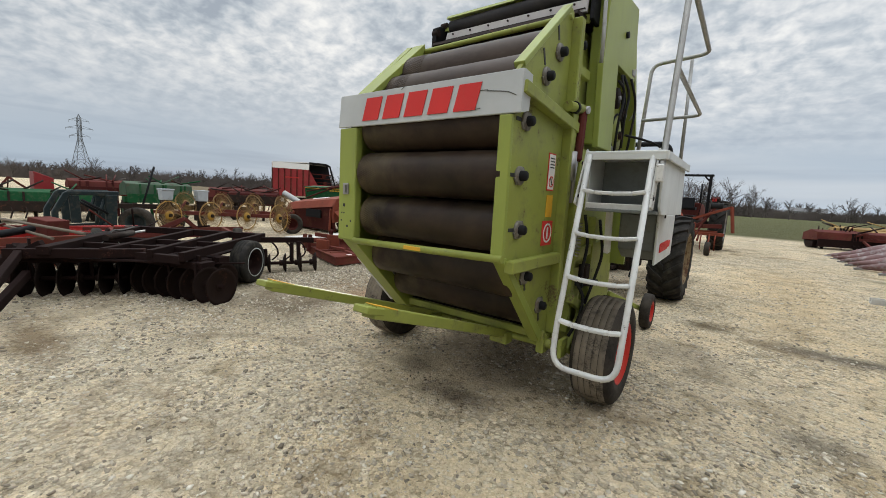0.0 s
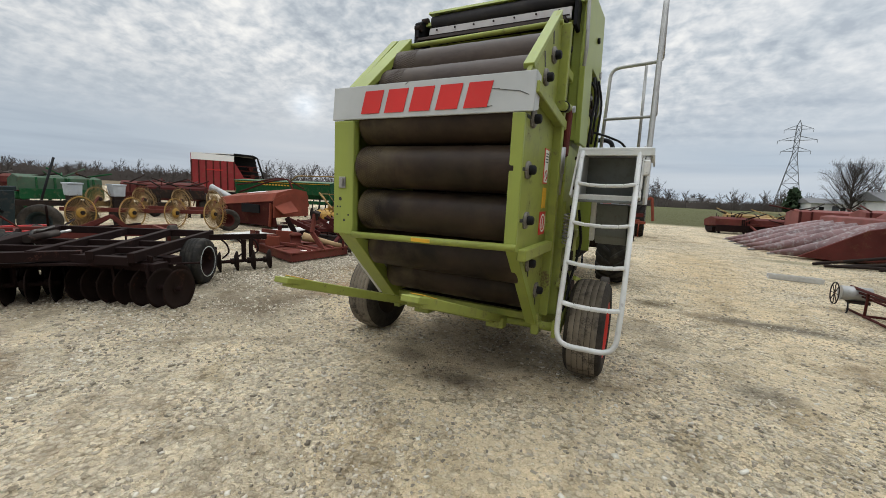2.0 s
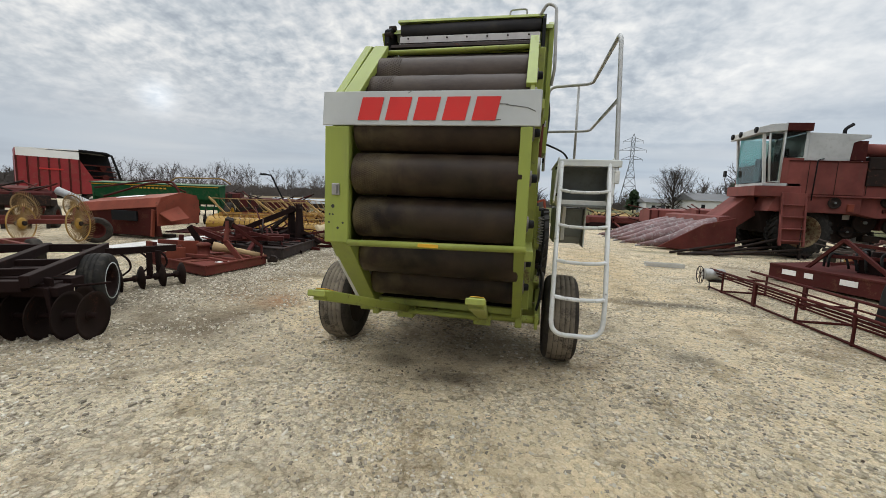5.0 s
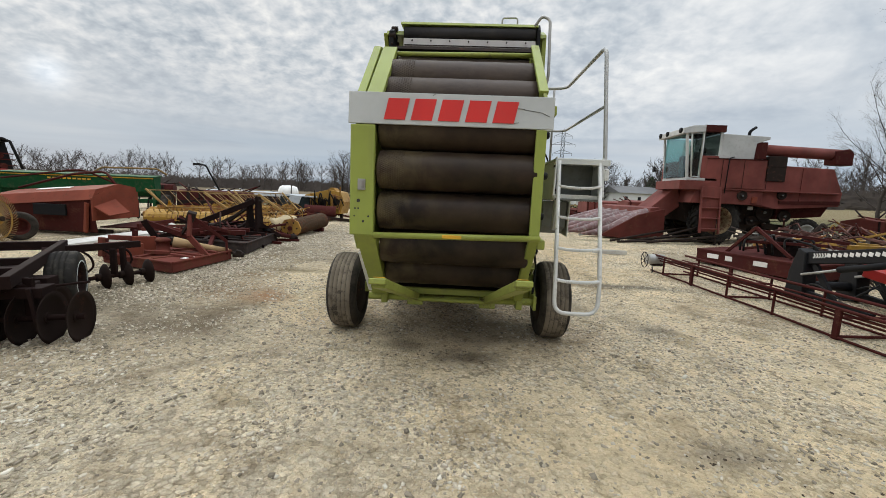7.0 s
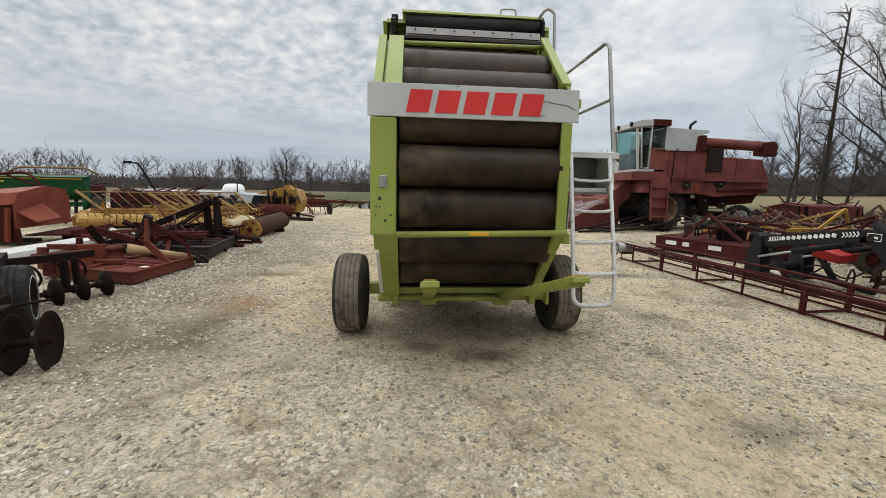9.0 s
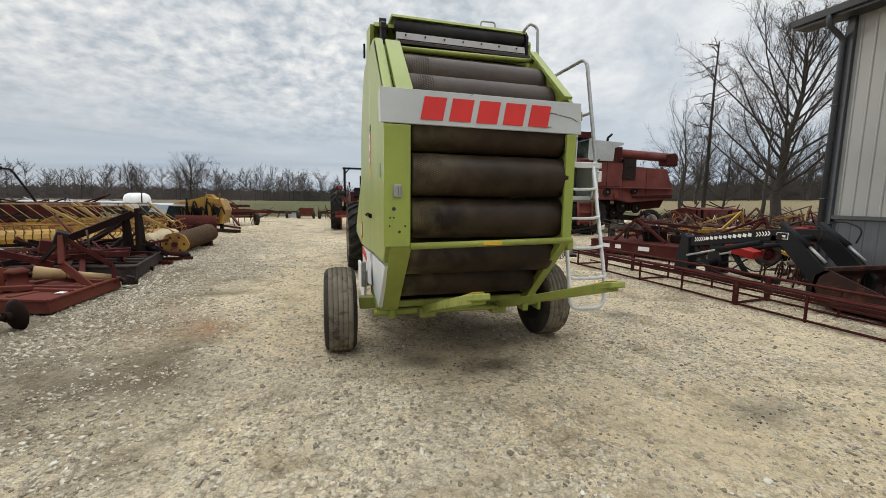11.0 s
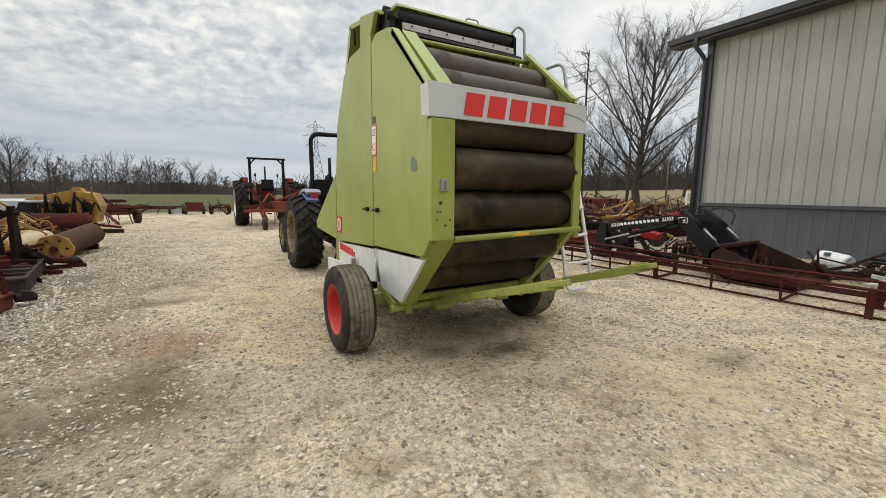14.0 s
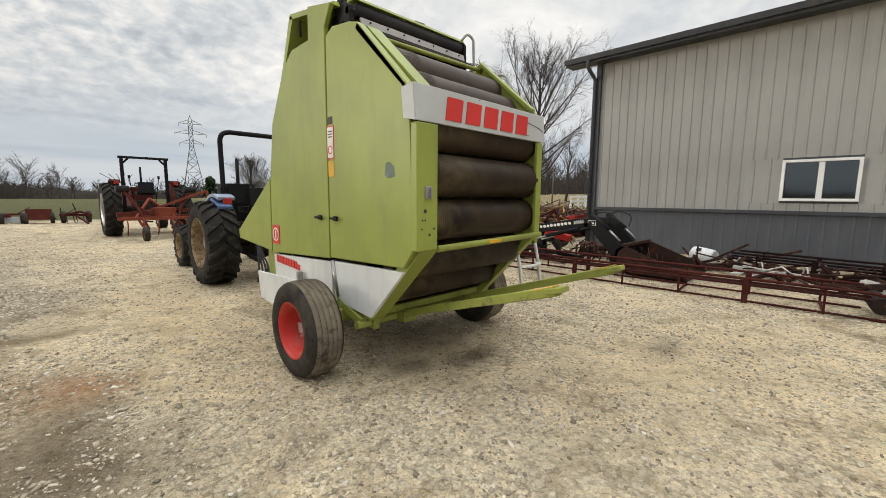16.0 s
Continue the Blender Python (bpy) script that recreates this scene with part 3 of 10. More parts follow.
def G(x, y):
    """The height of the ground: it rises a little to the north and east, with small hollows."""
    z = 0.0125 * max(-8.0, min(20.0, y))
    far = max(0.0, math.hypot(x + 2, y - 3) - 30)
    if far < 30:
        z += 0.014 * noise.noise((x * 0.5, y * 0.5, 0)) + 0.006 * noise.noise((x * 2.1, y * 2.1, 5))
    east = max(0.0, x - 22)
    z += min(5.0, 0.034 * east)
    return z

# ---- ground ----


def spaced(lo, hi, step, far):
    """Even steps between lo and hi, then ever longer ones out to far."""
    mid = list(np.arange(lo, hi + step / 2, step))
    out, s, x = [], step, hi
    while x < far:
        s *= 1.35
        x += s
        out.append(x)
    back = [lo - (x - hi) for x in out]
    return list(reversed(back)) + mid + out


def build_ground():
    xs, ys = spaced(-12, 6, 0.25, 2500), spaced(-5, 14, 0.25, 2500)
    sh = Shape()
    nx = len(xs)
    sh.v = [(x, y, G(x, y)) for y in ys for x in xs]
    sh.f = [(j * nx + i, j * nx + i + 1, (j + 1) * nx + i + 1, (j + 1) * nx + i) for j in range(len(ys) - 1) for i in range(nx - 1)]
    sh.s = [True] * len(sh.f)
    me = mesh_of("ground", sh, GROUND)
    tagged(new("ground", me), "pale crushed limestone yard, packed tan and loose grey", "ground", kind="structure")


build_ground()


def build_stones():
    """Crushed limestone: blocky angular chips, in drifts, thick along the rows of machines."""
    rng = np.random.default_rng(5)
    corner = np.array([(x, y, z) for x in (-1, 1) for y in (-1, 1) for z in (-1, 1)], float) * 0.62
    quad = np.array([(0, 1, 3, 2), (4, 6, 7, 5), (0, 4, 5, 1), (2, 3, 7, 6), (0, 2, 6, 4), (1, 5, 7, 3)])
    spots = []

    def scatter(n, x0, x1, y0, y1, lo, hi, clump):
        k = 0
        while k < n:
            x = rng.normal((x0 + x1) / 2, (x1 - x0) * 0.36)
            y = rng.normal((y0 + y1) / 2, (y1 - y0) * 0.36)
            drift = noise.noise((x * 0.8, y * 0.8, 3.0)) * 0.55 + noise.noise((x * 2.6, y * 2.6, 8.0)) * 0.45
            if drift + 0.40 < rng.uniform(0, 1) * clump:
                continue
            if ((x + 1.75) / 0.95) ** 2 + ((y - 2.45) / 0.6) ** 2 < rng.uniform(0.6, 1.2):
                continue
            spots.append((x, y, G(x, y), lo + (hi - lo) * rng.uniform(0, 1) ** 2.6))
            k += 1

    scatter(34000, -7.0, 2.5, -1.0, 4.5, 0.0035, 0.017, 1.5)
    scatter(1400, -7.0, 2.5, -0.5, 5.0, 0.014, 0.026, 1.4)
    scatter(18000, -9, 3.5, 2.0, 13, 0.006, 0.020, 1.3)
    # loose stone along the rows of machines
    scatter(30000, -6.9, -4.3, 2.2, 13, 0.007, 0.024, 0.7)
    scatter(9000, 2.0, 7.4, -1, 13, 0.007, 0.022, 0.9)
    at = np.array(spots)
    n = len(at)
    r = at[:, 3]
    size = r[:, None] * np.stack([rng.uniform(0.9, 1.5, n), rng.uniform(0.7, 1.0, n), rng.uniform(0.4, 0.75, n)], 1)
    p = (corner[None] + rng.uniform(-0.36, 0.36, (n, 8, 3))) * size[:, None, :]
    tip = rng.uniform(-0.35, 0.35, n)
    p[:, :, 2] += p[:, :, 0] * tip[:, None]
    a = rng.uniform(0, 6.2832, n)
    c, s = np.cos(a)[:, None], np.sin(a)[:, None]
    v = np.stack([p[:, :, 0] * c - p[:, :, 1] * s, p[:, :, 0] * s + p[:, :, 1] * c, p[:, :, 2]], 2)
    v += at[:, None, :3]
    v[:, :, 2] += (r * rng.uniform(-0.15, 0.25, n))[:, None]
    f = (quad[None] + (np.arange(n) * 8)[:, None, None]).reshape(-1)
    me = bpy.data.meshes.new("gravel")
    me.vertices.add(n * 8)
    me.vertices.foreach_set("co", v.reshape(-1))
    me.loops.add(n * 24)
    me.loops.foreach_set("vertex_index", f.astype(np.int32))
    me.polygons.add(n * 6)
    me.polygons.foreach_set("loop_start", np.arange(n * 6, dtype=np.int32) * 4)
    me.update(calc_edges=True)
    me.materials.append(STONE)
    tagged(new("gravel", me), "loose grey and tan limestone chips on the yard", "gravel", kind="stuff")


build_stones()

# ---- the shed ----
WX, CY, EAVE, WAIN = 7.64, 5.57, 5.37, 1.2


def build_shed():
    y_end, deep = -16.0, 13.0
    # a plain frame behind the cladding
    wall = thing("wall_west", (WX, (CY + y_end) / 2, 0), "ribbed beige steel wall over a dark grey wainscot", "wall", kind="structure")
    wy0, wy1, wz0, wz1 = -0.06, 1.22, 1.46, 2.37
    core = Shape()
    x0, x1 = WX + 0.03, WX + 0.15
    core.box(((x0 + x1) / 2, (CY + wy1) / 2, EAVE / 2), (x1 - x0, CY - wy1, EAVE))
    core.box(((x0 + x1) / 2, (wy0 + y_end) / 2, EAVE / 2), (x1 - x0, wy0 - y_end, EAVE))
    core.box(((x0 + x1) / 2, (wy0 + wy1) / 2, wz0 / 2), (x1 - x0, wy1 - wy0, wz0))
    core.box(((x0 + x1) / 2, (wy0 + wy1) / 2, (wz1 + EAVE) / 2), (x1 - x0, wy1 - wy0, EAVE - wz1))
    part("wall_frame", core, TRIM_STEEL, wall)
    pitch = 0.3048

    def panel(width, z0, z1, ribs, deep=0.018):
        """A steel sheet with trapezoid ribs; origin at its lower far corner, width towards -y."""
        prof = []
        for k in range(ribs):
            c = (k + 0.5) * width / ribs
            prof += [(c - 0.024, 0.0), (c - 0.010, deep), (c + 0.010, deep), (c + 0.024, 0.0)]
        prof = [(0, 0)] + prof + [(width, 0)]
        sh = Shape()
        v = [(-d, -y, z) for z in (z0, z1) for y, d in prof]
        n = len(prof)
        sh.add(v, [(i, i + 1, n + i + 1, n + i) for i in range(n - 1)])
        return sh

    up_me = mesh_of("siding_panel", panel(0.9144, WAIN + 0.04, EAVE, 4), BEIGE_STEEL)
    lo_me = mesh_of("wainscot_panel", panel(0.9144, 0.0, WAIN - 0.04, 4, 0.007), SLATE_STEEL)
    below = mesh_of("siding_panel", panel(0.9144, WAIN + 0.04, wz0 - 0.05, 4), BEIGE_STEEL)
    above = mesh_of("siding_panel", panel(0.9144, wz1 + 0.05, EAVE, 4), BEIGE_STEEL)
    side_a = mesh_of("siding_panel", panel(0.3048, wz0 - 0.05, wz1 + 0.05, 1), BEIGE_STEEL)
    inv = ROOT[wall]

    def put(me, y):
        ob = new(me.name, me)
        ob.parent = wall
        ob.matrix_basis = inv @ Matrix.Translation((WX + 0.028, y, 0))
        return ob

    y = CY - 0.02
    while y > y_end + 1:
        put(lo_me, y)
        if y - 0.9144 < wy1 + 0.05 and y > wy0 - 0.05:
            put(below, y)
            put(above, y)
            for k in range(3):
                yy = y - k * 0.3048
                if yy - 0.3048 >= wy1 or yy <= wy0:
                    put(side_a, yy)
                elif yy > wy1:
                    put(mesh_of("siding_strip", panel(yy - wy1, wz0 - 0.05, wz1 + 0.05, 0), BEIGE_STEEL), yy)
                elif yy - 0.3048 < wy0:
                    put(mesh_of("siding_strip", panel(wy0 - yy + 0.3048, wz0 - 0.05, wz1 + 0.05, 0), BEIGE_STEEL), wy0)
        else:
            put(up_me, y)
        y -= 0.9144
    ledge = Shape().box((WX - 0.015, (CY + y_end) / 2, WAIN), (0.07, CY - y_end, 0.085))
    part("wainscot_trim", ledge, TRIM_STEEL, wall, "dark steel trim strip over the wainscot")
    part("corner_trim", Shape().box((WX + 0.02, CY + 0.03, EAVE / 2), (0.16, 0.14, EAVE)), TRIM_STEEL, wall)
    # north gable, mostly hidden
    gable = Shape().prism([(WX + 0.1, 0), (WX + deep, 0), (WX + deep, EAVE), (WX + deep / 2, EAVE + 1.7), (WX + 0.1, EAVE)], 1, CY - 0.12, CY + 0.02)
    solo("wall_north", gable, BEIGE_STEEL, "beige steel gable wall of the shed", "wall", "structure")
    back = Shape().box((WX + deep, (CY + y_end) / 2, EAVE / 2), (0.12, CY - y_end, EAVE))
    solo("wall_east", back, BEIGE_STEEL, "beige steel back wall of the shed", "wall", "structure")
    south = Shape().prism([(WX + 0.1, 0), (WX + deep, 0), (WX + deep, EAVE), (WX + deep / 2, EAVE + 1.7), (WX + 0.1, EAVE)], 1, y_end - 0.1, y_end + 0.02)
    solo("wall_south", south, BEIGE_STEEL, "beige steel gable wall at the shed's far end", "wall", "structure")
    roof = thing("roof", (WX + deep / 2, (CY + y_end) / 2, EAVE), "dark charcoal steel roof with deep eaves and fascia", "roof", kind="structure")
    oh, og = 0.42, 0.9
    slope = 1.7 / (deep / 2)
    for sgn, edge, nm in ((1, WX - oh, "west"), (-1, WX + deep + oh, "east")):
        zt = EAVE + 0.10 - slope * oh + 0.12
        q = [(edge, CY + og, zt), (edge, y_end - og, zt), (WX + deep / 2, y_end - og, EAVE + 1.7 + 0.22), (WX + deep / 2, CY + og, EAVE + 1.7 + 0.22)]
        part("roof_slope", Shape().sheet(q, 0.06), TRIM_STEEL, roof)
    part("fascia", Shape().box((WX - oh + 0.01, (CY + y_end) / 2, EAVE + 0.07), (0.04, CY - y_end + 2 * og, 0.20)), TRIM_STEEL, roof)
    part("soffit", Shape().box((WX - oh / 2 + 0.02, (CY + y_end) / 2, EAVE + 0.01), (oh, CY - y_end + 2 * og, 0.025)), TRIM_STEEL, roof)
    gut = Shape().prism([(WX - oh - 0.13, EAVE + 0.16), (WX - oh - 0.10, EAVE + 0.03), (WX - oh - 0.012, EAVE + 0.03), (WX - oh - 0.012, EAVE + 0.16)], 1, y_end - og, CY + og)
    part("gutter", gut, TRIM_STEEL, roof)
    for s, z in ((1, 0), ):
        q = [(WX - oh, CY + og, EAVE + 0.0), (WX + deep / 2, CY + og, EAVE + 1.75), (WX + deep / 2, CY + og, EAVE + 1.95), (WX - oh, CY + og, EAVE + 0.2)]
        part("bargeboard", Shape().sheet(q, 0.04), TRIM_STEEL, roof)
    spout = thing("downspout", (WX - 0.08, CY + 0.12, 0.06), "dark steel downspout with an elbow at the shed corner", "downspout", kind="structure")
    line = rounded([(WX - oh - 0.06, CY + 0.18, EAVE + 0.04), (WX - oh - 0.06, CY + 0.18, EAVE - 0.16), (WX - 0.10, CY + 0.12, EAVE - 0.42), (WX - 0.10, CY + 0.12, 0.10)], 0.09)
    part("pipe", Shape().tube(line, 0.052, 10), TRIM_STEEL, spout)
    for z in (1.6, 3.6):
        part("strap", Shape().box((WX - 0.09, CY + 0.12, z), (0.13, 0.13, 0.03)), TRIM_STEEL, spout)
    win = thing("window_1", (WX, (wy0 + wy1) / 2, wz0), "white framed sliding window with two dark panes", "window", kind="structure")
    fr = Shape()
    for yy in (wy0 + 0.03, wy1 - 0.03):
        fr.box((WX - 0.01, yy, (wz0 + wz1) / 2), (0.11, 0.06, wz1 - wz0))
    for zz in (wz0 + 0.03, wz1 - 0.03):
        fr.box((WX - 0.01, (wy0 + wy1) / 2, zz), (0.10, wy1 - wy0 - 0.1, 0.06))
    part("window_frame", fr, PLASTIC_WHITE, win, "white vinyl frame")
    part("meeting_rail", Shape().box((WX + 0.0, 0.56, (wz0 + wz1) / 2), (0.07, 0.10, wz1 - wz0 - 0.12)), PLASTIC_WHITE, win)
    for a, b, dx in ((wy0 + 0.06, 0.51, 0.02), (0.61, wy1 - 0.06, 0.01)):
        g = part("pane", Shape().box((WX + dx, (a + b) / 2, (wz0 + wz1) / 2), (0.006, b - a, wz1 - wz0 - 0.12), cut=0.001), WINDOW_GLASS, win)
        g.visible_shadow = False
    solo("floor", Shape().box((WX + deep / 2, (CY + y_end) / 2, 0.06), (deep - 0.3, CY - y_end - 0.3, 0.1)), SLATE_STEEL, "grey concrete floor inside the shed", "floor", "structure")


build_shed()

# ---- distance ----


def limb(sh, rng, a, d, length, r, lift, sides, steps=5, wobble=0.10, end=0.3):
    """One bending limb; gives back the points along it."""
    pts, p = [a], a
    for i in range(steps):
        d = (d + Vector(rng.normal(0, wobble, 3)) + Vector((0, 0, lift))).normalized()
        p = p + d * (length / steps)
        pts.append(p)
    sh.tube(pts, r, sides, False, end)
    return pts


def side_shoots(sh, rng, pts, count, length, r, spread, lift, sides, steps, start=0.2):
    """Shoots off a limb, alternating, shorter towards its tip."""
    out = []
    n = len(pts) - 1
    for k in range(count):
        s = start + (1 - start) * (k + rng.uniform(0, 0.9)) / count
        i = min(n - 1, int(s * n))
        q = pts[i].lerp(pts[i + 1], min(1.0, s * n - i))
        d = (pts[i + 1] - pts[i]).normalized()
        side = Vector(rng.normal(0, 1, 3))
        side = (side - d * side.dot(d)).normalized()
        nd = (d + side * spread * rng.uniform(0.7, 1.2)).normalized()
        out.append(limb(sh, rng, q, nd, length * rng.uniform(0.6, 1.1) * (1.15 - 0.55 * s), r * (1.1 - 0.4 * s), lift, sides, steps, 0.14, 0.25))
    return out


def bare_tree(name, x, y, height, trunk_r, seed, width=0.34, limbs=24, first=0.16, label="leafless tree with grey-brown bark and fine twigs", fine=1.0, lean=0.0):
    """A leafless tree: a trunk to the top, ascending limbs that fill an oval crown, shoots and fine twigs."""
    rng = np.random.default_rng(seed)
    z = G(x, y)
    tree = thing(name, (x, y, z), label, "tree")
    trunk, crown = Shape(), Shape()
    pts = [Vector((x, y, z - 0.1))]
    n = 9
    for i in range(n):
        pts.append(pts[-1] + Vector((rng.normal(0, 0.012) * height + lean * height / n, rng.normal(0, 0.012) * height, height * 0.93 / n)))
    trunk.tube([pts[0], pts[0].lerp(pts[1], 0.12)] + pts[1:], trunk_r, 9, True, 0.10)
    for k in range(limbs):
        s = first + (0.96 - first) * ((k + rng.uniform(0, 0.8)) / limbs) ** 1.15
        i = min(n - 1, int(s * n))
        q = pts[i].lerp(pts[i + 1], s * n - i)
        a = k * 2.4 + rng.normal(0, 0.35)
        u = (s - first) / (1 - first)
        out = math.sin(math.pi * min(1.0, 0.30 + 0.66 * u)) ** 0.8
        steep = 0.60 + 1.35 * u
        d = Vector((math.cos(a), math.sin(a), steep)).normalized()
        reach = height * width * out * rng.uniform(0.85, 1.2) / max(0.35, math.hypot(d.x, d.y) * 0.9)
        reach = min(reach, height * (1.02 - s) * 1.1 + height * 0.05)
        lp = limb(crown, rng, q, d, reach, trunk_r * 0.27 * (1.15 - 0.75 * u), 0.075, 5, 6, 0.07, 0.22)
        for sub in side_shoots(crown, rng, lp, int(9 * fine), reach * 0.42, trunk_r * 0.062, 0.75, 0.06, 4, 4, 0.18):
            for tw in side_shoots(crown, rng, sub, int(8 * fine), reach * 0.17, trunk_r * 0.028, 0.8, 0.05, 3, 3, 0.1):
                side_shoots(crown, rng, tw, 3, reach * 0.08, trunk_r * 0.017, 0.8, 0.03, 3, 1, 0.1)
    part("trunk", trunk, BARK, tree)
    part("crown", crown, BARK, tree, "fine bare branches and twigs")
    return tree


def snag_tree(x, y, height, r, seed):
    """A slim tree with stubby broken limbs and little twig growth."""
    rng = np.random.default_rng(seed)
    z = G(x, y)
    tree = thing("tree", (x, y, z), "thin leafless tree with stubby broken limbs", "tree")
    trunk, crown = Shape(), Shape()
    pts = limb(trunk, rng, Vector((x, y, z - 0.1)), Vector((0, 0, 1)), height, r, 0.5, 8, 9, 0.03, 0.28)
    for k in range(38):
        s = 0.16 + 0.82 * k / 37
        i = min(8, int(s * 9))
        q = pts[i].lerp(pts[i + 1], s * 9 - i)
        a = rng.uniform(0, 6.28)
        L = height * rng.uniform(0.09, 0.22) * (1.15 - 0.4 * s)
        lp = limb(crown, rng, q, Vector((math.cos(a), math.sin(a), rng.uniform(0.1, 0.9))).normalized(), L, r * 0.26, -0.02, 4, 5, 0.22, 0.4)
        for sub in side_shoots(crown, rng, lp, 6, L * 0.42, r * 0.10, 0.9, 0.0, 3, 3):
            side_shoots(crown, rng, sub, 4, L * 0.2, r * 0.05, 0.9, 0.0, 3, 2)
    part("trunk", trunk, BARK, tree)
    part("crown", crown, BARK, tree, "short crooked broken limbs")


bare_tree("tree", 31.6, 23.6, 15.2, 0.42, 11, 0.37, 36, 0.12, "tall leafless tree with a broad oval crown of fine twigs", 1.15, 0.015)
bare_tree("tree", 30.3, 23.8, 10.5, 0.17, 5, 0.26, 16, 0.15, "slender leafless tree beside a larger one", 0.8)
snag_tree(29.9, 28.8, 15.0, 0.19, 8)
bare_tree("tree", 28.3, 29.8, 10.0, 0.15, 12, 0.30, 16, 0.10, "small leafless tree with upright twiggy stems", 0.9)
bare_tree("tree", 31.0, 28.2, 8.2, 0.13, 13, 0.36, 14, 0.08, "small leafless tree with upright twiggy stems", 0.9)
bare_tree("tree", 46.5, 27.5, 9.5, 0.20, 14, 0.34, 14, 0.15, "leafless tree at the field edge", 0.8)
bare_tree("tree", 45, 46.0, 10.5, 0.24, 17, 0.36, 16, 0.12, "leafless tree at the field edge", 0.8)
bare_tree("tree", 52, 50.0, 11.5, 0.24, 19, 0.36, 16, 0.12, "leafless tree at the field edge", 0.8)
bare_tree("tree", 27.5, 88.0, 8.6, 0.30, 15, 0.42, 60, 0.06, "round-headed leafless tree beside a white house", 1.1)
bare_tree("tree", -43.5, 138.0, 13.5, 0.40, 23, 0.38, 22, 0.20, "round-headed leafless tree above the far brush", 0.8)


def build_woods():
    """A belt of bare brush and small trees round the yard; it stands higher to the north than to the west."""
    rng = np.random.default_rng(21)

    def tall(a):
        """The height of the trees in a direction."""
        return float(np.interp(a, [-1.6, -1.1, -0.85, -0.5, -0.1, 0.0, 0.06, 0.34, 0.45, 1.4], [6.0, 6.6, 8.8, 10.6, 11.4, 9.2, 5.4, 5.4, 9.0, 10.0]))

    def spot(a, lo, hi):
        d = rng.uniform(lo, hi)
        if a > 0.36:
            d *= 0.66
        x, y = -2 + d * math.sin(a), 3 + d * math.cos(a)
        return Vector((x, y, G(x, y)))
    sh = Shape()
    for k in range(90000):
        a = rng.uniform(-2.1, 1.45)
        p = spot(a, 150, 190)
        top = float(np.interp(a, [-1.05, -0.8], [0.74, 0.52])) * tall(a) * (1 + 0.30 * noise.noise((p.x * 0.05, p.y * 0.05, 0)) + 0.25 * noise.noise((p.x * 0.2, p.y * 0.2, 0)))
        t = Vector((math.cos(a), -math.sin(a), 0))
        if k % 3:
            # upright twigs
            w = rng.uniform(0.03, 0.06)
            p.z += top * rng.uniform(0, 1) ** 0.9 * 0.8
            sh.add([p - t * w, p + t * w, p + t * rng.normal(0, 0.35) + Vector((0, 0, rng.uniform(0.5, 1.2)))], [(0, 1, 2)])
        else:
            # dense low growth
            w = rng.uniform(0.35, 0.8)
            p.z += top * 0.6 * rng.uniform(0, 1) ** 1.4 - 0.2
            sh.add([p - t * w, p + t * w * rng.uniform(0.6, 1), p + t * rng.normal(0, 0.3) + Vector((0, 0, rng.uniform(0.6, 1.2)))], [(0, 1, 2)])
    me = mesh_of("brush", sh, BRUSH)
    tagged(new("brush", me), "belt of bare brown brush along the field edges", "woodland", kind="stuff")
    sh = Shape()
    rng = np.random.default_rng(22)
    for k in range(520):
        a = rng.uniform(-2.0, 1.4)
        p = spot(a, 140, 186)
        h = tall(a) * rng.uniform(0.62, 1.08) * (0.74 if a < -0.95 and k % 7 else 1.0)
        fork = rng.uniform(0.22, 0.45)
        top = p + Vector((rng.normal(0, 0.3), rng.normal(0, 0.3), h * 0.8))
        sh.tube([p, p.lerp(top, 0.5), top], 0.15, 3, False, 0.25)
        half = h * rng.uniform(0.26, 0.40)
        for i in range(13):
            u = (i + rng.uniform(0, 0.8)) / 13
            b = rng.uniform(0, 6.28)
            d = Vector((math.cos(b), math.sin(b), 0.35 + 1.1 * u)).normalized()
            reach = half * rng.uniform(0.75, 1.1) * (0.55 + 0.9 * math.sin(math.pi * (0.15 + 0.7 * u)))
            lp = limb(sh, rng, p.lerp(top, fork + (0.98 - fork) * u), d, reach, 0.05, 0.10, 3, 4, 0.16, 0.3)
            for m in range(20):
                j = rng.integers(0, 4)
                q = lp[j].lerp(lp[j + 1], rng.uniform(0, 1))
                e = q + (d * 0.7 + Vector(rng.normal(0, 0.7, 3)) + Vector((0, 0, 0.3))).normalized() * half * rng.uniform(0.15, 0.5)
                side = (e - q).cross(Vector((p.x + 2, p.y - 3, 0))).normalized() * 0.026
                sh.add([q - side, q + side, e], [(0, 1, 2)])
    me = mesh_of("far_trees", sh, HAZED_BARK)
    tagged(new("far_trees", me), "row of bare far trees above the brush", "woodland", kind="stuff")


build_woods()


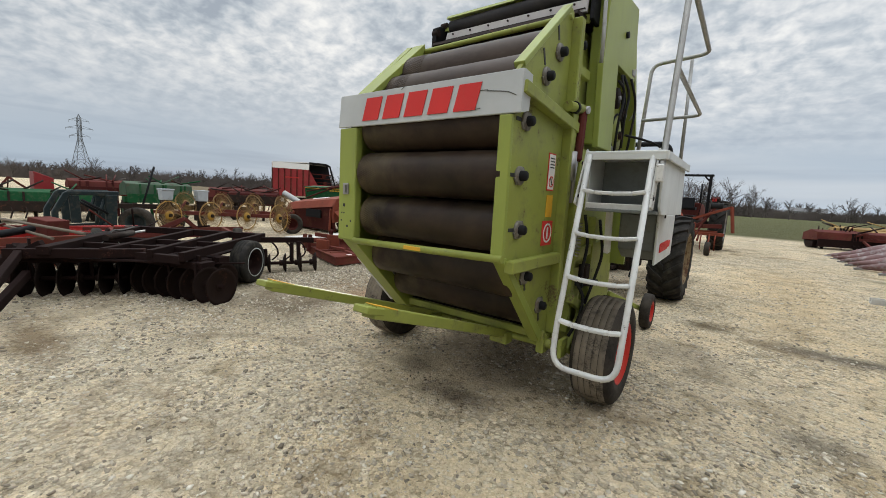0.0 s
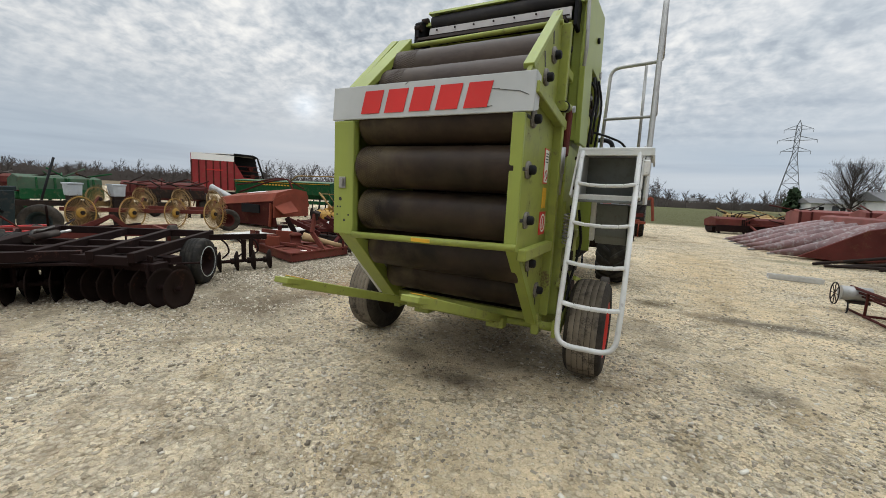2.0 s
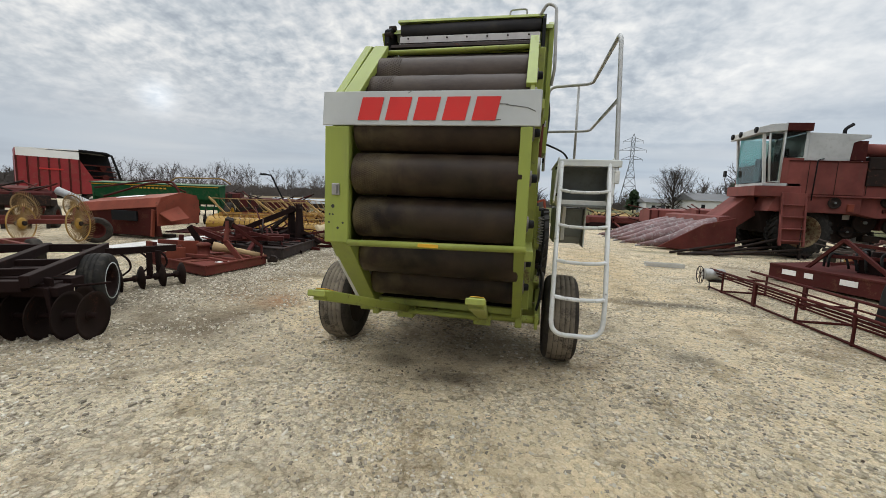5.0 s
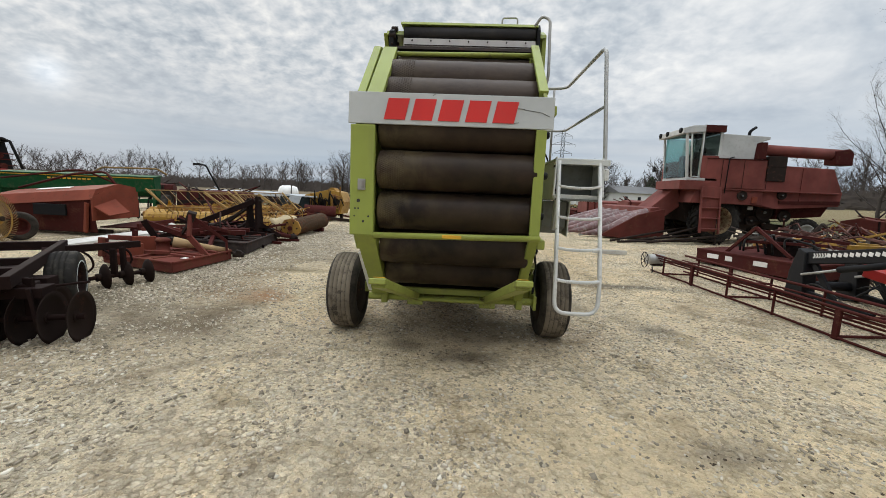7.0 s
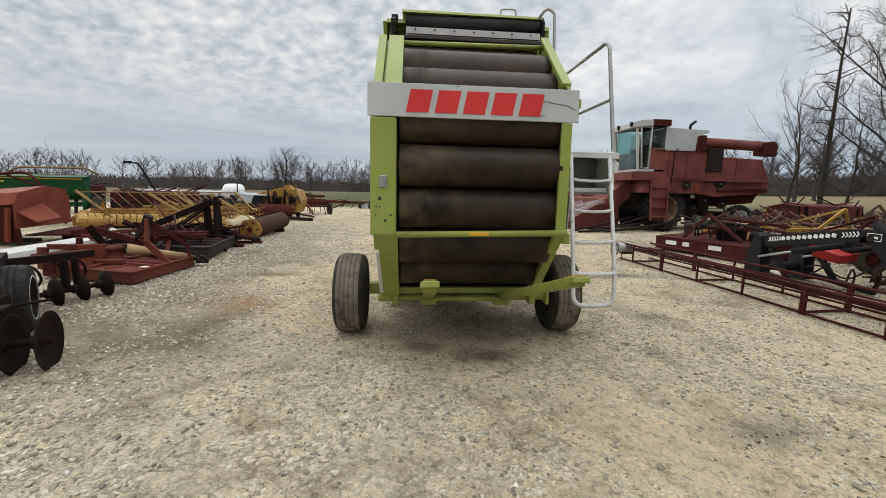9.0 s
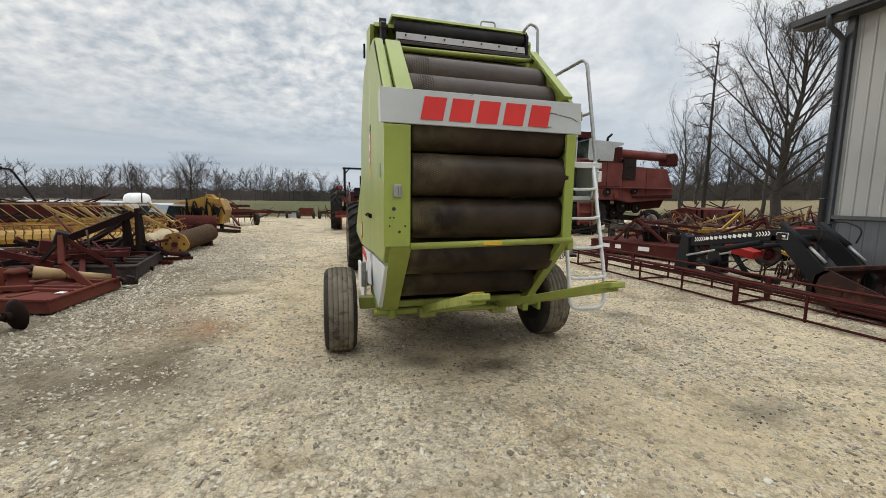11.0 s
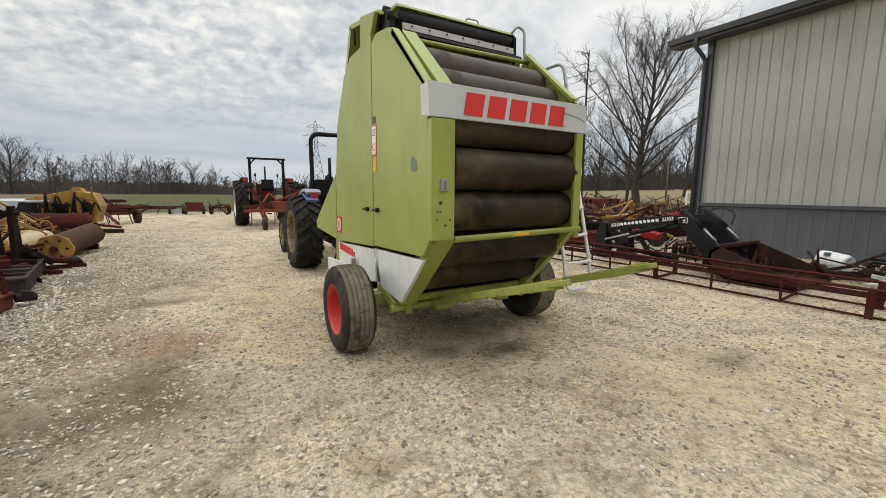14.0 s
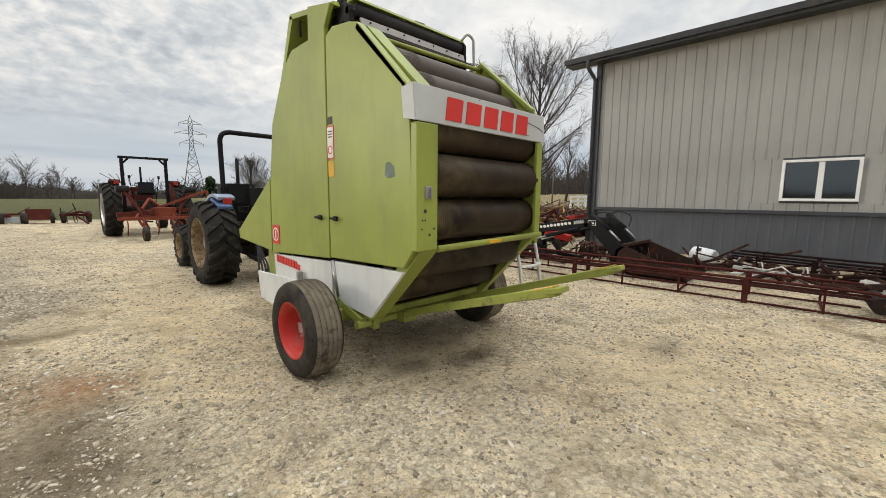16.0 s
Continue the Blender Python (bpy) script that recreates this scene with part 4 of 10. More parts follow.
def lattice_tower(x, y, height, turn):
    """A steel transmission tower with three pairs of arms."""
    tower = thing("transmission_tower", (x, y, G(x, y)), "grey steel lattice transmission tower with three cross arms", "pylon", group="transmission towers", turn=turn)
    z0 = G(x, y)
    R = Matrix.Rotation(radians(turn), 3, "Z")

    def at(px, py, pz):
        return Vector((x, y, z0)) + R @ Vector((px, py, pz))

    def half(z):
        s = z / height
        return height * (0.105 * (1 - s / 0.62) + 0.022) if s < 0.62 else height * 0.022
    levels = [height * s for s in (0, 0.16, 0.30, 0.42, 0.52, 0.62, 0.70, 0.78, 0.86, 0.93)]
    legs, brace = Shape(), Shape()
    for sx in (-1, 1):
        for sy in (-1, 1):
            legs.tube([at(sx * half(z), sy * half(z), z) for z in levels] + [at(0, 0, height)], 0.14, 4, False)
    for a, b in zip(levels, levels[1:]):
        for sx, sy, ox, oy in ((-1, -1, 1, -1), (1, -1, 1, 1), (1, 1, -1, 1), (-1, 1, -1, -1)):
            brace.tube([at(sx * half(a), sy * half(a), a), at(ox * half(b), oy * half(b), b)], 0.07, 3, False)
            brace.tube([at(ox * half(a), oy * half(a), a), at(sx * half(b), sy * half(b), b)], 0.07, 3, False)
            brace.tube([at(sx * half(b), sy * half(b), b), at(ox * half(b), oy * half(b), b)], 0.07, 3, False)
    part("leg_frame", legs, TOWER_STEEL, tower)
    part("bracing", brace, TOWER_STEEL, tower)
    for s, w in ((0.66, 0.13), (0.78, 0.17), (0.90, 0.125)):
        arm = Shape()
        z = height * s
        for sg in (-1, 1):
            tip = at(sg * height * w, 0, z)
            for sy in (-1, 1):
                arm.tube([at(sg * height * 0.02, sy * height * 0.02, z), tip], 0.08, 3, False)
                arm.tube([at(sg * height * 0.02, sy * height * 0.02, z + height * 0.045), tip], 0.07, 3, False)
            arm.tube([tip, tip - Vector((0, 0, height * 0.035))], 0.09, 4, False)
        part("cross_arm", arm, TOWER_STEEL, tower)


lattice_tower(-292, 58, 34, 60)
lattice_tower(47.5, 214, 36, -14)


def far_house(x, y, w, d, h, turn, roof_h, label):
    e = thing("house", (x, y, G(x, y)), label, "house", turn=turn)
    z = G(x, y)
    R = Matrix.Rotation(radians(turn), 4, "Z")
    loc = Matrix.Translation((x, y, z)) @ R

    def put(sh):
        sh.v = [tuple(loc @ Vector(p)) for p in sh.v]
        return sh
    part("wall", put(Shape().box((0, 0, h / 2), (w, d, h))), HOUSE_WHITE, e)
    part("roof", put(Shape().prism([(-d / 2 - 0.4, h), (d / 2 + 0.4, h), (0, h + roof_h)], 0, -w / 2 - 0.4, w / 2 + 0.4)), ROOF_GREY, e, "grey shingle roof")
    n = max(2, int(w / 2.6))
    for i in range(n):
        xx = -w / 2 + (i + 0.5) * w / n
        wd = part("window", put(Shape().box((xx, -d / 2 - 0.01, h * 0.55), (0.9, 0.06, 1.1))), HOUSE_WHITE, e, "white framed window")
        part("pane", put(Shape().box((xx, -d / 2 - 0.04, h * 0.55), (0.74, 0.03, 0.94))), BLACK, wd, "dark pane")
    part("door", put(Shape().box((w * 0.08, -d / 2 - 0.02, 1.0), (0.95, 0.06, 2.0))), SLATE_STEEL, e)


far_house(36, 88, 15, 7, 2.6, 14, 1.5, "long low white house with a grey roof")
far_house(26.5, 96, 6, 5, 2.4, 8, 0.9, "small white outbuilding with a flat roof")
far_house(14, 178, 9, 5, 2.6, 0, 1.2, "distant white farm building")


def evergreen(x, y, h, r, seed):
    rng = np.random.default_rng(seed)
    z = G(x, y)
    e = thing("evergreen_tree", (x, y, z), "dark green conifer beside the white house", "tree", group="conifers by the house")
    part("trunk", Shape().tube([(x, y, z - 0.1), (x, y, z + h * 0.9)], 0.15, 6, True, 0.3), BARK, e)
    sh = Shape()
    for i in range(420):
        s = rng.uniform(0.12, 1) ** 0.8
        a = rng.uniform(0, 6.28)
        rr = r * (1.05 - s) * rng.uniform(0.5, 1.0)
        p = Vector((x + rr * math.cos(a), y + rr * math.sin(a), z + h * s))
        k = rng.uniform(0.15, 0.4)
        q = [p + Vector(rng.normal(0, k, 3)) for j in range(3)]
        sh.add(q + [p + Vector((math.cos(a) * k * 2, math.sin(a) * k * 2, -k * 0.6))], [(0, 1, 2), (0, 1, 3), (1, 2, 3)])
    part("crown", sh, EVERGREEN, e)


for i, (x, y, h, r) in enumerate(((41, 95, 6, 2.0), (45, 93, 7, 2.2), (50, 90, 6.5, 2.2), (22.5, 98, 5, 2.0), (54, 84, 7, 2.4))):
    evergreen(x, y, h, r, 40 + i)

# ---- round baler ----
XL, XR = -2.585, -1.12          # outer faces of the left doors and of the right gate side
GZ = G(-1.83, 3.05)


def tyre_shape(c, axis, R, w, groove=0):
    """A tyre with rounded shoulders, open in the middle, with ribs round it if groove is set."""
    sh = Shape()
    h = w / 2
    prof = [(R * 0.56, -h * 0.80), (R * 0.60, -h * 0.96), (R * 0.74, -h * 1.02), (R * 0.88, -h * 0.98), (R * 0.955, -h * 0.86)]
    n = groove * 2 + 1
    if groove:
        span = 1.5 * h
        for i in range(groove + 1):
            a = -span / 2 + span * i / (groove + 1)
            b = -span / 2 + span * (i + 1) / (groove + 1)
            crown = lambda u: R * (1 - 0.035 * (u / h) ** 2)
            prof += [(crown(a), a + 0.006), (crown(b), b - 0.006)]
            if i < groove:
                prof += [(crown(b) - 0.016, b - 0.003), (crown(b) - 0.016, b + 0.003)]
    else:
        prof += [(R * 0.99, -h * 0.6), (R, 0), (R * 0.99, h * 0.6)]
    prof += [(R * 0.955, h * 0.86), (R * 0.88, h * 0.98), (R * 0.74, h * 1.02), (R * 0.60, h * 0.96), (R * 0.56, h * 0.80)]
    return sh.lathe(prof, c, axis, 44)


def rim_shape(c, axis, R, w, dish=0.05):
    """A dished steel rim seen from its outer side, which the axis points to."""
    h = w / 2
    prof = [(R * 0.60, -h * 0.9), (R * 0.50, -h * 0.7), (R * 0.50, h * 0.55), (R * 0.585, h * 0.80), (R * 0.60, h * 0.93), (R * 0.575, h * 0.95), (R * 0.53, h * 0.80), (R * 0.47, h * 0.72),
            (R * 0.44, h * 0.1 - dish), (R * 0.30, h * 0.02 - dish), (R * 0.15, h * 0.10 - dish), (0.001, h * 0.10 - dish)]
    return Shape().lathe(prof, c, axis, 36)


def wheel_parts(parent, c, axis, R, w, groove, rim_mat, nuts=5, name="wheel"):
    ax = Vector(axis).normalized()
    tyre = part(name, tyre_shape(c, axis, R, w, 0), TYRE, parent, "worn black tyre")
    if groove:
        h = w / 2
        prof = []
        m = 5
        for i in range(m):
            a, b = -0.74 * h + 1.48 * h * i / m, -0.74 * h + 1.48 * h * (i + 1) / m
            prof += [(R * (1 - 0.035 * (a / h) ** 2) - 0.004, a), (R * (1 - 0.035 * (a / h) ** 2) + 0.003, a + 0.003), (R * (1 - 0.035 * (b / h) ** 2) + 0.003, b - 0.003)]
        prof.append((R * (1 - 0.035 * 0.55) - 0.012, 0.74 * h))
        part("tread", Shape().lathe(prof, c, axis, 44), TREAD, tyre, "worn tread caked with pale dust")
    part("rim", rim_shape(c, axis, R, w), rim_mat, tyre, "steel rim")
    # a dark disc covers the rim's inner side
    part("inner_rim", Shape().lathe([(0.02, -w * 0.475), (R * 0.58, -w * 0.475), (R * 0.60, -w * 0.455), (R * 0.58, -w * 0.45), (0.02, -w * 0.45)], c, axis, 32), DARK_STEEL, tyre, "dark inner side of the rim")
    x = ax.orthogonal().normalized()
    y = ax.cross(x)
    c = Vector(c)
    hub = Shape().cyl(c, c + ax * (w * 0.18), R * 0.13, R * 0.10, 14)
    for k in range(nuts):
        a = 6.283 * k / nuts
        p = c + (x * math.cos(a) + y * math.sin(a)) * R * 0.22 + ax * (w * 0.0)
        hub.cyl(p - ax * 0.03, p + ax * 0.03, R * 0.03, n=6)
    part("hub", hub, STEEL, tyre)
    return tyre


baler = thing("round_baler", (-1.83, 3.05, GZ), "lime green round hay baler with brown rollers and white panels", "baler")

# left side: two tall doors, the front guard and white lower panels
SCRAPE = paint("bare_metal_scrape", (0.13, 0.13, 0.12), 0.6, dirt=0.4)
SCUFF = paint("blue_grey_scuff", (0.17, 0.21, 0.18), 0.7, var=0.3, dirt=0.6, dirt_col=(0.24, 0.27, 0.09), size=4)
rear_door = part("side_door", Shape().prism([(2.10, 1.13), (2.15, 2.20), (2.74, 2.765), (2.86, 2.80), (3.10, 2.83), (3.205, 2.78), (3.215, 0.955), (2.22, 0.985)], 0, XL, XL + 0.05), GREEN, baler, "smooth lime green rear side door", 0.008)
front_door = part("side_door", Shape().prism([(3.235, 0.945), (3.225, 2.86), (3.12, 3.02), (3.50, 3.10), (3.51, 2.83), (3.83, 2.82), (4.03, 2.69), (4.33, 2.22), (4.44, 1.66), (4.46, 0.88)], 0, XL + 0.002, XL + 0.045), GREEN, baler, "smooth lime green front side door", 0.008)
part("front_guard", Shape().prism([(4.475, 0.89), (4.455, 1.67), (5.47, 1.06), (5.46, 0.96)], 0, XL, XL + 0.03), GREEN, baler, "sloping green guard", 0.006)
for yy, door, s in ((3.10, rear_door, 1), (3.36, front_door, -1)):
    hs = Shape().box((XL - 0.012, yy, 1.30), (0.024, 0.05, 0.04))
    hs.bar((XL - 0.03, yy - 0.06, 1.30), (XL - 0.03, yy + 0.06, 1.30), 0.016, 0.02)
    part("door_handle", hs, BLACK, door, "small black door handle")
part("lower_panel", Shape().prism([(2.225, 0.955), (3.20, 0.925), (3.17, 0.58), (2.64, 0.53)], 0, XL + 0.012, XL + 0.045), WHITE, baler, "scratched white lower panel", 0.006)
low2 = part("lower_panel", Shape().prism([(3.225, 0.915), (4.45, 0.86), (4.42, 0.56), (3.75, 0.52), (3.22, 0.60)], 0, XL + 0.012, XL + 0.045), WHITE, baler, "white lower panel with a red name", 0.006)
part("mudguard", Shape().prism([(3.76, 0.66), (4.86, 0.62), (4.80, 0.32), (3.9, 0.24)], 0, XL - 0.02, XL + 0.01), WHITE, baler, "flat white mud flap", 0.005)
part("mudguard_post", Shape().box((XL - 0.03, 3.76, 0.62), (0.05, 0.05, 0.28)), STEEL, baler)
part("front_lower_body", Shape().prism([(4.45, 0.34), (4.45, 0.95), (4.72, 0.90), (4.72, 0.45)], 0, XL + 0.06, -1.2), GREEN_WORN, baler)
for i in range(9):
    tall = 0.078 if i < 8 else 0.056
    part("red_name_bar", Shape().box((XL + 0.009, 4.352 - i * 0.062, 0.822 - 0.0035 * i - (0.078 - tall) / 2), (0.006, 0.048, tall), (2, 0, 0), 0.001), DECAL_RED, low2, "plain red bar")
# door stickers
st = part("warning_sticker", Shape().box((XL - 0.002, 3.16, 1.93), (0.004, 0.105, 0.27), cut=0.001), DECAL_RED, rear_door, "white and red warning sticker")
part("sticker_face", Shape().box((XL - 0.0045, 3.16, 1.93), (0.003, 0.088, 0.25), cut=0.0008), DECAL_WHITE, rear_door)
for k in range(3):
    part("print_bar", Shape().box((XL - 0.0065, 3.16, 2.02 - 0.022 * k), (0.002, 0.066, 0.008), cut=0.0005), DECAL_BLACK, rear_door)
part("warning_ring", Shape().lathe([(0.027, 0), (0.034, 0), (0.034, 0.002), (0.027, 0.002), (0.027, 0)], (XL - 0.006, 3.16, 1.87), (-1, 0, 0), 20), DECAL_RED, rear_door)
part("yellow_sticker", Shape().box((XL - 0.002, 3.16, 1.715), (0.004, 0.09, 0.13), cut=0.001), DECAL_YELLOW, rear_door)
part("yellow_sticker", Shape().box((XL - 0.002, 3.16, 2.11), (0.004, 0.07, 0.06), cut=0.001), DECAL_BLACK, rear_door, "small dark sticker")
part("red_badge", Shape().box((XL - 0.002, 4.34, 1.08), (0.004, 0.17, 0.20), cut=0.001), DECAL_RED, front_door, "square red badge with a white ring")
part("badge_ring", Shape().lathe([(0.058, 0), (0.072, 0), (0.072, 0.002), (0.058, 0.002), (0.058, 0)], (XL - 0.005, 4.34, 1.08), (-1, 0, 0), 24), DECAL_WHITE, front_door)
part("badge_mark", Shape().box((XL - 0.0055, 4.34, 1.08), (0.002, 0.022, 0.085), cut=0.0005), DECAL_WHITE, front_door)
part("grey_patch", Shape().prism([(2.30, 1.63), (2.31, 1.70), (2.34, 1.71), (2.36, 1.73), (2.405, 1.725), (2.41, 1.69), (2.42, 1.64), (2.38, 1.615), (2.34, 1.62)], 0, XL - 0.0012, XL + 0.01), SCUFF, rear_door, "dull blue-grey scuff on the paint")

# left gate frame, facing the rear
part("gate_post", Shape().box((-2.505, 2.085, 1.545), (0.19, 0.07, 0.85)), GREEN, baler, "flat green rear post with a latch", 0.004)
part("gate_upper_post", Shape().prism([(2.09, 2.18), (2.13, 2.16), (2.76, 2.70), (2.74, 2.765)], 0, -2.50, -2.375), GREEN, baler, "", 0.005)
part("door_edge", Shape().prism([(2.10, 2.16), (2.14, 2.14), (2.77, 2.72), (2.74, 2.765)], 0, XL, XL + 0.065), GREEN, baler, "", 0.005)
part("gate_fillet", Shape().prism([(2.16, 2.17), (2.20, 2.14), (2.80, 2.68), (2.765, 2.725)], 0, XL + 0.066, -2.502), GREEN, baler)
part("gate_lower_post", Shape().prism([(2.055, 1.12), (2.18, 1.12), (2.80, 0.52), (2.69, 0.49)], 0, -2.55, -2.40), GREEN, baler, "sloping green lower post", 0.005)
lt = Shape().box((-2.505, 2.043, 1.515), (0.06, 0.014, 0.085), cut=0.004)
lt.box((-2.495, 2.03, 1.515), (0.012, 0.02, 0.06), cut=0.003)
part("latch", lt, STEEL, baler, "small grey steel latch")
# black discs on the post stand in for the dark of bolt holes
for px, pz, r in ((-2.53, 1.39, 0.014), (-2.555, 1.33, 0.007), (-2.53, 1.33, 0.007), (-2.49, 1.23, 0.010), (-2.56, 1.27, 0.007), (-2.45, 1.27, 0.008)):
    part("bolt_hole", Shape().cyl((px, 2.0485, pz), (px, 2.054, pz), r, n=10), DECAL_BLACK, baler)


BEARING_STEEL = paint("greasy_bearing_steel", (0.17, 0.155, 0.13), 0.5, 0.4, dirt=0.7, dirt_col=(0.05, 0.04, 0.03), rust=0.25, size=4)
# right gate side: a plate with ribs and the roller bearings
side = part("gate_side_plate", Shape().prism([(2.06, 1.15), (2.085, 2.20), (2.14, 2.26), (2.74, 2.80), (2.82, 2.78), (2.82, 0.53), (2.70, 0.50)], 0, XR - 0.03, XR), GREEN_WORN, baler, "green right gate side with roller bearings", 0.004)
rib = Shape()
rib.prism([(2.045, 1.15), (2.075, 1.15), (2.075, 1.97), (2.045, 1.97)], 0, XR - 0.075, XR + 0.004)
rib.prism([(2.15, 2.245), (2.74, 2.765), (2.76, 2.815), (2.13, 2.272)], 0, XR - 0.06, XR + 0.01)
rib.prism([(2.05, 1.15), (2.10, 1.16), (2.735, 0.545), (2.69, 0.49)], 0, XR - 0.07, XR + 0.006)
part("gate_edge_flange", rib, GREEN, baler, "", 0.004)
part("gate_rib", Shape().box((XR + 0.035, 2.50, 2.075), (0.07, 0.86, 0.07), (-6, 0, 0)), GREEN_WORN, baler, "horizontal green stiffener")
part("gate_rib", Shape().box((XR + 0.03, 2.46, 1.105), (0.06, 0.74, 0.075)), GREEN_WORN, baler)
part("gate_rib", Shape().box((XR + 0.03, 2.84, 1.64), (0.07, 0.07, 2.2)), GREEN_WORN, baler, "upright green channel")
part("gate_rib", Shape().box((XR + 0.035, 2.95, 2.42), (0.05, 0.24, 0.07)), GREEN_WORN, baler)
BEARINGS = [(2.95, 2.60), (2.62, 2.461), (2.445, 2.268), (2.223, 1.959), (2.185, 1.642), (2.224, 1.322), (2.36, 1.02), (2.63, 0.78)]
for by, bz in BEARINGS:
    bs = Shape().lathe([(0.001, 0.018), (0.050, 0.018), (0.056, 0.010), (0.056, 0)], (XR, by, bz), (1, 0, 0), 20)
    bs.box((XR + 0.006, by, bz), (0.012, 0.13, 0.045), (35, 0, 0), 0.003)
    bear = part("bearing", bs, BEARING_STEEL, side, "grey bearing flange with a black cap")
    part("cap", Shape().lathe([(0.001, 0.056), (0.022, 0.056), (0.029, 0.049), (0.031, 0.018)], (XR, by, bz), (1, 0, 0), 16), BLACK, bear)
# thin black bars stand in for the dark of open slots
for (by, bz), (dy, dz) in zip(BEARINGS[1:], ((-0.05, 0.17), (-0.06, 0.15), (-0.12, 0.0), (-0.12, 0.0), (-0.12, 0.0), (0.03, -0.10), (0.02, -0.12))):
    part("bearing_slot", Shape().bar((XR + 0.001, by + dy * 0.4, bz + dz * 0.4), (XR + 0.001, by + dy, bz + dz), 0.022, 0.004, (1, 0, 0), 0.001), DECAL_BLACK, side)
# stickers on the gate side
part("warning_sticker", Shape().box((XR + 0.002, 2.655, 1.70), (0.004, 0.115, 0.25), cut=0.001), DECAL_RED, side, "white and red warning sticker")
part("sticker_face", Shape().box((XR + 0.0045, 2.655, 1.70), (0.003, 0.098, 0.232), cut=0.0008), DECAL_WHITE, side)
for k in range(4):
    part("print_bar", Shape().box((XR + 0.0065, 2.655, 1.79 - 0.02 * k), (0.002, 0.07, 0.008), cut=0.0005), DECAL_BLACK, side)
part("warning_bar", Shape().box((XR + 0.0065, 2.655, 1.64), (0.002, 0.014, 0.06), (30, 0, 0), 0.0005), DECAL_BLACK, side)
part("warning_ring", Shape().lathe([(0.030, 0), (0.038, 0), (0.038, 0.002), (0.030, 0.002), (0.030, 0)], (XR + 0.006, 2.655, 1.635), (1, 0, 0), 20), DECAL_RED, side)
part("yellow_sticker", Shape().box((XR + 0.002, 2.665, 1.47), (0.004, 0.10, 0.15), cut=0.001), DECAL_YELLOW, side)
part("red_badge", Shape().box((XR + 0.002, 2.665, 1.285), (0.004, 0.17, 0.17), cut=0.001), DECAL_RED, side, "square red badge with a white ring")
part("badge_ring", Shape().lathe([(0.055, 0), (0.068, 0), (0.068, 0.002), (0.055, 0.002), (0.055, 0)], (XR + 0.005, 2.665, 1.285), (1, 0, 0), 24), DECAL_WHITE, side)
part("badge_mark", Shape().box((XR + 0.0055, 2.665, 1.285), (0.002, 0.022, 0.08), cut=0.0005), DECAL_WHITE, side)

# rollers across the gate
for k, (by, bz) in enumerate(BEARINGS):
    R = 0.155
    yy = by + (0.014 if k else 0.05)
    prof = [(0.03, 0), (R * 0.93, 0.0), (R, 0.012)]
    for i in range(13):
        prof.append((R + 0.0012 * math.sin(i * 2.3 + k), 0.012 + 1.216 * (i + 0.5) / 13))
    prof += [(R, 1.228), (R * 0.93, 1.24), (0.03, 1.24)]
    ro = part("roller", Shape().lathe(prof, (-2.395, yy, bz), (1, 0, 0), 48), ROLLER_DULL if bz > 2.2 else ROLLER, baler, "brown burnished steel roller")
    # knurling near the left end: small raised pips
    if k in (1, 2, 4, 5):
        kn = Shape()
        for i in range(11):
            for j in range(40):
                a = 6.283 * (j + 0.5 * (i % 2)) / 64 + 1.2
                x = -2.372 + 0.0185 * i
                c = Vector((x, yy + R * math.cos(a), bz + R * math.sin(a)))
                nrm = Vector((0, math.cos(a), math.sin(a)))
                tx, ty = Vector((1, 0, 0)) * 0.007, nrm.cross(Vector((1, 0, 0))) * 0.005
                kn.add([c - tx - ty, c + tx - ty, c + tx + ty, c - tx + ty, c + nrm * 0.003], [(0, 1, 4), (1, 2, 4), (2, 3, 4), (3, 0, 4)])
        part("knurling", kn, ROLLER_DULL if bz > 2.2 else ROLLER, ro, "dusty knurled end band")
# dark sheets added behind the rollers stand in for the chamber's deep shade
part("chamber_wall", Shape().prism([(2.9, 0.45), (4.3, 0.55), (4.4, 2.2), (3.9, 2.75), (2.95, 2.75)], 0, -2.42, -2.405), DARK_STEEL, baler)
part("chamber_wall", Shape().prism([(2.85, 0.45), (4.3, 0.55), (4.4, 2.2), (3.9, 2.75), (2.85, 2.75)], 0, -1.17, -1.155), GREEN_WORN, baler)
part("chamber_shade_sheet", Shape().box((-1.78, 3.3, 1.6), (1.24, 0.05, 2.3)), DARK_STEEL, baler)
# closed top and front of the chamber, added to keep light off the rollers
for (ya, za), (yb, zb), lab in (((3.02, 2.76), (3.92, 2.76), "green top cover"), ((3.92, 2.76), (4.42, 2.2), ""), ((4.42, 2.2), (4.32, 0.55), "")):
    part("cover_sheet", Shape().sheet([(-2.42, ya, za), (-1.155, ya, za), (-1.155, yb, zb), (-2.42, yb, zb)], 0.02), GREEN, baler, lab)
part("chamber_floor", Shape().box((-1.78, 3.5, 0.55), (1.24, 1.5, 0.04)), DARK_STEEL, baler)
